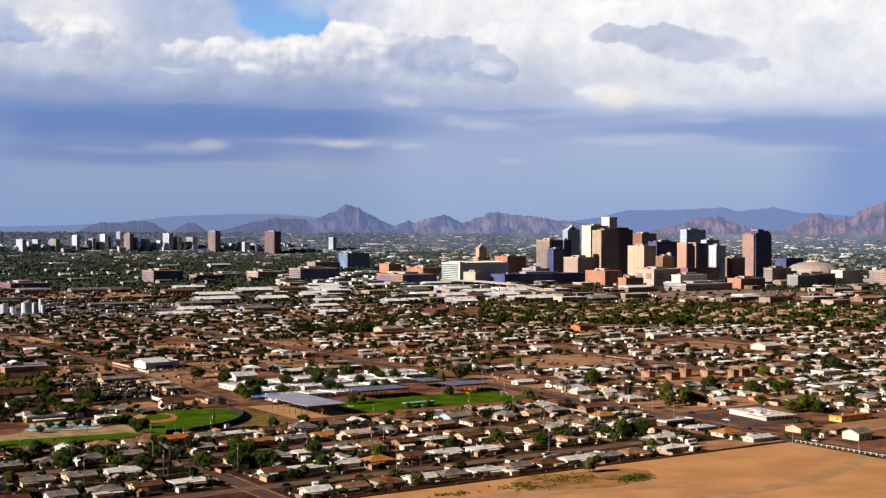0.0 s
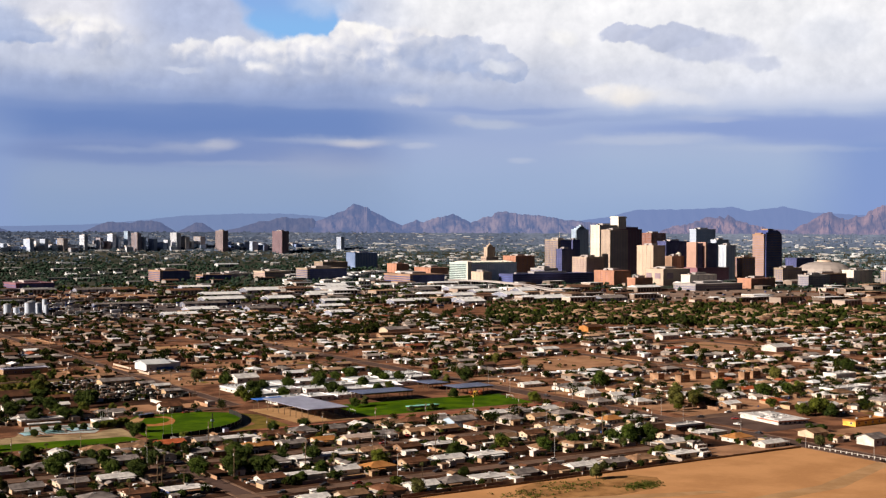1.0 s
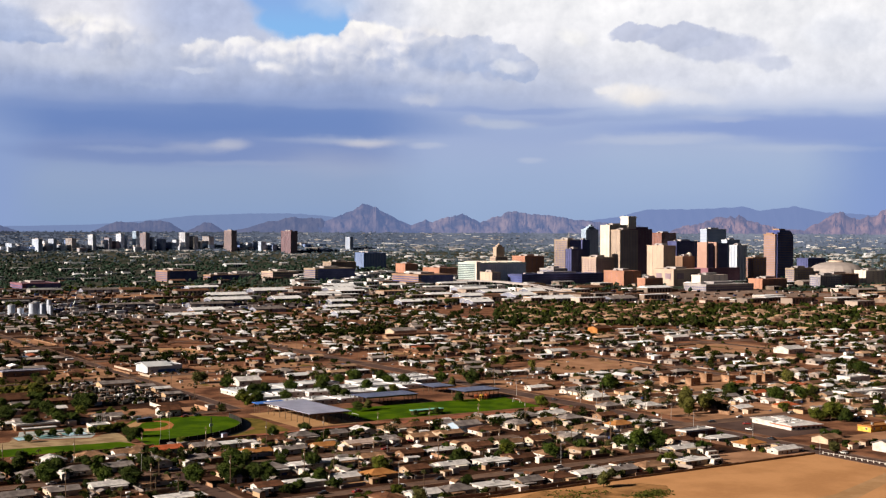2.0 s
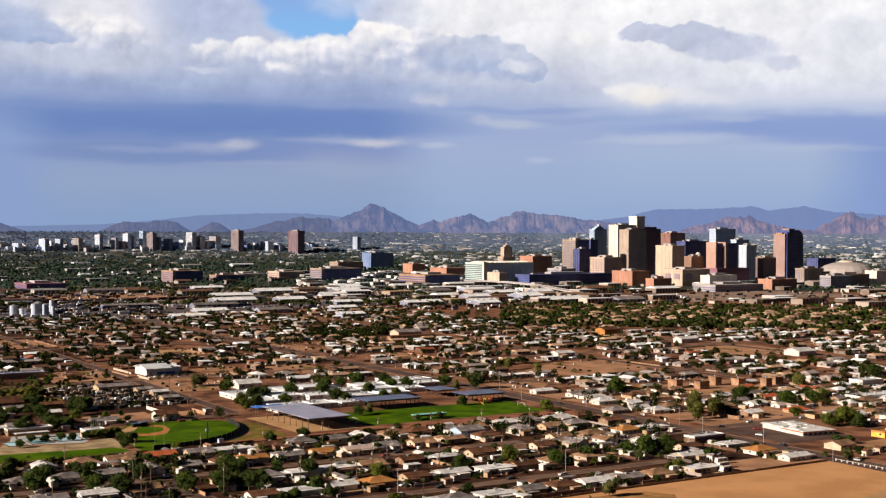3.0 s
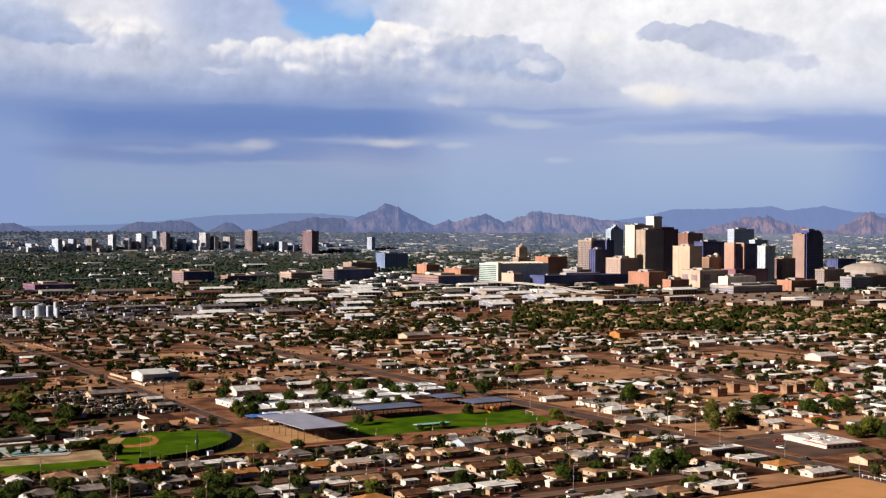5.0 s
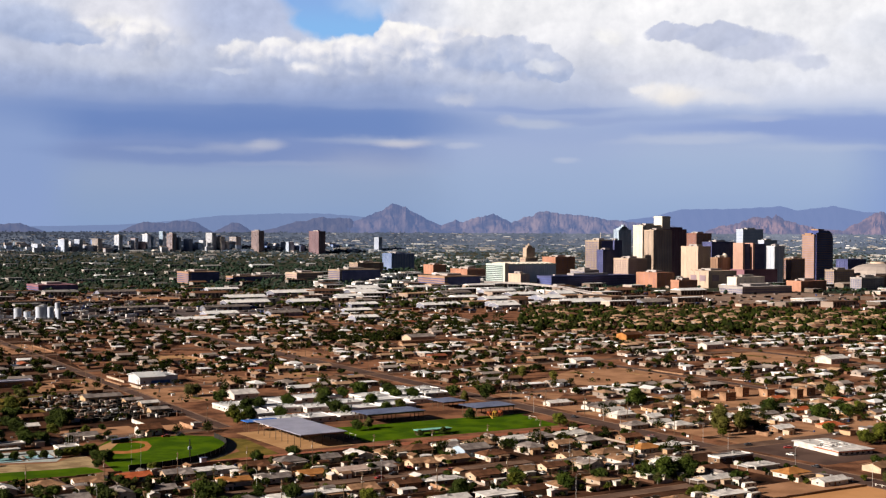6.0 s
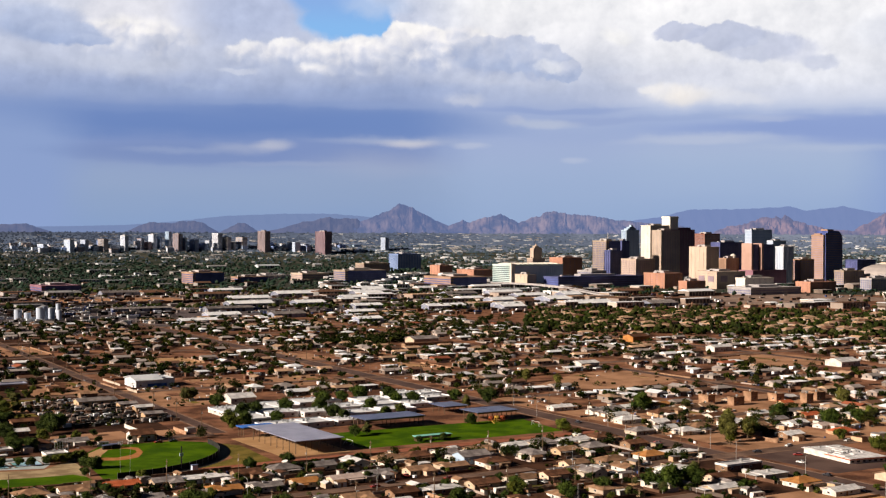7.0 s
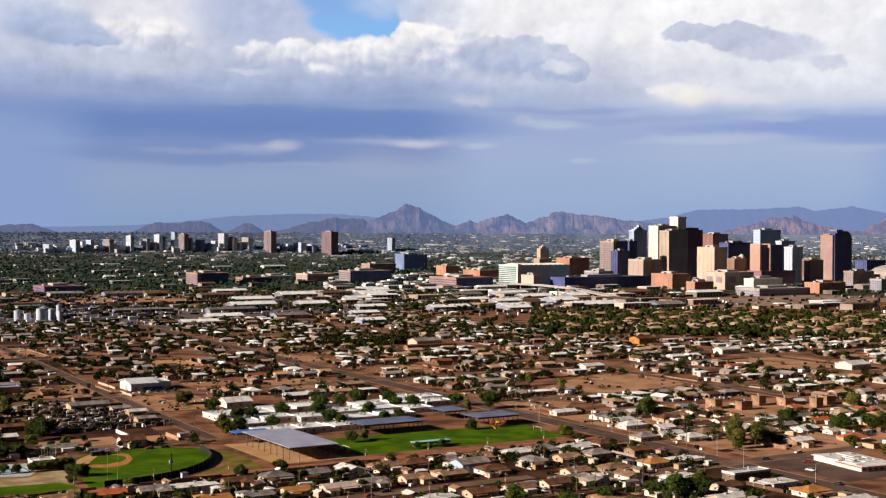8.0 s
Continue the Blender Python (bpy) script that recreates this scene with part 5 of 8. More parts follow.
for x, y, le, ln, h, wall, roof in ((1000, 2110, 110, 30, 7, "stucco_white", "white"), (880, 2020, 90, 26, 6, "stucco_white", "white"), (1120, 2060, 70, 30, 8, "stucco", "white"), (1250, 1980, 80, 26, 7, "stucco_white", "grey"), (1190, 2180, 70, 36, 8, "stucco_white", "white"),
                                    (1350, 2000, 90, 22, 7, "stucco_tan", "white"), (1330, 1890, 80, 26, 6, "stucco_white", "white"), (960, 1760, 60, 20, 6, "stucco_tan", "white"),
                                    (890, 1640, 50, 18, 6, "stucco_white", "white"), (750, 1790, 90, 18, 6, "stucco_tan", "grey"), (1420, 1880, 50, 30, 6, "stucco", "white"), (640, 1850, 110, 14, 5, "stucco_tan", "grey"), (760, 2290, 130, 22, 6, "stucco", "grey"), (960, 2300, 80, 20, 6, "stucco_white", "white")):
    warehouse(x, y, le, ln, h, wall, roof, "industrial shed with a pale metal roof")

for k, (x, y, r, h) in enumerate(((487, 1742, 4.5, 14), (497, 1737, 4.0, 10), (510, 1728, 4.8, 16), (519, 1745, 4.8, 17), (530, 1752, 4.0, 14), (543, 1768, 3.0, 18), (536, 1738, 2.5, 12))):
    t = thing("storage_tank", x, y, 0, 0, "tall white steel storage tank", "tank", "storage tanks by the railway")
    bm = bmesh.new()
    tube(bm, 0, 0, 0, h, r, r, 20)
    part("shell", bm, M["n_grey"], t)
    bm = bmesh.new()
    tube(bm, 0, 0, h, h + r * 0.35, r, r * 0.15, 20)
    part("roof_cone", bm, M["metal"], t)
    bm = bmesh.new()
    box(bm, r, -0.5, 0, r + 0.25, 0.5, h + 0.8)
    part("ladder", bm, M["metal"], t)


# ---- houses ----
def bmesh_box(*a):
    bm = bmesh.new()
    box(bm, *a)
    return bm



KINDS = {}


def house_kind(i, w, d, style):
    """Meshes of one kind of house, centred on its plot, front to the south."""
    hw, hd, wall_h = w / 2, d / 2, 2.75
    k = {"windows": []}
    bm = bmesh.new()
    if style in ("flat", "hip"):
        box(bm, -hw, -hd, 0, hw, hd, wall_h)
    else:
        extrude_x(bm, [(-hd, 0), (hd, 0), (hd, wall_h), (0, wall_h + d * 0.19), (-hd, wall_h)], -hw, hw)
    if style == "ell":
        box(bm, hw - 6.5, -hd - 4.5, 0, hw - 0.3, -hd - 0.01, wall_h)
    k["wall"] = to_mesh("wall", bm, M["stucco"])
    bm = bmesh.new()
    e = 0.8
    if style == "flat":
        box(bm, -hw - e, -hd - e, wall_h, hw + e, hd + e, wall_h + 0.28)
        box(bm, -hw * 0.55, -hd * 0.5, wall_h + 0.28, hw * 0.15, hd * 0.6, wall_h + 0.42)
    elif style == "hip":
        hip(bm, -hw - e, hw + e, -hd - e, hd + e, wall_h + 0.22, d * 0.23)
    else:
        gable(bm, -hw - e, hw + e, -hd - e, hd + e, wall_h + 0.1, d * 0.21)
        if style == "ell":
            hip(bm, hw - 7.1, hw + 0.3, -hd - 5.1, hd * 0.2, wall_h + 0.12, d * 0.13)
    k["roof"] = to_mesh("roof", bm, M["white"])
    k["carport"] = None
    if style in ("flat", "long"):
        bm = bmesh.new()
        box(bm, hw + 0.82, -hd + 0.4, wall_h - 0.25, hw + 4.6, hd - 1.5, wall_h - 0.05)
        for py in (-hd + 0.7, hd - 1.9):
            box(bm, hw + 4.3, py, 0, hw + 4.45, py + 0.15, wall_h - 0.25)
        k["carport"] = to_mesh("carport", bm, M["white"])
    k["porch"] = None
    if style != "ell":
        bm = bmesh.new()
        a, b = (-hw * 0.95, -hw * 0.05) if i % 2 else (-hw * 0.1, hw * 0.9)
        box(bm, a, -hd - 3.6, 2.35, b, -hd - 0.82, 2.5)
        for px in (a + 0.1, (a + b) / 2, b - 0.22):
            box(bm, px, -hd - 3.5, 0, px + 0.12, -hd - 3.38, 2.35)
        k["porch"] = to_mesh("porch_roof", bm, M["white"])
    k["annex"] = None
    if i in (1, 2, 4, 7):
        bm = bmesh.new()
        box(bm, -hw * 0.7, hd + 0.01, 0, hw * 0.05, hd + 3.6, 2.4)
        box(bm, -hw * 0.7 - 0.35, hd + 0.6, 2.4, hw * 0.05 + 0.35, hd + 3.95, 2.58)
        k["annex"] = to_mesh("annex", bm, M["stucco"])
    for sx in (-hw * 0.6, hw * 0.25):
        k["windows"].append((sx, -hd - 0.03, 0))
    k["windows"] += [(-hw - 0.03, 0.3, -90), (hw * 0.3, hd + 0.03, 180), (hw + 0.03 if not k["carport"] else hw + 0.03, -0.5, 90)]
    if style == "ell":
        k["windows"][1] = (hw - 3.4, -hd - 4.53, 0)
    k["door"] = (-hw * 0.1, -hd - 0.03)
    k["top"] = wall_h + (0.42 if style == "flat" else 0.2 + d * 0.06)
    k["size"] = (w, d)
    KINDS[i] = k


for i, (w, d, style) in enumerate(((15, 9.5, "flat"), (14, 9, "gable"), (14, 10.5, "hip"), (13, 8.5, "ell"), (17, 8.5, "long"), (12, 9, "gable"), (18, 10, "flat"), (16, 11, "hip"))):
    house_kind(i, w, d, style)

bm = bmesh.new()
box(bm, -0.75, -0.05, 0.95, 0.75, 0.05, 2.15)
WINDOW = to_mesh("window", bm, M["frame"])
bm = bmesh.new()
box(bm, -0.66, -0.08, 1.04, -0.03, -0.052, 2.06)
box(bm, 0.03, -0.08, 1.04, 0.66, -0.052, 2.06)
PANE = to_mesh("pane", bm, M["pane"])
bm = bmesh.new()
box(bm, -0.5, -0.05, 0.05, 0.5, 0.03, 2.1)
DOOR = to_mesh("door", bm, M["door"])
bm = bmesh.new()
box(bm, -0.55, -0.55, 0.25, 0.55, 0.55, 1.25)
box(bm, -0.62, -0.62, 1.25, 0.62, 0.62, 1.33)
for sx in (-0.45, 0.35):
    for sy in (-0.45, 0.35):
        box(bm, sx, sy, -0.25, sx + 0.1, sy + 0.1, 0.25)
COOLER = to_mesh("roof_cooler", bm, M["metal"])
ROOF_WORDS = {"white": "white coated roof", "grey": "grey shingle roof", "tan": "tan shingle roof", "brown": "brown shingle roof", "orange": "ochre shingle roof", "red": "red-orange roof", "pink": "pale pink roof"}


def house(x, y, kind, roof, wall="stucco", turn=0, scale=1.0):
    k = KINDS[kind]
    words = {"stucco": "cream stucco", "stucco_tan": "tan stucco", "stucco_white": "white stucco", "stucco_blue": "blue stucco", "stucco_yellow": "yellow stucco"}[wall]
    h = thing("house", x, y, 0, turn, "single-storey %s house with a %s" % (words, ROOF_WORDS[roof]), "house", "houses of the neighbourhood", scale=scale * 0.94)
    h.scale.z *= 0.88
    part("wall", k["wall"], M[wall], h)
    part("roof", k["roof"], M[roof], h)
    if k["carport"]:
        part("carport", k["carport"], M[roof], h)
    mixed = random.Random(int(x * 13 + y * 7))
    if k["porch"] and mixed.random() < 0.75:
        part("porch_roof", k["porch"], M[mixed.choice((roof, "white", "grey", "tan"))], h)
    if k["annex"]:
        part("annex", k["annex"], M[mixed.choice(("stucco_white", "stucco", "stucco_tan"))], h)
    for wx, wy, wt in k["windows"]:
        if (wt + turn) % 360 not in (0, 270):
            continue
        f = part("window", WINDOW, M["frame"], h)
        f.location, f.rotation_euler = (wx, wy, 0), (0, 0, radians(wt))
        part("pane", PANE, M["pane"], f)
    part("door", DOOR, M["door"], h).location = (*k["door"], 0)
    part("roof_cooler", COOLER, M["metal"], h).location = (k["size"][0] * 0.12, 0.9, k["top"] + 0.25)
    return h


CODE = {"w": "white", "g": "grey", "t": "tan", "b": "brown", "o": "orange", "r": "red", "p": "pink"}
# rows along the streets nearest the field: street line, plots, roofs
NEAR_ROWS = [
    (501, (262, 279, 297, 314, 331, 349, 368, 385, 403, 421, 439, 465), "wtbwgwgbwgtw"),
    (551, (150, 170, 189, 207, 226, 267, 285, 305, 322, 342, 362, 383, 401, 421, 443, 470), "bggbwbwwobwwbttw"),
    (585, (152, 171, 191, 211, 230, 269, 287, 305, 322, 341, 363, 382, 403, 422, 442, 462, 482), "gggwtbgwwtbwbtbgt"),
    (635, (150, 171, 192, 211, 229, 250, 267, 285, 301, 319, 337, 357, 374, 395, 414, 437), "bggggggbogopgttb"),
    (664, (172, 192, 210, 228, 246, 267, 286, 303, 324, 343, 362, 380, 398, 413, 430, 449), "bbwttrgwbggwtbgt"),
]
EAST_ROWS = [
    (572, (496,), "w"), (546, (502,), "b"), (541, (528,), "w"), (519, (526,), "o"), (498, (527,), "w"), (529, (486,), "w"), (607, (467, 489, 514, 531), "ttow"), (640, (466, 486, 505, 530), "gtgb"), (665, (472, 490, 510, 530), "wgwb"),
]
rng = random.Random(11)
TAKEN = []


def claim(x, y, r):
    TAKEN.append((x, y, r))


def is_free(x, y, r):
    return all(abs(x - a) > r + b or abs(y - c) > r + b for a, c, b in TAKEN)


SETBACK = {585: 4, 635: -4}  # how far the houses stand from the middle of their plots
WALLS = ("stucco", "stucco", "stucco_tan", "stucco_white")
for y, xs, roofs in NEAR_ROWS + EAST_ROWS:
    for x, c in zip(xs, roofs):
        roof = CODE[c]
        flat = roof in ("white", "pink") and rng.random() < 0.6
        kind = rng.choice((0, 6, 4, 5)) if flat else rng.choice((1, 2, 3, 5, 7) if roof != "white" else (1, 3, 5, 4))
        wall = "stucco_blue" if (x, y) == (226, 551) else "stucco_white" if roof == "white" and rng.random() < 0.4 else rng.choice(WALLS)
        turn = rng.choice((0, 0, 180, 0, 90)) if kind in (1, 2, 5) else rng.choice((0, 180))
        house(x, y + SETBACK.get(y, 0) + rng.uniform(-1.2, 1.2), kind, roof, wall, turn, 0.94 if kind in (6, 7, 4) else 1.0)
        claim(x, y, 7)

for x, y, c in ((581, 771, "w"), (589, 745, "g"), (592, 736, "g"), (582, 708, "w"), (619, 720, "b"), (632, 727, "t"), (583, 658, "w"), (561, 671, "g"), (579, 672, "w"), (651, 730, "t"), (592, 692, "w"), (590, 725, "w"), (629, 667, "w"), (624, 620, "w"), (658, 648, "w"), (681, 632, "o"), (712, 617, "w"), (640, 695, "b"), (657, 613, "r"), (621, 638, "b"), (646, 672, "t"), (690, 668, "r"), (668, 688, "w"), (712, 655, "w"), (618, 690, "b")):
    house(x, y, rng.choice((1, 2, 3, 5, 7, 4)), CODE[c], rng.choice(WALLS), rng.choice((0, 180)), 0.95)
    claim(x, y, 7)

# the rest of the neighbourhood, plot by plot; near plots are full houses, far ones go into one mesh
BLOCKED = [(140, 250, 541, 488), (365, 690, 556, 905), (140, 684, 365, 775), (658, 843, 776, 926), (895, 880, 990, 980), (570, 768, 616, 844), (370, 900, 425, 1010), (245, 900, 350, 985), (378, 1005, 432, 1050), (560, 505, 655, 588), (936, 1128, 985, 1160), (1290, 1076, 1380, 1100), (938, 1012, 968, 1032), (920, 850, 970, 890)]
BLOCKED += [(672, 712, 765, 758), (570, 1140, 610, 1215), (490, 968, 532, 1030), (366, 1290, 406, 1390), (334, 1012, 376, 1072), (458, 1152, 496, 1210), (262, 800, 318, 842), (624, 1010, 652, 1080), (436, 990, 474, 1044), (712, 1195, 780, 1245), (405, 888, 445, 925), (575, 620, 612, 646)]
BLOCKED += [(236, 800, 346, 1056)]


def blocked(x, y, pad=7):
    if any(x0 - pad < x < x1 + pad and y0 - pad < y < y1 + pad for x0, y0, x1, y1 in BLOCKED):
        return True
    for rx in (ARTERIAL, 352, 754, 950):
        if abs(x - bent(rx, y)) < pad + 8 and y > 690 or rx == ARTERIAL and abs(x - bent(rx, y)) < pad + 9:
            return True
    return False


def polar(x, y):
    return math.hypot(x + 5, y - 17.6), math.degrees(math.atan2(x + 5, y - 17.6))


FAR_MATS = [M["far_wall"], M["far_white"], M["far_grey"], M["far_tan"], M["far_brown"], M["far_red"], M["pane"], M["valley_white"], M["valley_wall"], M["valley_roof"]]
houses_far = Bag()
yards = []
ROW_LINES = [(y, 0) for y in (501, 551, 585, 635, 664)] + [(y, 0) for y in (575, 620, 655, 682, 722, 750, 792, 815, 857, 890, 925, 958, 1010, 1042, 1075, 1098, 1142, 1175, 1208, 1245, 1295, 1330, 1365, 1395, 1445, 1478, 1510, 1540, 1585, 1620, 1655)]
count = 0
for row, (y, _) in enumerate(ROW_LINES):
    explicit = row < 5
    x = 40 + rng.uniform(0, 10)
    while x < 1500:
        step = rng.uniform(16.5, 22.5)
        x += step
        px = bent(x, y)
        py = y + (rng.uniform(-2.5, 2.5) if y < 830 else rng.uniform(-6, 6))
        r, az = polar(px, py)
        if not 12 < az < 55.5 or r < 395 or r > 1960:
            continue
        if explicit and px < 558 or (not explicit and py < 690 and px < 560):
            continue
        if r > 1575 + 45 * max(0, 38 - az) and az > 33:
            continue
        if blocked(px, py) or not is_free(px, py, 6) or rng.random() < 0.16:
            if rng.random() < 0.5:
                yards.append((px, py, r))
            continue
        claim(px, py, 7)
        yards.append((px, py, r))
        roof = rng.choices(("white", "grey", "tan", "brown", "red", "pink", "orange"), (13, 38, 7, 36, 2, 1, 3) if az < 24.5 else (29, 25, 20, 17, 3, 3, 3))[0]
        if r < 985 and count < 215:
            count += 1
            kind = rng.choice((0, 6, 4, 1)) if roof == "white" and rng.random() < 0.7 else rng.choice((1, 2, 3, 5, 7, 4))
            house(px, py, kind, roof, rng.choice(WALLS), rng.choice((0, 90, 180, 270)) if kind in (1, 2, 5) else rng.choice((0, 180)), rng.uniform(0.88, 1.02))
        else:
            w, d = rng.uniform(9.5, 15.5), rng.uniform(7.5, 10)
            if rng.random() < 0.35:
                w, d = d, w
            mi = {"white": 1, "grey": 2, "tan": 3, "brown": 4, "red": 5, "pink": 1, "orange": 3}[roof]
            houses_far.box(px - w / 2, py - d / 2, 0, px + w / 2, py + d / 2, 2.8, 0)
            e = 0.5
            a = (px - w / 2 - e, px + w / 2 + e, py - d / 2 - e, py + d / 2 + e, 2.78)
            q = rng.random()
            if mi == 1 and q < 0.6:
                houses_far.box(a[0], a[2], 2.78, a[1], a[3], 3.05, mi)
            elif q < 0.8:
                houses_far.gable(*a, min(w, d) * 0.17, mi)
            else:
                houses_far.hip(*a, min(w, d) * 0.19, mi)
            for k in range(3):
                wx = px - w / 2 + (k + 0.5) * w / 3
                houses_far.box(wx - 0.7, py - d / 2 - 0.06, 0.9, wx + 0.7, py - d / 2 - 0.01, 2.1, 6)
            wy = py + rng.uniform(-2, 2)
            houses_far.box(px - w / 2 - 0.06, wy - 0.7, 0.9, px - w / 2 - 0.01, wy + 0.7, 2.1, 6)
            for _ in range(rng.choice((1, 2, 2, 3, 3, 4))):
                sx, sy = px + rng.uniform(-10, 9), py + rng.choice((-1, 1)) * rng.uniform(7.5, 14)
                houses_far.box(sx, sy, 0, sx + rng.uniform(2.5, 6), sy + rng.uniform(2.5, 4), rng.uniform(1.6, 2.8), rng.choice((0, 1, 1, 2, 4, 4, 6)))

# tan hip-roofed flats among trees, and low roofs out to the foot of the hills
rng = random.Random(23)
green = []
for k in range(380):
    az, r = rng.uniform(36.5, 56), rng.uniform(1600, 1950)
    x, y = -5 + r * math.sin(radians(az)), 17.6 + r * math.cos(radians(az))
    w, d = rng.uniform(11, 19), rng.uniform(9, 12)
    if is_free(x, y, 9):
        claim(x, y, 9)
        houses_far.box(x - w / 2, y - d / 2, 0, x + w / 2, y + d / 2, 5.6, 0)
        houses_far.hip(x - w / 2 - 1, x + w / 2 + 1, y - d / 2 - 1, y + d / 2 + 1, 5.5, 2.2, rng.choice((3, 3, 4)))
        for j in range(4):
            wx = x - w / 2 + (j + 0.5) * w / 4
            for z in (0.8, 3.4):
                houses_far.box(wx - 0.9, y - d / 2 - 0.1, z, wx + 0.9, y - d / 2 - 0.01, z + 1.4, 6)
for k in range(3400):
    az, r = rng.uniform(11, 57), rng.uniform(1, 2.55) ** 2 * 2050
    x, y = -5 + r * math.sin(radians(az)), 17.6 + r * math.cos(radians(az))
    if az < 32 and 2550 < r < 5000 and rng.random() < 0.62:
        continue
    if any(a - 15 < x < a + le + 15 and b - 15 < y < b + ln + 15 for _, a, b, le, ln, *_ in DOWNTOWN):
        continue
    if 1480 < x < 1900 and 1560 < y < 1800 or 560 < x < 830 and 1935 < y < 2230:
        continue
    big = rng.random() < (0.5 if r < 3300 else 0.2)
    w, d, h = (rng.uniform(22, 60), rng.uniform(14, 30), rng.uniform(4.5, 9)) if big else (rng.uniform(12, 20), rng.uniform(9, 14), rng.uniform(3, 5))
    mi, wi = rng.choices((1, 2, 3, 4), (36, 26, 24, 14))[0], 0
    if az < 28 and r < 3300:
        if rng.random() < 0.35:
            continue
        mi, wi = rng.choice((9, 2, 4, 4)), 8
    # roofs and walls past 2.9 km take the haze-blue colours
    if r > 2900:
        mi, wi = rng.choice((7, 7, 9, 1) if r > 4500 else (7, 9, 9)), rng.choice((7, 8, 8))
    fz = floor_z(r)
    houses_far.box(x, y, fz, x + w, y + d, fz + h, wi)
    if rng.random() < 0.7:
        houses_far.box(x - 0.4, y - 0.4, fz + h, x + w + 0.4, y + d + 0.4, fz + h + 0.5, mi)
    else:
        houses_far.gable(x - 0.4, x + w + 0.4, y - 0.4, y + d + 0.4, fz + h, d * 0.12, mi)
    if big:
        for j in range(int(w / 7)):
            houses_far.box(x + 2 + j * 7, y - 0.12, fz + 1, x + 6 + j * 7, y - 0.01, fz + h - 1.2, 6)
for k in range(170):
    az, r = rng.uniform(27, 38), rng.uniform(2400, 3400)
    x, y = -5 + r * math.sin(radians(az)), 17.6 + r * math.cos(radians(az))
    w, d, h = rng.uniform(12, 40), rng.uniform(10, 22), rng.uniform(4, 10)
    if any(a - 45 < x < a + le + 10 and b - 25 < y < b + ln + 10 for _, a, b, le, ln, *_ in DOWNTOWN):
        continue
    houses_far.box(x, y, floor_z(r), x + w, y + d, floor_z(r) + h, rng.choice((0, 1, 7, 8, 1)))
    houses_far.box(x - 0.4, y - 0.4, floor_z(r) + h, x + w + 0.4, y + d + 0.4, floor_z(r) + h + 0.6, rng.choice((1, 1, 7, 2)))
    for j in range(int(w / 6)):
        houses_far.box(x + 1.5 + j * 6, y - 0.12, floor_z(r) + 1, x + 5 + j * 6, y - 0.01, floor_z(r) + h - 1.4, 6)
houses_far.done("distant_rooftops", FAR_MATS, "far houses and sheds with white, grey and tan roofs", "houses")


# ---- school ----
def flat_block(name, x0, y0, x1, y1, h, label, wall="stucco_white", units=3, roof="white"):
    b = thing(name, x0, y0, 0, 0, label, "school building", "flat-roofed school buildings")
    w, d = x1 - x0, y1 - y0
    bm = bmesh.new()
    box(bm, 0, 0, 0, w, d, h)
    part("wall", bm, M[wall], b)
    bm = bmesh.new()
    box(bm, 0.35, 0.35, h - 0.3, w - 0.35, d - 0.35, h + 0.05)
    for a in ((-0.15, -0.15, w + 0.15, 0.25), (-0.15, d - 0.25, w + 0.15, d + 0.15), (-0.15, 0.25, 0.25, d - 0.25), (w - 0.25, 0.25, w + 0.15, d - 0.25)):
        box(bm, a[0], a[1], h - 0.4, a[2], a[3], h + 0.55)
    part("roof", bm, M[roof], b)
    for k in range(int(w / 6)):
        f = part("window", WINDOW, M["frame"], b)
        f.location = (3 + k * 6, -0.03, 0.2)
        part("pane", PANE, M["pane"], f)
    for k in range(int(d / 8)):
        f = part("window", WINDOW, M["frame"], b)
        f.location, f.rotation_euler = (-0.03, 3 + k * 8, 0.2), (0, 0, radians(-90))
        part("pane", PANE, M["pane"], f)
    r = random.Random(int(x0 * 7 + y0))
    for k in range(units):
        part("roof_unit", COOLER, M["metal"], b).location = (r.uniform(3, w - 3), r.uniform(3, d - 3), h + 0.3)
    return b


SCHOOL_BLOCKS = [(386, 778, 408, 790, 4.4), (410, 782, 426, 796, 3.6), (388, 812, 402, 836, 3.6), (389, 842, 404, 868, 3.4), (410, 828, 426, 840, 3.6), (430, 822, 446, 836, 3.2), (410, 850, 424, 872, 3.4), (427, 856, 440, 876, 3.2), (447, 804, 470, 816, 3.6), (456, 830, 474, 844, 3.6)]
SCHOOL_BLOCKS += [(479, 832, 500, 845, 3.4), (484, 852, 504, 866, 3.4), (509, 848, 526, 862, 3.6), (529, 846, 546, 858, 3.2), (518, 872, 534, 884, 3.4), (446, 862, 472, 878, 3.6), (432, 782, 446, 793, 3.2), (478, 808, 496, 820, 3.4), (504, 824, 518, 838, 3.2), (538, 868, 551, 880, 3.2)]
for x0, y0, x1, y1, h in SCHOOL_BLOCKS:
    flat_block("school_block", x0 - 1.5, y0 - 2, x1 + 1.5, y1 + 2.5, h * 0.8, "white stucco school block with a white flat roof", units=5, roof="far_white")


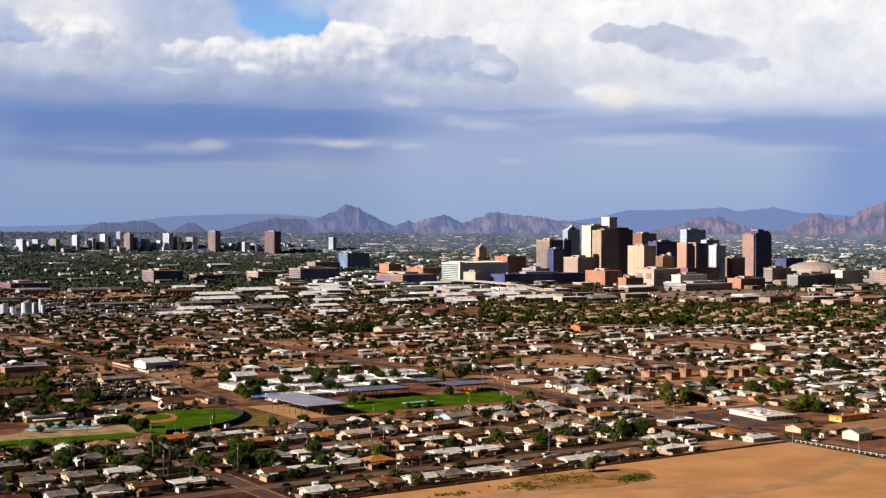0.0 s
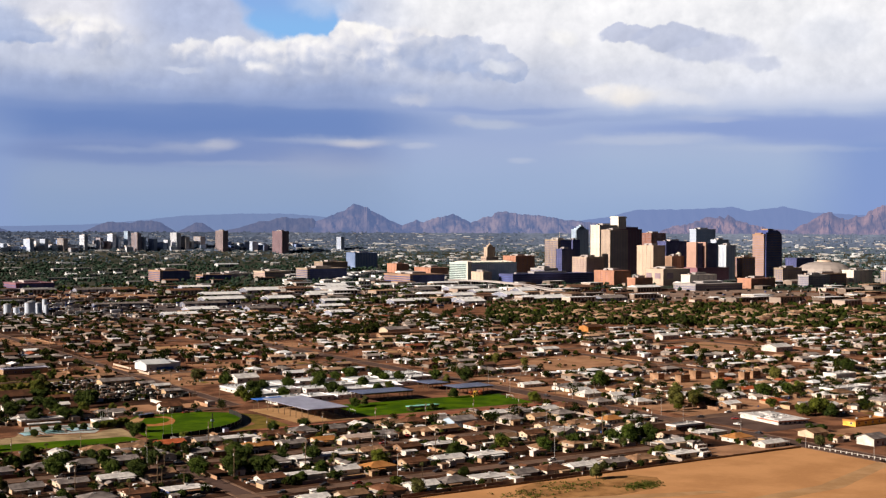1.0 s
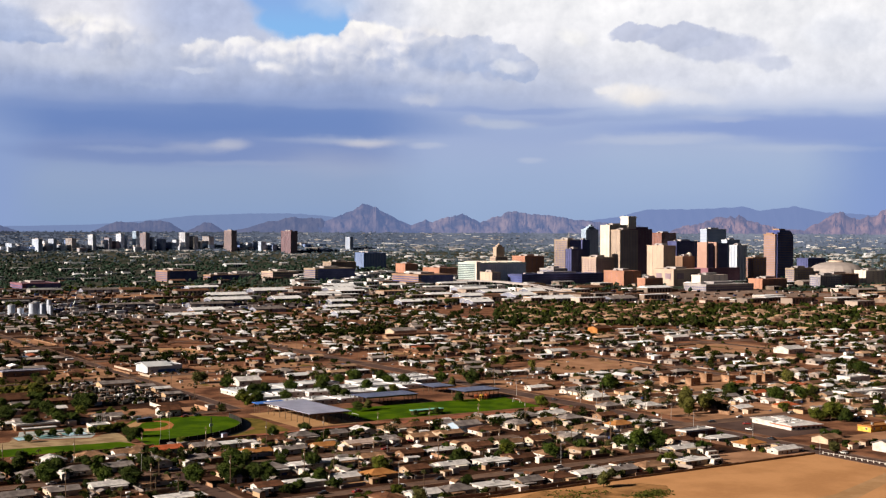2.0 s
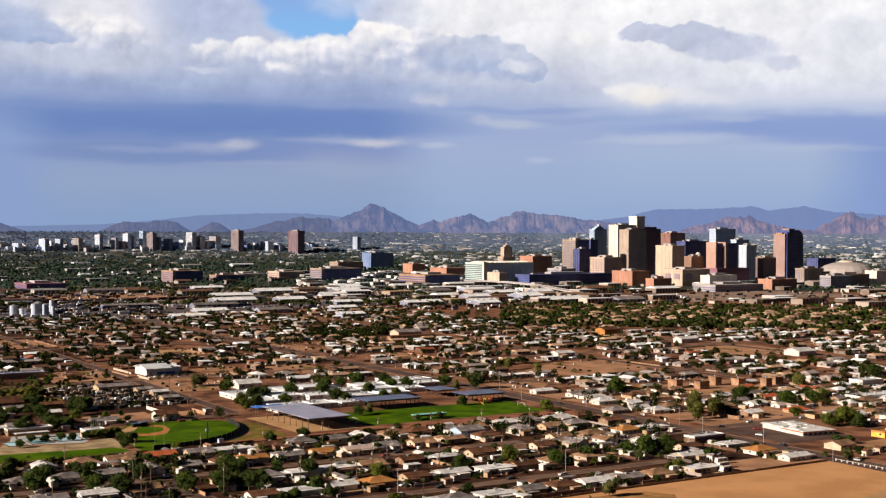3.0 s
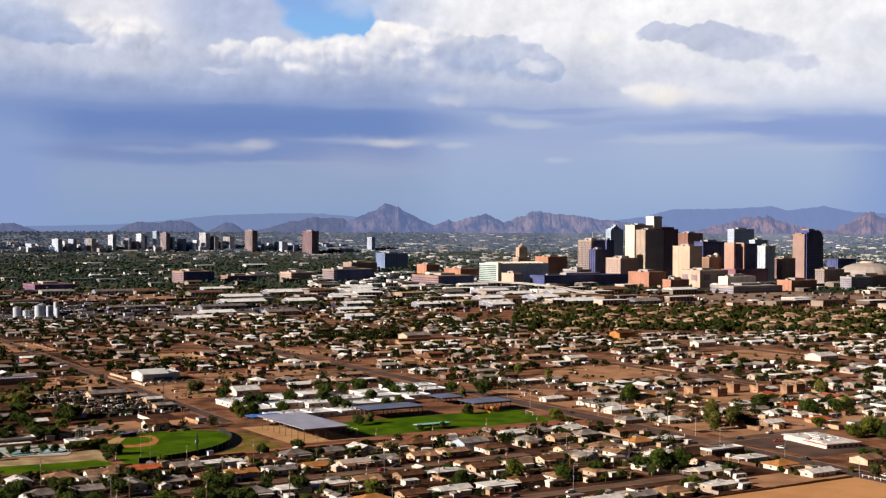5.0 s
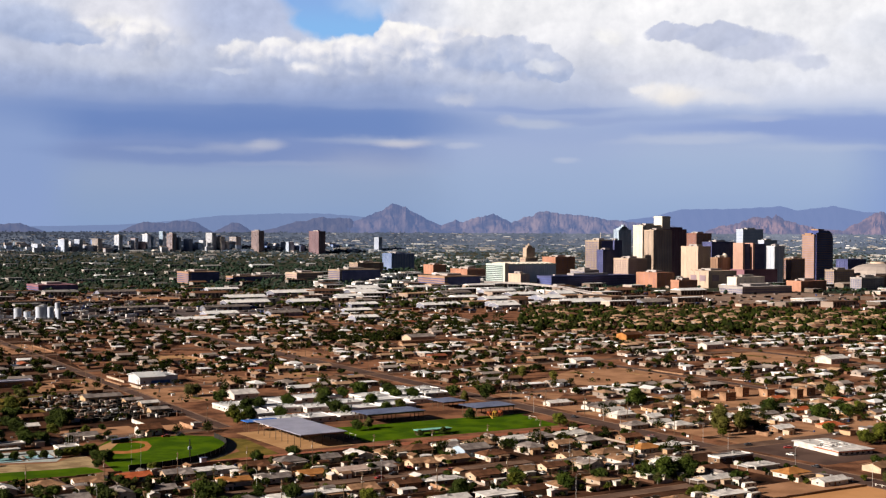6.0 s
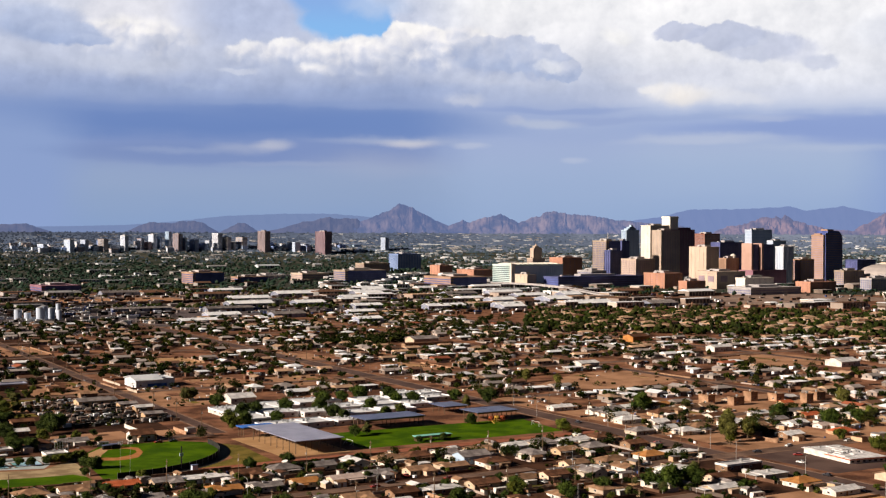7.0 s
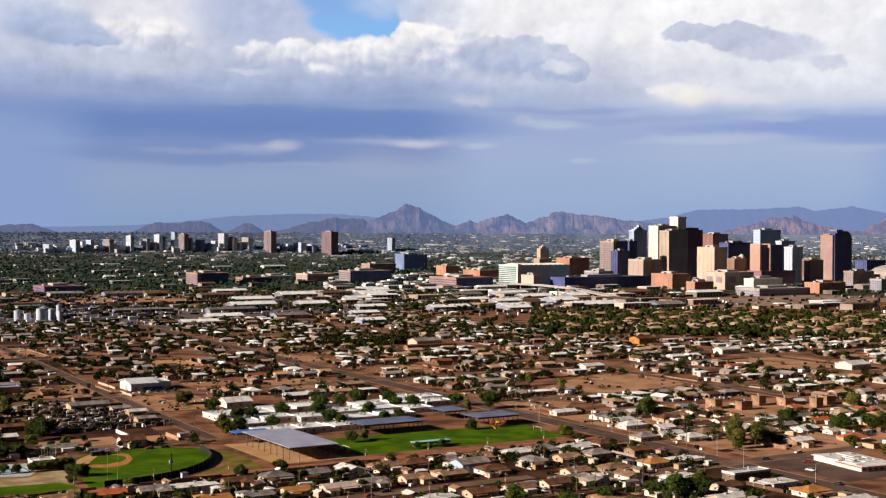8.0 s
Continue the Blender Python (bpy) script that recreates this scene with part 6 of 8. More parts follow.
def shade_roof(x0, y0, x1, y1, z, roof, label, posts=6, rise=0.0):
    s = thing("shade_structure", x0, y0, 0, 0, label, "shade structure", "shade roofs at the school")
    w, d = x1 - x0, y1 - y0
    bm = bmesh.new()
    gable(bm, 0, w, 0, d, z, rise, 0.5) if rise else box(bm, 0, 0, z, w, d, z + 0.35)
    part("roof", bm, M[roof], s)
    bm = bmesh.new()
    for k in range(int(w / 3)):
        box(bm, k * 3 + 0.6, 0.2, z + 0.36, k * 3 + 0.68, d - 0.2, z + 0.40)
    part("seam_rib", bm, M[roof], s, "", "stuff") if not rise else bm.free()
    bm = bmesh.new()
    for k in range(posts):
        box(bm, 0.5, d * (k + 0.3) / posts, z - 0.9, w - 0.5, d * (k + 0.3) / posts + 0.3, z - 0.55 if rise else z - 0.01)
    part("beam_frame", bm, M["timber"], s)
    bm = bmesh.new()
    tube(bm, 0, 0, 0.02, z - 0.9, 0.22, 0.2, 8)
    post = to_mesh("post", bm, M["timber"])
    for k in range(posts):
        for px in (1.0, w / 2, w - 1.0):
            part("post", post, M["timber"], s).location = (px, d * (k + 0.3) / posts + 0.15, 0)


shade_roof(368, 704, 395, 764, 6.5, "solar", "broad grey shade roof on brown posts over a court", 8)
shade_roof(436, 757, 475, 777, 5.6, "navy_roof", "long navy shade roof on brown posts beside the field", 4)
shade_roof(506, 750, 535, 770, 5.6, "navy_roof", "navy shade roof on brown posts over play equipment", 4)
shade_roof(507, 788, 524, 808, 4.6, "navy_roof", "small navy shade roof by the school", 3)
shade_roof(366, 766, 386, 776, 5.4, "canvas", "bright blue canopy by the school", 3)
shade_roof(440, 708, 462, 713, 2.6, "teal", "long pale teal canopy beside the field", 4)


def play_frame():
    p = thing("play_frame", 512, 746, 0, 0, "orange and yellow playground climbing frame", "play equipment")
    for x, c in ((0, "red"), (4, "stucco_yellow"), (8, "red")):
        bm = bmesh.new()
        box(bm, x, 0, 1.2, x + 2, 2, 1.4)
        extrude_x(bm, [(0, 2.8), (2, 2.8), (1, 3.9)], x, x + 2)
        for sx in (0, 1.85):
            for sy in (0, 1.85):
                box(bm, x + sx, sy, 0.02, x + sx + 0.15, sy + 0.15, 2.8)
        part("tower", bm, M[c], p)
    bm = bmesh.new()
    box(bm, 2, 0.8, 1.2, 8, 1.2, 1.35)
    part("walkway", bm, M["stucco_yellow"], p)
    bm = bmesh.new()
    extrude_x(bm, [(-3, 0.05), (0, 1.2), (0, 1.35), (-3, 0.2)], 0.5, 1.2)
    part("slide", bm, M["stucco_yellow"], p)


play_frame()


def goal(x, y, turn):
    g = thing("goal", x, y, 0.05, turn, "white steel football goal", "goal")
    bm = bmesh.new()
    for a, b in (((-3.6, 0, 0), (-3.6, 0, 2.4)), ((3.6, 0, 0), (3.6, 0, 2.4)), ((-3.6, 0, 2.4), (3.6, 0, 2.4)), ((-3.6, 0, 2.4), (-3.6, 1.8, 0)), ((3.6, 0, 2.4), (3.6, 1.8, 0))):
        rod(bm, a, b, 0.09, 0.09)
    part("goal_frame", bm, M["frame"], g)


goal(406, 719, 90)
goal(529, 725, -90)

# pool and its buildings beside the ball field
for px, py, pw, pd in ((214, 737, 10, 13), (226, 738, 12, 13), (240, 739, 14, 13)):
    pool = thing("swimming_pool", px, py, 0, 0, "turquoise pool with a pale rim", "pool", "pools beside the ball field")
    bm = bmesh.new()
    for a in ((0, 0, pw, 0.6), (0, pd - 0.6, pw, pd), (0, 0.6, 0.6, pd - 0.6), (pw - 0.6, 0.6, pw, pd - 0.6)):
        box(bm, a[0], a[1], 0, a[2], a[3], 0.3)
    part("rim", bm, M["walk"], pool)
    bm = bmesh.new()
    box(bm, 0.6, 0.6, 0, pw - 0.6, pd - 0.6, 0.2)
    part("water_surface", bm, M["water"], pool)
flat_block("pool_house", 223, 772, 247, 780, 3.2, "low tan pool house with a pale roof", "stucco_tan", 1)
flat_block("club_house", 256, 744, 267, 753, 3.8, "small white-roofed club house", "stucco", 1)
shade_roof(223, 757.5, 241, 761.5, 2.9, "white", "low white canopy beside the pool house", 3)

# larger single buildings
flat_block("workshop", 390, 1012, 418, 1034, 5.4, "pale blue workshop with a grey-white roof", "pale_blue", 4, "valley_white")
tagged(bpy.data.objects["workshop"], "", "workshop")
bm = bmesh.new()
box(bm, 398, 1011.2, 0.4, 412, 1011.8, 2.6)
alone("blue_awning", bm, M["canvas"], "blue painted front of the white workshop", "awning")


bm = bmesh.new()
gable(bm, 388, 409, 1009, 1036, 5.5, 2.6, 0.4)
extrude_x(bm, [(1010, 0), (1035, 0), (1035, 5.4), (1022.5, 7.7), (1010, 5.4)], 389, 389.9)
alone("workshop_gable", bm, M["valley_white"], "white pitched end roof of the workshop", "roof")


def hall(name, x0, y0, x1, y1, h, wall, roof, rise, label):
    b = thing(name, x0, y0, 0, 0, label, "hall")
    w, d = x1 - x0, y1 - y0
    bm = bmesh.new()
    extrude_x(bm, [(0, 0), (d, 0), (d, h), (d / 2, h + rise - 0.2), (0, h)], 0, w)
    part("wall", bm, M[wall], b)
    bm = bmesh.new()
    gable(bm, -0.7, w + 0.7, -0.7, d + 0.7, h + 0.12, rise, 0.3)
    part("roof", bm, M[roof], b)
    for k in range(int(w / 6)):
        f = part("window", WINDOW, M["frame"], b)
        f.location = (3 + k * 6, -0.03, 0.5)
        part("pane", PANE, M["pane"], f)
    part("door", DOOR, M["door"], b, "tall side door").location = (w * 0.5 + 1.6, -0.03, 0)


hall("hall", 938, 862, 960, 880, 4.2, "stucco_white", "white", 2.6, "large white hall with a gabled roof")
hall("hall", 414, 898, 431, 912, 3.6, "stucco_white", "white", 2.6, "white gabled shed with wide eaves")
hall("hall", 311, 783, 323, 793, 3.6, "stucco_white", "brown", 2.4, "white gabled house with a brown roof")
hall("hall", 326, 932, 350, 944, 3.4, "stucco_tan", "grey", 1.6, "long grey-roofed house beside a junk yard")
for hx, hy, hr in ((345, 862, "grey"), (350, 893, "white"), (346, 912, "grey"), (340, 975, "tan"), (330, 1015, "brown")):
    hall("hall", hx, hy, hx + 11, hy + 8, 2.8, "stucco_tan", hr, 1.2, "small %s-roofed house beside the junk yard" % hr)
for hx, hy, hr, hw in ((228, 790, "grey", "stucco_white"), (250, 792, "tan", "stucco_tan"), (232, 838, "grey", "stucco_white"), (258, 832, "white", "stucco_tan"), (270, 868, "brown", "stucco_tan"), (246, 862, "grey", "stucco")):
    hall("hall", hx, hy, hx + 12, hy + 8, 2.7, hw, hr, 1.3, "low %s-roofed house among dark trees" % hr)
hall("hall", 236, 884, 262, 900, 3.2, "stucco_tan", "brown", 3.2, "broad brown-roofed house behind a white wall")
hall("hall", 425, 638, 440, 649, 3.8, "n_blue", "grey", 2.0, "pale blue house with a grey gabled roof")
hall("hall", 571, 468, 582, 479, 3.8, "stucco_white", "grey", 2.2, "tall white gabled house beside the street")
hall("hall", 566, 503, 577, 514, 2.7, "stucco", "tan", 1.8, "tan-gabled house with a tan roof by the road")
hall("hall", 942, 1016, 964, 1028, 4.2, "stucco_white", "white", 2.0, "white gabled shed among the houses")
hall("hall", 943, 1134, 964, 1150, 5.6, "orange", "brown", 2.4, "ochre-walled timber hall with a brown pitched roof")
hall("hall", 740, 1222, 768, 1240, 5, "stucco", "grey", 2.6, "grey-roofed hall beside dark trees")
hall("hall", 716, 1198, 770, 1206, 3.4, "stucco_tan", "brown", 0.8, "long low shed with a red-brown roof")
hall("hall", 742, 958, 760, 970, 4.4, "stucco_white", "white", 1.8, "white shed beside an earth lot")


def shop():
    b = thing("corner_shop", 586.5, 546, 0, -9, "white flat-roofed corner shop with a red band", "shop")
    b.scale = (0.74, 1.12, 0.62)
    bm = bmesh.new()
    box(bm, 0, 0, 0, 29, 31, 3.9)
    part("wall", bm, M["stucco_white"], b)
    bm = bmesh.new()
    box(bm, -1, -1, 3.9, 30, 32, 4.3)
    box(bm, 0.3, 0.3, 4.3, 28.7, 30.7, 4.4)
    for k in range(5):
        box(bm, 1 + k * 5.6, 4 + (k * 7) % 11, 4.4, 5 + k * 5.6, 12 + (k * 5) % 13, 4.9)
    part("roof", bm, M["white"], b)
    bm = bmesh.new()
    box(bm, -1.05, 14, 4.3, 3.5, 30.5, 5.2)
    box(bm, 16, 18, 4.4, 27, 29, 5.3)
    part("parapet", bm, M["white"], b, "raised white parapet")
    for n, a in (("red_band", (-1.1, -1.1, 30.1, -1.0)), ("red_band", (-1.1, -1.0, -1.0, 16))):
        bm = bmesh.new()
        box(bm, a[0], a[1], 3.2, a[2], a[3], 3.85)
        part(n, bm, M["red"], b, "red painted fascia band")
    for k in range(6):
        bm = bmesh.new()
        box(bm, 1 + k * 4.7, -0.12, 1.0, 3.2 + k * 4.7, -0.01, 2.3)
        part("shop_window", bm, M["pane"], b)
    r = random.Random(4)
    for k in range(9):
        part("roof_unit", COOLER, M["metal"], b).location = (r.uniform(3, 26), r.uniform(8, 28), 4.75)


shop()
flat_block("yellow_shop", 619, 518, 646, 527, 3.0, "long yellow stucco shop with a flat roof", "stucco_yellow", 2, "orange")
flat_block("long_shed", 519, 559, 541, 567, 3.2, "long low shed with a white roof", "stucco_tan", 1)
for x, y, aw, ad, ah in ((678, 742, 6, 9, 5.6), (689, 730, 9, 6, 5.0), (714, 740, 6, 7, 5.8), (728, 731, 7, 8, 4.6), (738, 714, 6, 6, 5.8), (755, 721, 8, 7, 5.2)):
    b = flat_block("apartment_block", x, y, x + aw, y + ad, ah, "two-storey tan stucco apartment block", "block", 1, "tan")
    part("upper_band", bmesh_box(-0.05, -0.06, 2.6, aw + 0.05, -0.02, 2.9), M["brown"], b)
for x, y, c in ((700, 745, "g"), (722, 718, "r"), (745, 738, "w"), (667, 733, "t"), (770, 712, "b")):
    house(x, y, rng.choice((1, 3, 5)), CODE[c], rng.choice(WALLS), 0, 0.8)
flat_block("white_apartments", 790, 672, 812, 684, 5.6, "two-storey white apartments with grey roof", "stucco_white", 3)
flat_block("long_shop", 726, 622, 766, 634, 3.8, "long white shop with a flat roof", "stucco_white", 3)
flat_block("long_hall", 1296, 1082, 1372, 1094, 5.0, "long low cream hall with a flat roof", "stucco", 2)
flat_block("long_depot", 288, 1042, 322, 1054, 4.0, "long depot with a grey metal roof", "stucco_tan", 3, "solar")


# ---- trees ----
def leaf_cloud(bm, r, centre, size, n, squash=0.8, leaf=0.55):
    """A clump of small leaves scattered through a lobe, thickest near its skin."""
    for _ in range(n):
        v = Vector((r.gauss(0, 1), r.gauss(0, 1), r.gauss(0, 1))).normalized() * size * (0.45 + 0.55 * r.random() ** 0.5) * (0.85 + 0.3 * r.random())
        v.z *= squash
        p = Vector(centre) + v
        d = Vector((r.gauss(0, 1), r.gauss(0, 1), r.gauss(0, 0.7))).normalized()
        q = d.orthogonal().normalized() * leaf * r.uniform(0.6, 1.2)
        d = d * leaf * r.uniform(0.7, 1.4)
        bm.faces.new([bm.verts.new(p + w) for w in (-d, q, d, -q)])


TREES = {}


def tree_kind(key, h, spread, lobes, n, leaf, squash, trunk_h, mat, seed):
    r = random.Random(seed)
    bm = bmesh.new()
    rod(bm, (0, 0, -0.1), (0.1, 0.05, trunk_h), 0.03 * h + 0.06, 0.02 * h + 0.04, 8)
    spots = []
    for k in range(lobes):
        a = 2 * math.pi * (k + r.random() * 0.6) / lobes
        d = spread * r.uniform(0.3, 0.68) if k else 0.0
        z = trunk_h + (h - trunk_h) * (r.uniform(0.12, 0.7) if k else 0.74)
        spots.append((d * math.cos(a), d * math.sin(a), z))
        rod(bm, (0.1, 0.05, trunk_h * 0.9), spots[-1], 0.016 * h + 0.03, 0.02, 5)
    trunk = to_mesh("trunk", bm, M["bark"])
    bm = bmesh.new()
    for s in spots:
        size = min(spread * 0.52, (h - trunk_h) * 0.36) * r.uniform(0.65, 1.2)
        # solid lump hidden in each lobe, added to block light and deepen shade
        core = [bm.verts.new(Vector(s) + Vector((a, b, c * squash)) * size * r.uniform(0.55, 0.95)) for a, b, c in LUMP[0]]
        for f in LUMP[1]:
            bm.faces.new([core[i] for i in f])
        leaf_cloud(bm, r, s, size, n, squash, leaf)
    TREES[key] = (trunk, to_mesh("crown", bm, M[mat]), mat)


for k in range(3):
    tree_kind(("round", k), 7.0, 4.0, 9 + k, 330, 0.22, 0.85, 1.3, "leaf", 100 + k)
    tree_kind(("airy", k), 6.0, 3.8, 9 + k, 240, 0.2, 0.75, 1.2, "leaf_yellow", 200 + k)
    tree_kind(("grey", k), 7.5, 3.6, 10, 240, 0.22, 0.9, 1.4, "leaf_grey", 300 + k)
    tree_kind(("tall", k), 15.0, 4.8, 18, 220, 0.26, 1.1, 2.2, "leaf_olive", 400 + k)
    tree_kind(("bush", k), 2.6, 2.2, 6, 180, 0.17, 0.7, 0.3, "leaf", 500 + k)


def palm_kind():
    bm = bmesh.new()
    rod(bm, (0, 0, -0.1), (0.15, 0, 11), 0.28, 0.18, 8)
    trunk = to_mesh("trunk", bm, M["bark"])
    bm = bmesh.new()
    r = random.Random(9)
    for k in range(34):
        a, up = 2 * math.pi * k / 17 + r.random() * 0.3, r.uniform(-0.7, 0.9)
        d = Vector((math.cos(a), math.sin(a), 0))
        s = Vector((-d.y, d.x, 0)) * 0.28
        p0, p1, p2 = Vector((0.15, 0, 11)), Vector((0.15, 0, 11)) + d * 1.1 + Vector((0, 0, up * 0.9)), Vector((0.15, 0, 11)) + d * 1.9 + Vector((0, 0, up * 0.9 - 0.7))
        v = [bm.verts.new(q) for q in (p0, p1 + s, p2, p1 - s)]
        bm.faces.new(v)
    TREES["palm"] = (trunk, to_mesh("crown", bm, M["leaf_grey"]), "leaf_grey")


palm_kind()
TREE_WORDS = {"round": "dense dark green shade tree", "airy": "airy yellow-green desert tree", "grey": "grey-green tree with loose crown", "tall": "tall grey-green eucalyptus tree", "bush": "low dark green shrub", "palm": "slender palm with a small crown"}


def tree(key, x, y, scale=1.0, turn=0.0):
    trunk, crown, mat = TREES[key]
    w = key if key == "palm" else key[0]
    t = thing("palm_tree" if w == "palm" else "shrub" if w == "bush" else "tree", x, y, 0, turn, TREE_WORDS[w], "palm" if w == "palm" else "shrub" if w == "bush" else "tree", "trees of the neighbourhood", scale=scale)
    part("trunk", trunk, M["bark"], t)
    part("crown", crown, M[mat], t)


for key, x, y, s in ((("tall", 0), 590, 634, 1.0), (("tall", 1), 597, 640, 1.05), (("tall", 2), 600, 628, 0.85), (("round", 0), 607, 633, 1.3), (("tall", 0), 584, 624, 0.8), (("round", 1), 472, 545, 1.5), (("round", 2), 483, 543, 1.35), (("round", 0), 465, 551, 1.0), (("airy", 0), 380, 820, 1.5),
                     (("round", 1), 396, 838, 1.3), (("round", 2), 404, 806, 1.1), (("airy", 1), 528, 697, 1.35), (("grey", 0), 392, 478, 1.0), (("round", 0), 286, 850, 1.3), (("round", 1), 293, 855, 1.1), (("airy", 1), 278, 924, 1.5), (("bush", 0), 302, 1002, 2.6), (("airy", 2), 310, 996, 1.0), (("round", 2), 250, 782, 1.2), (("airy", 2), 262, 934, 1.0),
                     (("grey", 1), 297, 975, 0.9), (("round", 2), 232, 780, 1.1), (("airy", 0), 290, 940, 0.9)):
    tree(key, x, y, s)
    claim(x, y, 3)
PLANTED = [(("round", 0), 440, 806, 1.3), (("round", 1), 448, 838, 1.2), (("grey", 0), 430, 745, 0.9), (("round", 2), 421, 742, 0.9), (("round", 1), 500, 748, 0.9), (("tall", 1), 535, 808, 0.6), (("round", 0), 463, 866, 1.3), (("round", 2), 480, 872, 1.1), (("airy", 1), 486, 806, 1.1), (("round", 0), 402, 892, 1.2), (("grey", 1), 396, 930, 1.2), (("grey", 2), 402, 934, 1.1), (("bush", 0), 402, 898, 1.6), (("round", 1), 455, 706, 0.6), (("round", 2), 441, 707, 0.5), (("palm"), 223, 566, 0.8), (("palm"), 231, 561, 0.8), (("airy", 2), 546, 496, 0.5), (("round", 0), 279, 616.5, 0.85), (("round", 2), 301, 606, 0.7), (("round", 1), 268, 581, 0.8), (("round", 0), 203, 645, 0.7), (("round", 2), 184, 647, 0.75), (("round", 1), 482, 556, 0.95)]
PLANTED += [(("round", 0), 352, 680, 0.9), (("tall", 0), 650, 905, 0.75), (("tall", 2), 660, 880, 0.6), (("round", 1), 384, 806, 1.2), (("round", 0), 214, 806, 1.3), (("round", 2), 229, 812, 1.4), (("round", 1), 240, 800, 1.0), (("round", 0), 205, 816, 1.3), (("airy", 1), 272, 812, 1.1), (("airy", 0), 288, 806, 0.9)]
PLANTED += [(("bush", 2), 300, 815, 1.4), (("bush", 0), 280, 800, 1.6), (("round", 2), 256, 826, 1.3), (("round", 0), 282, 832, 1.1), (("round", 0), 557, 817, 1.6), (("round", 1), 624, 744, 1.6), (("tall", 0), 756, 698, 0.75), (("tall", 1), 760, 706, 0.7), (("airy", 1), 458, 506, 1.0), (("round", 2), 671, 635, 1.5), (("round", 0), 676, 640, 1.3), (("round", 1), 672, 674, 1.4), (("round", 2), 852, 713, 1.6), (("round", 0), 858, 718, 1.4), (("airy", 0), 636, 561, 1.9), (("airy", 2), 644, 566, 1.8), (("round", 1), 640, 552, 1.1), (("airy", 1), 628, 564, 1.4)]
PLANTED += [(("round", 2), 583, 520, 0.7), (("bush", 1), 588, 516, 1.8), (("airy", 2), 640, 600, 1.1), (("round", 0), 700, 640, 1.2), (("airy", 0), 722, 650, 1.3), (("grey", 1), 548, 484, 0.8), (("round", 2), 418, 548, 1.1), (("airy", 2), 402, 562, 1.3), (("round", 1), 372, 560, 1.1), (("airy", 1), 330, 562, 1.3), (("round", 0), 440, 552, 1.0), (("round", 0), 407, 845, 1.2), (("round", 2), 428, 846, 1.3), (("round", 1), 476, 826, 1.2), (("round", 0), 505, 846, 1.1), (("round", 2), 516, 842, 1.2), (("airy", 0), 452, 850, 1.3), (("round", 1), 442, 796, 1.0)]
PLANTED += [(("round", 0), 545, 838, 1.2), (("round", 2), 512, 866, 1.3), (("round", 0), 494, 876, 1.4), (("round", 1), 500, 882, 1.2), (("round", 1), 470, 796, 1.0), (("airy", 2), 374, 800, 1.4), (("round", 1), 180, 700, 1.0), (("round", 0), 262, 702, 0.6)]
POOLSIDE = [(("round", 0), 227.3, 744.3, 0.62), (("round", 1), 234.6, 744.1, 0.62), (("round", 2), 218.0, 731.3, 0.62), (("round", 0), 242.7, 743.4, 0.62), (("round", 1), 247.7, 740.3, 0.62), (("round", 2), 254.9, 740.2, 0.62)]
POOLSIDE += [(("airy", 0), 258.8, 740.0, 0.80), (("airy", 1), 261.9, 740.3, 0.80), (("airy", 2), 266.6, 744.1, 0.80), (("airy", 0), 270.7, 746.2, 0.80), (("airy", 1), 273.9, 746.4, 0.80), (("round", 2), 267.6, 721.4, 0.80), (("round", 0), 269.7, 717.9, 0.80), (("round", 1), 272.3, 718.4, 0.80)]
POOLSIDE += [(("round", 0), 258.1, 789.9, 0.85), (("round", 1), 260.1, 786.1, 0.85), (("round", 2), 269.9, 888.8, 0.85), (("round", 0), 268.4, 896.0, 0.85), (("round", 1), 274.4, 892.3, 0.85), (("round", 2), 246.4, 847.2, 0.85), (("round", 0), 241.7, 841.8, 0.85), (("round", 1), 256.6, 813.8, 0.85), (("round", 2), 280.2, 846.2, 0.85), (("round", 0), 283.1, 844.4, 0.85), (("round", 1), 287.7, 865.4, 0.85)]
POOLSIDE += [(("round", 0), 202.5, 636.4, 1.10), (("round", 1), 190.8, 653.1, 0.95), (("round", 2), 276.1, 606.1, 1.30), (("round", 0), 279.6, 603.9, 1.10), (("round", 1), 281.3, 612.7, 0.95), (("round", 2), 260.4, 576.3, 1.30), (("round", 0), 271.6, 572.2, 1.10), (("round", 1), 279.6, 579.0, 0.95), (("round", 2), 221.2, 589.6, 1.30), (("round", 0), 238.7, 616.8, 1.10), (("round", 1), 273.9, 579.5, 0.95), (("round", 2), 192.3, 616.2, 1.30), (("round", 0), 212.7, 600.5, 1.10), (("round", 1), 276.2, 566.4, 0.95), (("round", 2), 245.9, 579.7, 1.30), (("round", 0), 307.0, 586.7, 1.10), (("round", 1), 293.4, 552.7, 0.95)]
SHADY = random.Random(12)
for k in range(20):
    POOLSIDE.append(((SHADY.choice(("round", "round", "airy", "grey")), k % 3), SHADY.uniform(335, 540), SHADY.choice((509, 540, 561, 575, 597, 624, 646, 655, 676)) + SHADY.uniform(-2, 2), SHADY.uniform(0.3, 0.6)))
WEEDY = random.Random(6)
for k in range(20):
    POOLSIDE.append(((WEEDY.choice(("airy", "grey", "bush")), k % 3), WEEDY.uniform(262, 335), WEEDY.uniform(915, 1040), WEEDY.uniform(0.5, 1.0)))
for k in range(7):
    POOLSIDE.append((("round", k % 3), WEEDY.uniform(222, 270), WEEDY.uniform(822, 905), WEEDY.uniform(0.6, 0.9)))
for key, x, y, s in PLANTED + POOLSIDE:
    tree(key, x, y, s)

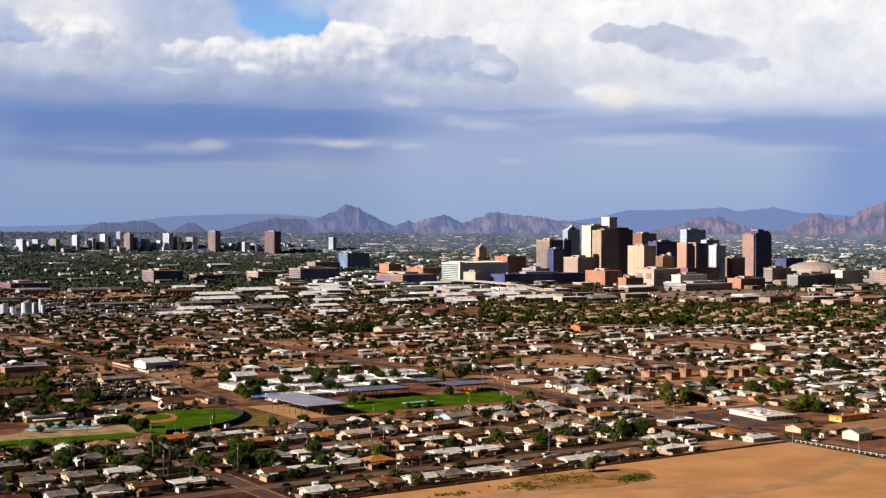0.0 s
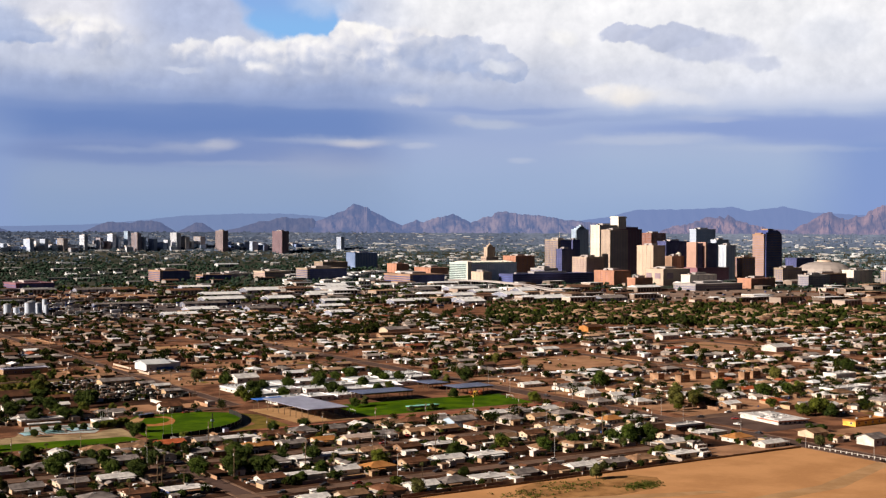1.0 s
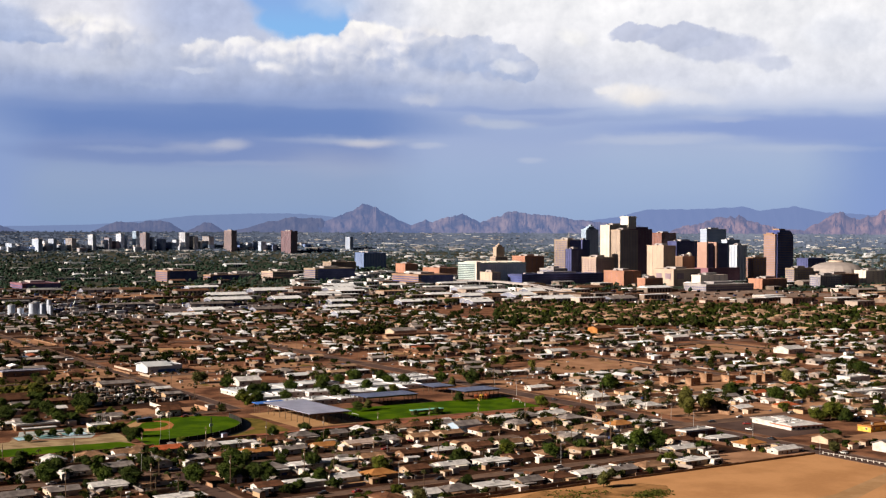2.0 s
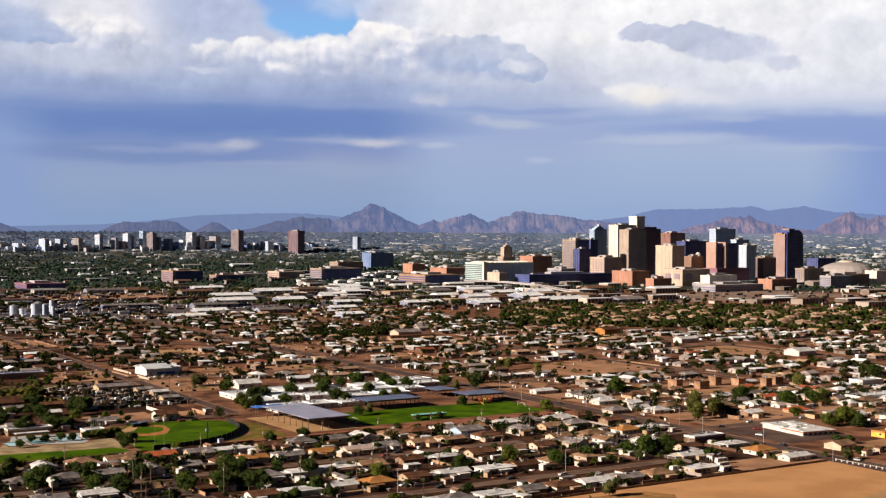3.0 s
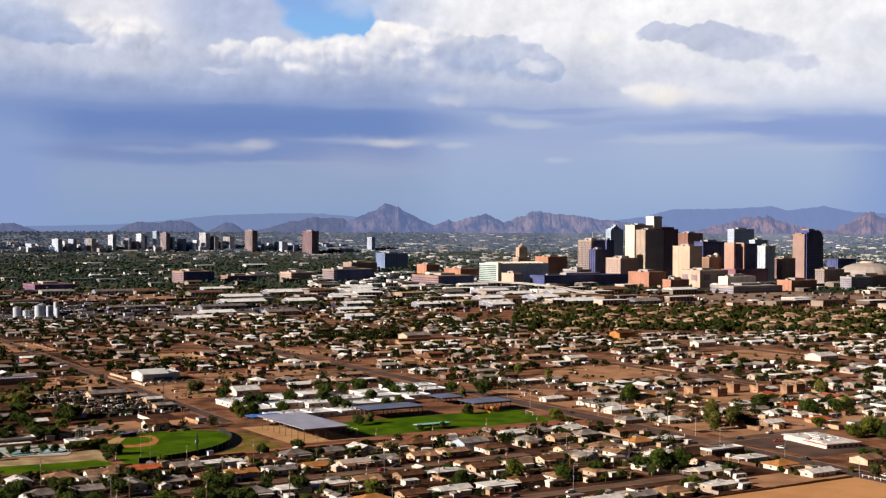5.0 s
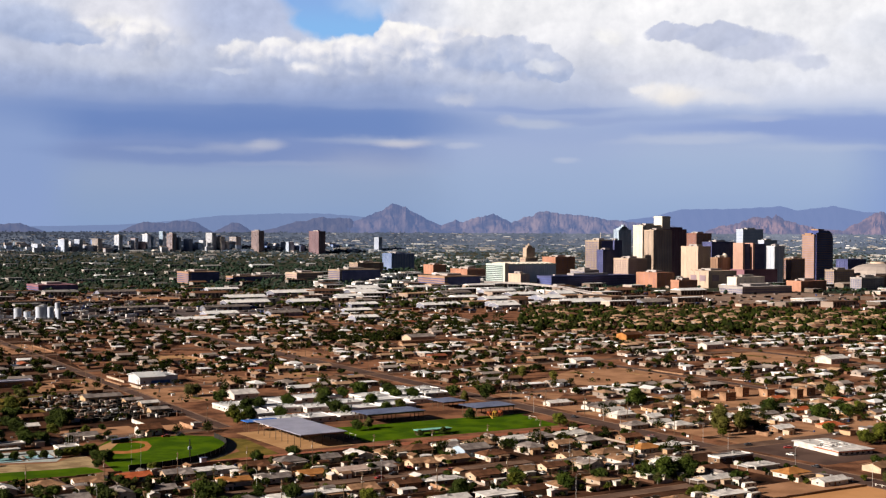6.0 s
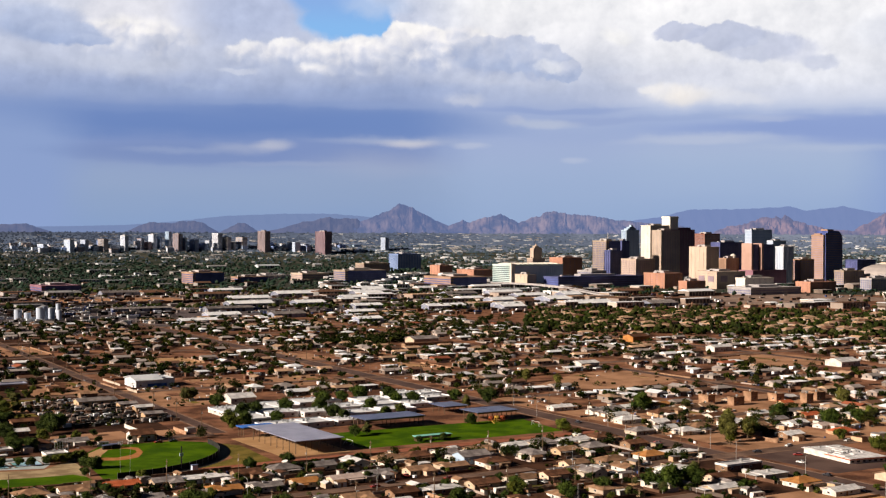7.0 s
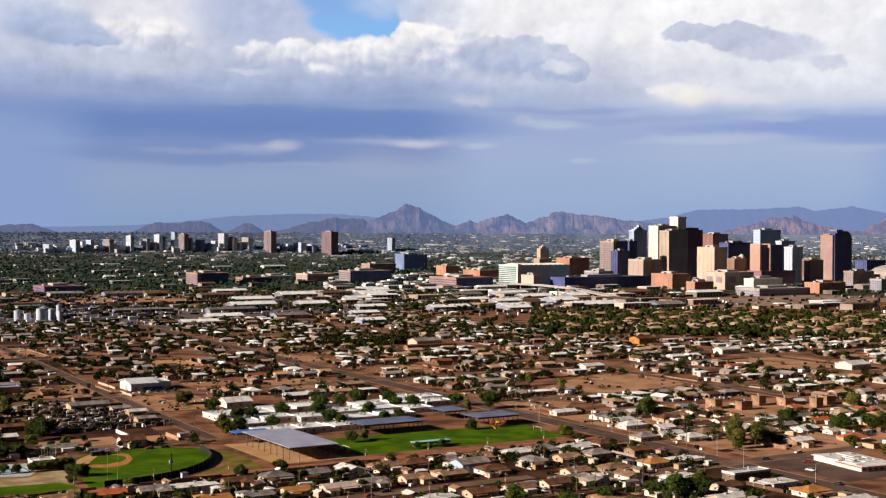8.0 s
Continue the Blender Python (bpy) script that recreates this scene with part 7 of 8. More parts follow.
rng = random.Random(5)
trees_far = Bag()
LEAFY = np.random.default_rng(3)
made = 0
for y, xs, _ in NEAR_ROWS + EAST_ROWS:
    for x in xs:
        yards.append((x, y, polar(x, y)[0]))
for x, y, r in yards:
    shady = x < 0.46 * y and y > 700
    for _ in range(rng.choices((1, 2, 3, 4, 5), (4, 16, 26, 30, 24) if shady else (10, 28, 34, 20, 8) if x < 340 and r < 760 else (34, 36, 20, 8, 2) if r < 760 else (12, 28, 30, 20, 10))[0]):
        tx, ty = x + rng.choice((-1, 1)) * rng.uniform(5, 10.5), y + rng.choice((-1, 1)) * rng.uniform(5, 13)
        key = rng.choices(("round", "airy", "grey", "bush"), (30, 30, 22, 18) if not shady else (62, 14, 12, 12))[0]
        if blocked(tx, ty, 3):
            continue
        if r < 760 and made < 215:
            if not is_free(tx, ty, -1.5):
                tx, ty = x + rng.choice((-1, 1)) * rng.uniform(8.5, 10), y + rng.choice((-1, 1)) * rng.uniform(9, 12)
            made += 1
            if r < 700 and x < 290 and rng.random() < 0.15:
                tree((rng.choice(("round", "round", "grey")), rng.randrange(3)), x + rng.uniform(-9, 9), y + rng.choice((-9, 9)), rng.uniform(0.4, 0.8), rng.uniform(0, 360))
            if rng.random() < 0.06:
                tree("palm", tx, ty, rng.uniform(0.6, 0.95), rng.uniform(0, 360))
            else:
                tree((key, rng.randrange(3)), tx, ty, (rng.uniform(0.7, 0.95) if rng.random() < 0.14 else rng.uniform(0.32, 0.66)) * (1.15 if shady else 1.0), rng.uniform(0, 360))
        else:
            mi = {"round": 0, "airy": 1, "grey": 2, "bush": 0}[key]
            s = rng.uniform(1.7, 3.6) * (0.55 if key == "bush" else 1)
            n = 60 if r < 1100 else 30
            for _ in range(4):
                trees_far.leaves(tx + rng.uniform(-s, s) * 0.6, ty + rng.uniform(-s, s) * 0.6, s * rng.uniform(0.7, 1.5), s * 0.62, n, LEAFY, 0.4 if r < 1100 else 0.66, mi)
            trees_far.box(tx - 0.15, ty - 0.15, 0, tx + 0.15, ty + 0.15, s, 3)
# hedges, shrubs and low crowns round the nearest houses, added for missing deep shade
for y, xs, _ in NEAR_ROWS + EAST_ROWS:
    for x in xs:
        for _ in range(7 if x < 300 else 5):
            tx, ty, s = x + rng.choice((-1, 1)) * rng.uniform(3, 10.5), y + rng.choice((-1, 1)) * rng.uniform(6.6, 13.5), rng.uniform(0.5, 1.0) ** 2 * (2.6 if x < 300 else 2.1)
            if blocked(tx, ty, 2):
                continue
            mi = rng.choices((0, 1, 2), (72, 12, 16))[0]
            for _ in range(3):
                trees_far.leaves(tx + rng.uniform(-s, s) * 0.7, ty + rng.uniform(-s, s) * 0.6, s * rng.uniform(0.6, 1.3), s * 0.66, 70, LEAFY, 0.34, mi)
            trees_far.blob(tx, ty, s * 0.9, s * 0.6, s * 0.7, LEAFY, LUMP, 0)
# rough scrub and trees west of the school road
for k in range(110):
    x, y = rng.uniform(205, 345), rng.uniform(846, 1010)
    s = rng.uniform(0.5, 2.2)
    if not is_free(x, y, -2):
        continue
    for _ in range(4):
        trees_far.leaves(x + rng.uniform(-s, s) * 0.7, y + rng.uniform(-s, s) * 0.7, s * rng.uniform(0.5, 1.2), s * 0.65, 36, LEAFY, 0.5, rng.choice((1, 1, 2, 0)))
# thick planting among the flats
for k in range(1750):
    az, r = rng.uniform(36, 57), rng.uniform(1570, 1990)
    x, y = -5 + r * math.sin(radians(az)), 17.6 + r * math.cos(radians(az))
    s = rng.uniform(2.4, 4.8)
    for _ in range(3):
        trees_far.blob(x + rng.uniform(-s, s), y + rng.uniform(-s, s), s * rng.uniform(0.7, 1.6), s * 0.7, s * 0.66, LEAFY, LUMP, rng.choices((0, 1, 2), (62, 4, 34))[0])
# weeds and lone trees on the vacant lots
for x0, y0, x1, y1 in ((570, 1140, 610, 1215), (490, 968, 532, 1030), (366, 1290, 406, 1390), (334, 1012, 376, 1072), (458, 1152, 496, 1210), (624, 1010, 652, 1080), (436, 990, 474, 1044), (672, 862, 772, 935), (900, 885, 985, 975), (574, 775, 608, 840), (372, 905, 420, 1005), (250, 905, 345, 985)):
    for k in range(16):
        x, y = rng.uniform(x0, x1), rng.choice((y0, y1, rng.uniform(y0, y1)))
        s = rng.uniform(0.4, 1.3) if k % 4 else rng.uniform(1.5, 2.8)
        for _ in range(3):
            trees_far.leaves(x + rng.uniform(-s, s), y + rng.uniform(-s, s), s * rng.uniform(0.4, 1.1), s * 0.7, 24, LEAFY, 0.45, rng.choice((1, 2, 0)))
# the green belt of a grove near the middle of the neighbourhood
for k in range(210):
    x, y = (rng.gauss(715, 38), rng.gauss(1262, 20)) if k < 90 else (rng.uniform(760, 1080), rng.uniform(1230, 1500))
    s = rng.uniform(2.2, 4.8)
    if not blocked(x, y, 2) and is_free(x, y, -4):
        for _ in range(5):
            trees_far.leaves(x + rng.uniform(-s, s) * 0.7, y + rng.uniform(-s, s) * 0.7, s * rng.uniform(0.6, 1.6), s * 0.62, 24, LEAFY, 0.8, 0 if rng.random() < 0.8 else 2)
# trees between the sheds, round the centre and across the valley floor
for k in range(27000):
    az = rng.uniform(10.5, 58)
    r = 2000 + 11800 * rng.random() ** 1.9
    x, y = -5 + r * math.sin(radians(az)), 17.6 + r * math.cos(radians(az))
    left = az < 34
    if not left and r > 2600 and rng.random() < 0.15:
        continue
    if r < 2450 and rng.random() < (0.72 if left else 0.88):
        continue
    if not left and r < 3300 and rng.random() < 0.55:
        continue
    if 1480 < x < 1900 and 1560 < y < 1800 or 560 < x < 830 and 1935 < y < 2230:
        continue
    if any(a - 4 < x < a + le + 4 and b - 4 < y < b + ln + 4 for _, a, b, le, ln, *_ in DOWNTOWN):
        continue
    s = rng.uniform(2.2, 4.4) * (1.0 if r < 3500 else 1.25 if r < 8000 else 2.2)
    if r > 7400 and rng.random() < 0.55:
        continue
    # farther trees step towards the haze-blue leaf colours
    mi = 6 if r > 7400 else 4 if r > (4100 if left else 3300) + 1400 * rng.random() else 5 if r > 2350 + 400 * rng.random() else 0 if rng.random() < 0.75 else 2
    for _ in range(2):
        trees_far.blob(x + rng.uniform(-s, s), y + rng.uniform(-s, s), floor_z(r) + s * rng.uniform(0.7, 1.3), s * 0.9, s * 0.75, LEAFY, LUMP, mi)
trees_far.done("distant_trees", [M["leaf_far"], M["leaf_yellow_far"], M["leaf_grey_far"], M["bark"], M["leaf_hazed"], M["leaf_mid"], M["valley"]], "dark green street trees across the city", "trees")

# scrub on the bare field
scrub = Bag()
for cx, cy, n, sx, sy in ((398, 455, 130, 5, 2.5), (405, 459, 26, 2.5, 1.2), (372, 472, 60, 9, 5), (344, 468, 50, 8, 4), (310, 470, 30, 4, 2)):
    for k in range(n):
        x, y = rng.gauss(cx, sx), min(484, rng.gauss(cy, sy))
        s = rng.uniform(0.3, 1.0) ** 1.5 * 1.7
        scrub.leaves(x, y, s * 0.3, s, 14, LEAFY, 0.3, rng.choice((0, 1, 1)), 0.45)
scrub.done("dry_scrub", [M["leaf_olive"], M["leaf_yellow"]], "dry yellow scrub on the bare field", "scrub")


# ---- walls, fences, poles, lamps, cars ----
def block_wall(x0, y0, x1, y1, h=1.7, finish="block"):
    bm = bmesh.new()
    w = 0.12
    if abs(x1 - x0) > abs(y1 - y0):
        box(bm, x0, y0 - w, 0, x1, y0 + w, h)
        box(bm, x0, y0 - w - 0.03, h, x1, y0 + w + 0.03, h + 0.1)
    else:
        box(bm, x0 - w, y0, 0, x0 + w, y1, h)
        box(bm, x0 - w - 0.03, y0, h, x0 + w + 0.03, y1, h + 0.1)
    alone("yard_wall", bm, M[finish], "tan concrete block yard wall" if finish == "block" else "whitewashed block wall beside the street", "wall", "yard walls")


rng = random.Random(31)
for y, xs, _ in NEAR_ROWS:
    back = {501: 490, 551: 567.2, 585: 567.8, 635: 650, 664: 681}[y]
    for a, b in zip(xs, xs[1:]):
        if b - a < 26 and rng.random() < 0.55:
            block_wall(a, back, b, back, rng.uniform(1.2, 1.9))
        if rng.random() < 0.3:
            m = (a + b) / 2
            block_wall(m, min(y + 4, back), m, max(y + 4, back), 1.5)
block_wall(381, 984, 381, 1008, 1.6, "stucco")
block_wall(384, 1030, 384, 1070, 1.4, "stucco")
block_wall(324, 806, 324, 836, 2.0, "stucco_white")
block_wall(603, 609, 603, 642, 1.9)
block_wall(344, 792, 344, 812, 2.0)


def white_fence():
    f = thing("field_fence", 541, 400, 0, 0, "white post fence along the bare field", "fence")
    bm = bmesh.new()
    box(bm, -0.24, -0.24, 0, 0.24, 0.24, 1.2)
    post = to_mesh("post", bm, M["stucco_white"])
    for k in range(26):
        part("post", post, M["stucco_white"], f).location = (0, k * 3.4, 0)
    bm = bmesh.new()
    box(bm, -0.07, 0, 0.85, 0.07, 85, 1.0)
    part("rail", bm, M["stucco_white"], f)


white_fence()
bm = bmesh.new()
for k in range(70):
    a = 250 + k * 4.1
    box(bm, a, 486.6 + 0.1 * math.sin(k), 0, a + 4.05, 487.1 + 0.1 * math.sin(k), 0.75 + 0.35 * rng.random())
alone("boundary_wall", bm, M["door"], "low brown boundary wall along the bare field", "wall")

bm = bmesh.new()
rod(bm, (0, 0, 0), (0, 0, 10.5), 0.10, 0.07, 8)
LAMP_POLE = to_mesh("pole", bm, M["metal"])
bm = bmesh.new()
rod(bm, (0, 0, 10.4), (2.6, 0, 11.0), 0.06, 0.05, 6)
LAMP_ARM = to_mesh("arm", bm, M["metal"])
bm = bmesh.new()
box(bm, 2.4, -0.18, 10.88, 3.3, 0.18, 11.06)
LAMP_HEAD = to_mesh("lamp_head", bm, M["metal"])


def street_lamp(x, y, turn):
    s = thing("street_lamp", x, y, 0.1, turn, "tall grey steel street lamp beside the road", "street lamp", "street lamps")
    part("pole", LAMP_POLE, M["metal"], s)
    part("arm", LAMP_ARM, M["metal"], s)
    part("lamp_head", LAMP_HEAD, M["metal"], s)


for x, y, t in ((541, 576, 0), (539, 530, 0), (537.5, 484, 0), (535, 440, 0), (545, 664, 0), (558, 612, 180), (562, 700, 180), (548, 750, 0), (566, 800, 180), (462, 602, 270), (410, 530, 270), (320, 530, 270), (360, 606, 90), (300, 606, 90), (232, 606, 90)):
    street_lamp(x, y, t)

bm = bmesh.new()
rod(bm, (0, 0, 0), (0, 0, 13.5), 0.2, 0.13, 8)
WOOD_POLE = to_mesh("pole", bm, M["timber"])
bm = bmesh.new()
box(bm, -1.3, -0.08, 12.5, 1.3, 0.08, 12.68)
box(bm, -0.9, -0.07, 11.4, 0.9, 0.07, 11.55)
CROSS = to_mesh("crossarm", bm, M["timber"])
bm = bmesh.new()
tube(bm, 0.38, 0, 9.8, 10.9, 0.26, 0.26, 8)
CAN = to_mesh("transformer", bm, M["metal"])


def utility_pole(x, y, turn=0):
    p = thing("utility_pole", x, y, 0, turn, "brown timber utility pole with crossarms", "utility pole", "utility poles")
    part("pole", WOOD_POLE, M["timber"], p)
    part("crossarm", CROSS, M["timber"], p)
    part("transformer", CAN, M["metal"], p)


for k in range(16):
    yy = 640 + k * 42
    utility_pole(bent(ARTERIAL + 10.5, yy), yy)
for k in range(11):
    utility_pole(150 + k * 36, 568.5, 90)
for k in range(11):
    utility_pole(150 + k * 33, 650.5, 90)
for k in range(12):
    yy = 800 + k * 45
    utility_pole(bent(352 - 7, yy), yy)


def flood_light(x, y):
    p = thing("flood_light", x, y, 0.05, 20, "tall steel flood light pole of the ball field", "flood light", "flood lights", scale=0.78)
    bm = bmesh.new()
    rod(bm, (0, 0, 0), (0, 0, 19), 0.08, 0.05, 8)
    part("pole", bm, M["metal"], p)
    bm = bmesh.new()
    for z in (17.6, 18.6):
        box(bm, -1.8, -0.1, z, 1.8, 0.1, z + 0.15)
    part("crossbar", bm, M["metal"], p)
    for k in range(6):
        bm = bmesh.new()
        box(bm, -1.7 + (k % 3) * 1.4, -0.5, 17.8 + (k // 3), -1.1 + (k % 3) * 1.4, -0.1, 18.3 + (k // 3))
        part("lamp_box", bm, M["metal"], p)


for x, y in ((277, 698), (281, 696)):
    flood_light(x, y)


def backstop():
    b = thing("backstop", 268, 762, 0, 35, "tall mesh backstop behind home plate", "fence")
    bm = bmesh.new()
    for k in range(6):
        rod(bm, (-5 + k * 2, 0, 0), (-5 + k * 2, 0, 7), 0.08, 0.07)
    for z in (0.3, 2.5, 4.7, 6.9):
        rod(bm, (-5, 0, z), (5, 0, z), 0.05, 0.05)
    part("backstop_frame", bm, M["metal"], b)
    bm = bmesh.new()
    box(bm, -8, 2, 0, 8, 4.5, 2.4)
    part("dugout", bm, M["screen"], b)


backstop()


def score_board(x, y):
    b = thing("score_board", x, y, 0.05, 0, "dark score board on a post in the outfield", "score board")
    bm = bmesh.new()
    tube(bm, 0, 0, 0, 8.4, 0.35, 0.3, 8)
    part("post", bm, M["screen"], b)
    bm = bmesh.new()
    box(bm, -0.9, -0.35, 3.6, 0.9, 0.35, 5.0)
    part("panel", bm, M["n_grey"], b, "pale grey panel")


score_board(310.7, 710.0)
for k in range(2):
    d = thing("dugout", 290.6 + k * 5, 767.2 + k * 2, 0, 0, "dark roofed dugout beside the infield", "dugout", "dugouts of the ball field")
    bm = bmesh.new()
    box(bm, 0, 0, 0, 4.2, 2.4, 2.1)
    part("bench_room", bm, M["screen"], d)
    bm = bmesh.new()
    box(bm, -0.3, -0.5, 2.1, 4.5, 2.7, 2.25)
    part("roof", bm, M["navy_roof"], d)
kiosk = thing("kiosk", 308.5, 689.5, 0, 0, "small pale blue kiosk by the outfield fence", "kiosk")
bm = bmesh.new()
box(bm, 0, 0, 0, 2.6, 2.2, 2.4)
part("wall", bm, M["n_grey"], kiosk)
bm = bmesh.new()
box(bm, -0.3, -0.3, 2.4, 2.9, 2.5, 2.6)
part("roof", bm, M["navy_roof"], kiosk)


def car_kind():
    bm = bmesh.new()
    extrude_x(bm, [(-2.2, 0.32), (2.2, 0.32), (2.25, 0.7), (2.1, 0.86), (0.95, 0.95), (-1.5, 0.95), (-2.1, 0.9), (-2.25, 0.7)], -0.88, 0.88)
    body = to_mesh("body", bm, M["car"])
    bm = bmesh.new()
    extrude_x(bm, [(-1.75, 0.94), (0.95, 0.94), (0.3, 1.38), (-1.2, 1.38)], -0.74, 0.74)
    cabin = to_mesh("window_band", bm, M["pane"])
    bm = bmesh.new()
    box(bm, -0.72, -1.2, 1.37, 0.72, 0.3, 1.45)
    top = to_mesh("roof_panel", bm, M["car"])
    bm = bmesh.new()
    n = 12
    extrude_x(bm, [(0.33 * math.cos(2 * math.pi * i / n), 0.33 * math.sin(2 * math.pi * i / n)) for i in range(n)], -0.11, 0.11)
    wheel = to_mesh("wheel", bm, M["tyre"])
    return body, cabin, top, wheel


CAR = car_kind()


def car(x, y, turn, paint, words):
    c = thing("car", x, y, 0.07, turn, "%s car parked by the street" % words, "car", "parked cars")
    part("body", CAR[0], M[paint], c)
    part("window_band", CAR[1], M["pane"], c)
    part("roof_panel", CAR[2], M[paint], c)
    for sx in (-0.8, 0.8):
        for sy in (-1.35, 1.35):
            part("wheel", CAR[3], M["tyre"], c).location = (sx, sy, 0.33)


PAINTS = (("car", "pale silver"), ("car_dark", "dark"), ("car", "white"), ("car_red", "red"), ("car_dark", "black"))
for y, xs, _ in NEAR_ROWS:
    street = {501: 525.5, 551: 530.5, 585: 611.5, 635: 616.5, 664: None}[y]
    for x in xs:
        q = rng.random()
        paint, words = rng.choice(PAINTS)
        if q < 0.28 and street:
            car(x + rng.uniform(-5, 5), street, 90, paint, words)
        elif q < 0.55:
            car(x + 9.2, y - 2 + rng.uniform(-1, 1), rng.choice((0, 180)), paint, words)
lots = random.Random(41)
for k in range(56):
    y, xs, _ = NEAR_ROWS[k % 5]
    paint, words = lots.choice(PAINTS)
    car(lots.choice(xs) + lots.choice((-8.6, 8.8)), y + lots.uniform(-9, 3), lots.choice((0, 180, 90)) + lots.uniform(-8, 8), paint, words)
for x, y, t in ((572, 593, 70), (583, 576, 60), (568, 560, 10), (520, 590, 90), (553, 530, 3), (547, 640, 3), (556, 720, 183), (550, 480, 3), (500, 594, 90), (470, 598, 270), (330, 774, 90), (322, 774, 90), (310, 778, 90), (300, 774, 90), (392, 1000, 0), (398, 1000, 0), (404, 1000, 5), (410, 1000, 0), (416, 1000, 0), (600, 598, 90), (640, 594, 90)):
    paint, words = rng.choice(PAINTS)
    car(x, y, t, paint, words)


# ---- yards: ground tints, sheds, clutter ----
rng = random.Random(77)
yard_ground = Bag()
clutter = Bag()
shed_count = 0
for n, (x, y, r) in enumerate(yards):
    for _ in range(2 if r < 1100 else 1):
        w, d = rng.uniform(6, 17), rng.uniform(5, 13)
        z = 0.006 + 0.026 * rng.random()
        ox, oy = x + rng.uniform(-10, 3), y + rng.choice((-1, 1)) * rng.uniform(3, 9)
        if blocked(ox, oy, 2):
            continue
        # the shade-dark gravel tint comes up most often in the west
        yard_ground.box(ox, oy, -0.02, ox + w * 0.9, oy + d * 0.8, z, rng.choices((0, 1, 2, 3), (16, 16, 20, 48) if x > 0.75 * y else (30, 20, 20, 30) if x > 0.46 * y else (62, 14, 19, 5))[0])
    if r < 1150 and not blocked(x + 9, y - 8, 2):
        yard_ground.box(x + 7.2, y - 11, -0.02, x + 10.4, y + 4, 0.034, 4)
    for _ in range(rng.randint(3, 8) if r < 1100 else rng.randint(1, 4)):
        cx, cy = x + rng.uniform(-10, 10), y + rng.choice((-1, 1)) * rng.uniform(6, 15)
        if blocked(cx, cy, 1.5):
            continue
        a, b, h = rng.uniform(0.4, 2.4), rng.uniform(0.4, 2.0), rng.uniform(0.3, 1.5)
        clutter.box(cx, cy, 0, cx + a, cy + b, h, rng.choices((0, 1, 2, 3, 4), (28, 18, 34, 14, 6))[0])
    # plot fences and low walls
    if r < 1500:
        for ax, ay, aw, ad in ((x - 9.6, y - 12, 0.2, 24), (x - 9, y + 13.5, 18, 0.2), (x - 9, y - 13.5, 18, 0.2)):
            if rng.random() < 0.42 and not blocked(ax + aw / 2, ay + ad / 2, 9):
                g = rng.uniform(0.35, 1.0)
                clutter.box(ax, ay, 0, ax + aw * (g if aw > 1 else 1), ay + ad * (g if ad > 1 else 1), rng.uniform(0.8, 1.7), rng.choice((1, 3, 5, 5, 5)))
    for _ in range(2 if rng.random() < 0.5 else 1):
        if r >= 1000 or shed_count >= 310:
            continue
        cx, cy = x + rng.choice((-1, 1)) * rng.uniform(5, 9.5), y + rng.choice((-1, 1)) * rng.uniform(8.5, 14)
        if blocked(cx, cy, 3):
            continue
        shed_count += 1
        roof = rng.choice(("white", "grey", "grey", "brown", "tan"))
        a, b, h = rng.uniform(2.4, 8.0), rng.uniform(2.4, 5.0), rng.uniform(2.0, 2.6)
        t = thing("garden_shed", cx, cy, 0, rng.choice((0, 90)), "small yard shed with a %s roof" % roof, "shed", "yard sheds")
        bm = bmesh.new()
        box(bm, -a / 2, -b / 2, 0, a / 2, b / 2, h)
        part("wall", bm, M[rng.choice(WALLS)], t)
        bm = bmesh.new()
        gable(bm, -a / 2 - 0.3, a / 2 + 0.3, -b / 2 - 0.3, b / 2 + 0.3, h + 0.1, rng.choice((0.15, 0.5, 0.9)), 0.14)
        part("roof", bm, M[roof], t)
        bm = bmesh.new()
        box(bm, -0.45, -b / 2 - 0.05, 0.05, 0.45, -b / 2, 1.9)
        part("door", bm, M["door"], t)
for k in range(620):
    cx, cy = rng.uniform(294, 357), rng.uniform(846, 966)
    clutter.box(cx, cy, 0, cx + rng.uniform(0.8, 4.5), cy + rng.uniform(0.8, 2.5), rng.uniform(0.6, 2.3), rng.choice((0, 1, 2, 2, 2, 2, 3, 3, 5, 5)))
for x0, y0, x1, y1 in ((570, 1140, 610, 1215), (490, 968, 532, 1030), (366, 1290, 406, 1390), (334, 1012, 376, 1072), (458, 1152, 496, 1210), (624, 1010, 652, 1080), (436, 990, 474, 1044), (672, 862, 772, 935), (900, 885, 985, 975), (574, 775, 608, 840), (372, 905, 420, 1005)):
    for k in range(9):
        cx, cy = rng.uniform(x0, x1), rng.uniform(y0, y1)
        clutter.box(cx, cy, 0, cx + rng.uniform(0.6, 4), cy + rng.uniform(0.6, 2), rng.uniform(0.4, 1.6), rng.choice((0, 1, 2, 3, 3)))
    for k in range(4):
        ox, oy = rng.uniform(x0, x1 - 9), rng.uniform(y0, y1 - 9)
        yard_ground.box(ox, oy, -0.02, ox + rng.uniform(4, 9), oy + rng.uniform(12, 26), 0.034 + 0.01 * rng.random(), rng.choice((1, 2, 2, 3)))
    block_wall(x0, y1, x0 + (x1 - x0) * rng.uniform(0.25, 0.7), y1, 1.0)
    if rng.random() < 0.5:
        block_wall(x1, y0, x1, y0 + (y1 - y0) * rng.uniform(0.3, 0.8), 1.1)
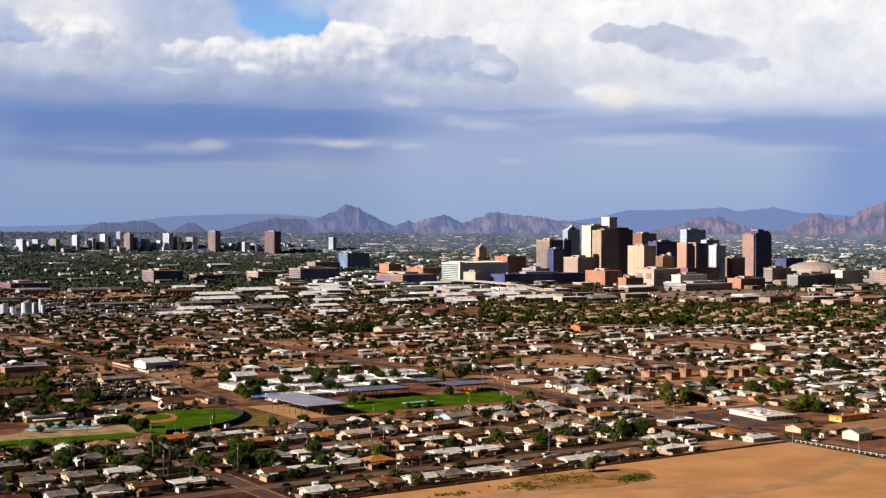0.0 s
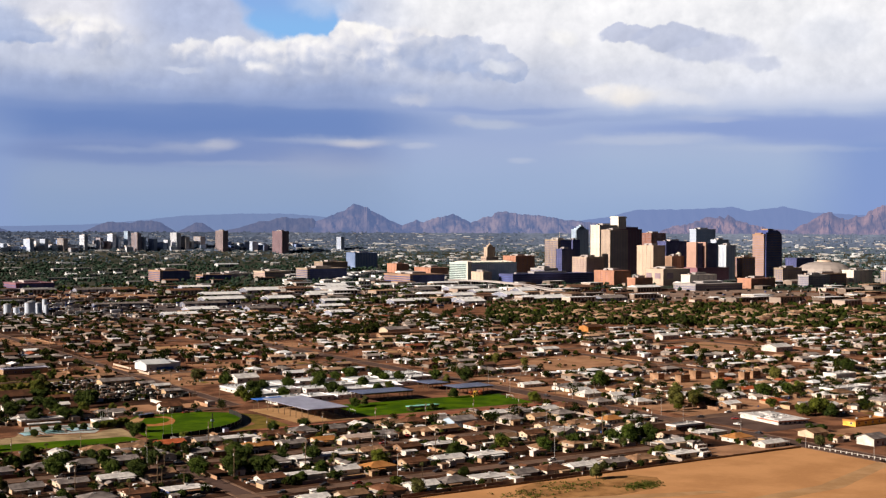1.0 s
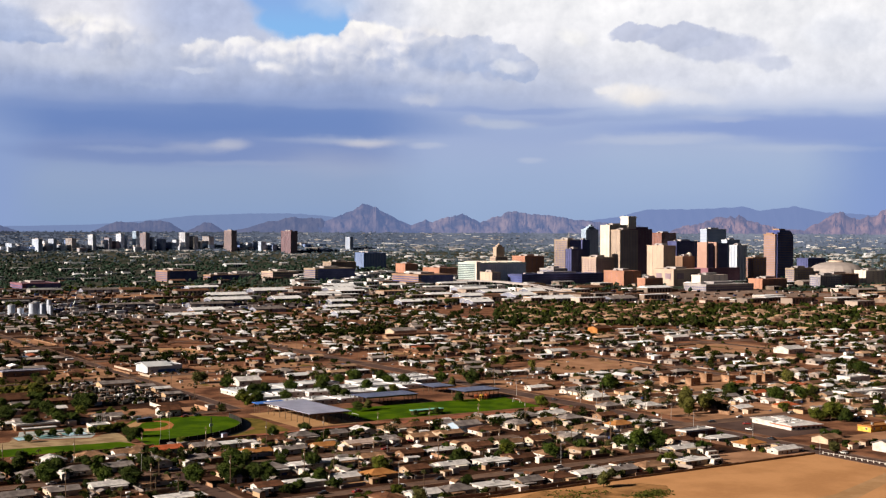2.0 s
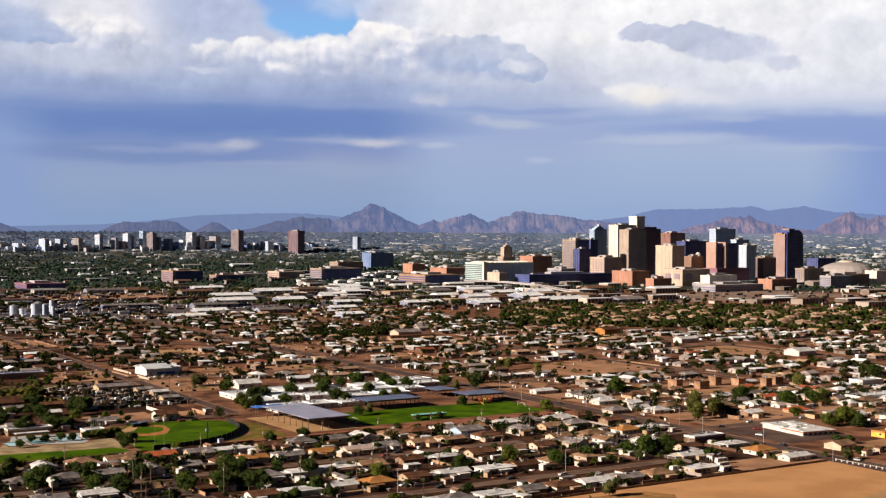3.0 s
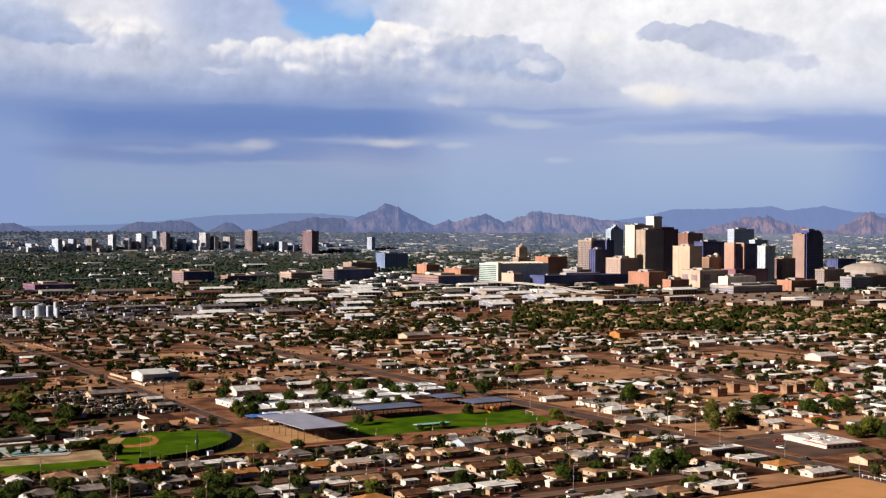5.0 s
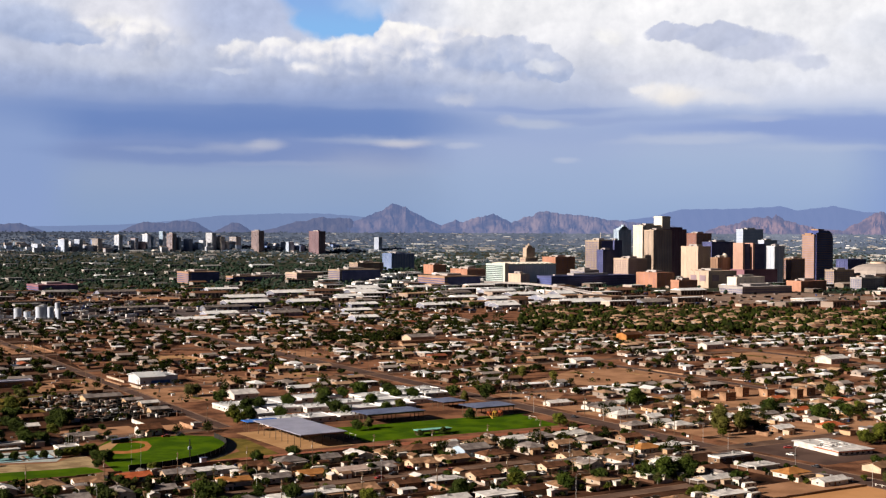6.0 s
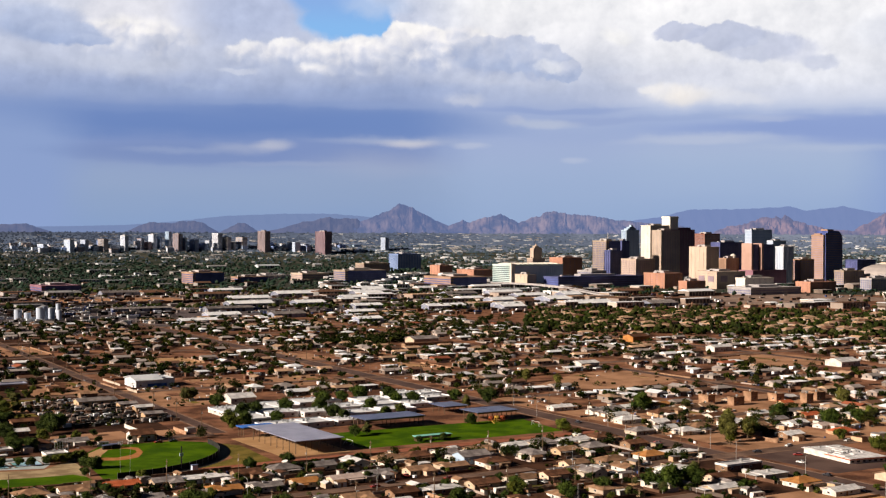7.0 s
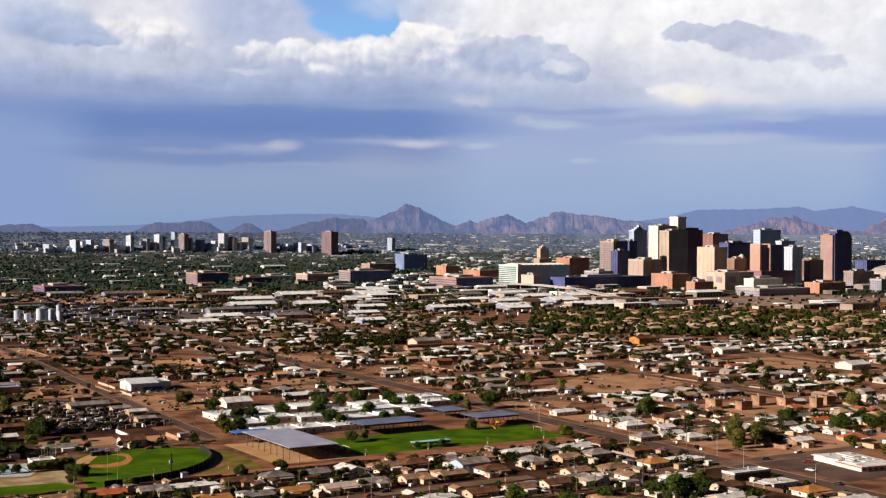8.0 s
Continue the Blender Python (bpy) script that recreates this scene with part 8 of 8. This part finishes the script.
# rail cars, lorries and stacked goods in the industrial belt
for k in range(2600):
    az, r = rng.uniform(11, 56), rng.uniform(1880, 2560)
    cx, cy = -5 + r * math.sin(radians(az)), 17.6 + r * math.cos(radians(az))
    if 36 < az and r < 2010 or az > 40 and rng.random() < 0.65 or any(a - 8 < cx < a + le + 2 and b - 4 < cy < b + ln + 2 for _, a, b, le, ln, *_ in DOWNTOWN):
        continue
    clutter.box(cx, cy, 0, cx + rng.uniform(2, 13), cy + rng.uniform(2, 3.2), rng.uniform(1.5, 4.2), rng.choices((0, 1, 2, 3, 4), (20, 26, 32, 16, 6))[0])
for k in range(420):
    cy = rng.uniform(1610, 1980)
    cx = rng.uniform(340, 640) + 0.3 * (cy - 1600)
    clutter.box(cx, cy, 0, cx + rng.uniform(2, 15), cy + rng.uniform(2, 4), rng.uniform(1.0, 4.2), rng.choices((0, 1, 2, 3, 4), (30, 26, 30, 10, 4))[0])
for line, x0, x1 in ((2012, 560, 900), (2024, 600, 1000), (1820, 1480, 1800)):
    x = x0
    while x < x1:
        if rng.random() < 0.75:
            clutter.box(x, line, 0.8, x + 15.5, line + 3, 4.4, rng.choice((2, 3, 3, 1)))
        x += 17
yard_ground.done("yard_surface", [M["dark_yard"], M["dry_grass"], M["lot"], M["pale_dirt"], M["walk"]], "patchy gravel, dry grass and earth yards", "ground", "stuff")
clutter.done("yard_clutter", [M["far_white"], M["far_grey"], M["screen"], M["far_brown"], M["stucco_blue"], M["far_wall"]], "small boxes, bins and junk lying in yards", "clutter")


def camper(x, y, turn):
    c = thing("camper_trailer", x, y, 0, turn, "white camper trailer parked in a yard", "trailer", "camper trailers")
    bm = bmesh.new()
    extrude_x(bm, [(-3.2, 0.5), (3.0, 0.5), (3.3, 1.2), (2.9, 2.9), (-3.0, 2.9), (-3.3, 2.4)], -1.15, 1.15)
    part("body", bm, M["stucco_white"], c)
    bm = bmesh.new()
    for yy in (-2.0, 0.6):
        box(bm, -1.18, yy, 1.5, 1.18, yy + 1.1, 2.2)
    part("window_band", bm, M["pane"], c)
    for sx in (-1.0, 1.0):
        w = part("wheel", CAR[3], M["tyre"], c)
        w.location = (sx, 0.2, 0.33)
    bm = bmesh.new()
    rod(bm, (0, 3.1, 0.55), (0, 4.4, 0.5), 0.08, 0.06)
    part("tow_bar", bm, M["metal"], c)


for x, y, t in ((328, 637, 10), (346, 640, 80), (455, 505, 90), (480, 500, 90), (488, 509, 85), (474, 492, 95), (505, 571, 0), (296, 560, 90), (401, 572, 90), (252, 640, 0), (425, 650, 15), (215, 596, 90), (440, 660, 90)):
    camper(x, y, t)
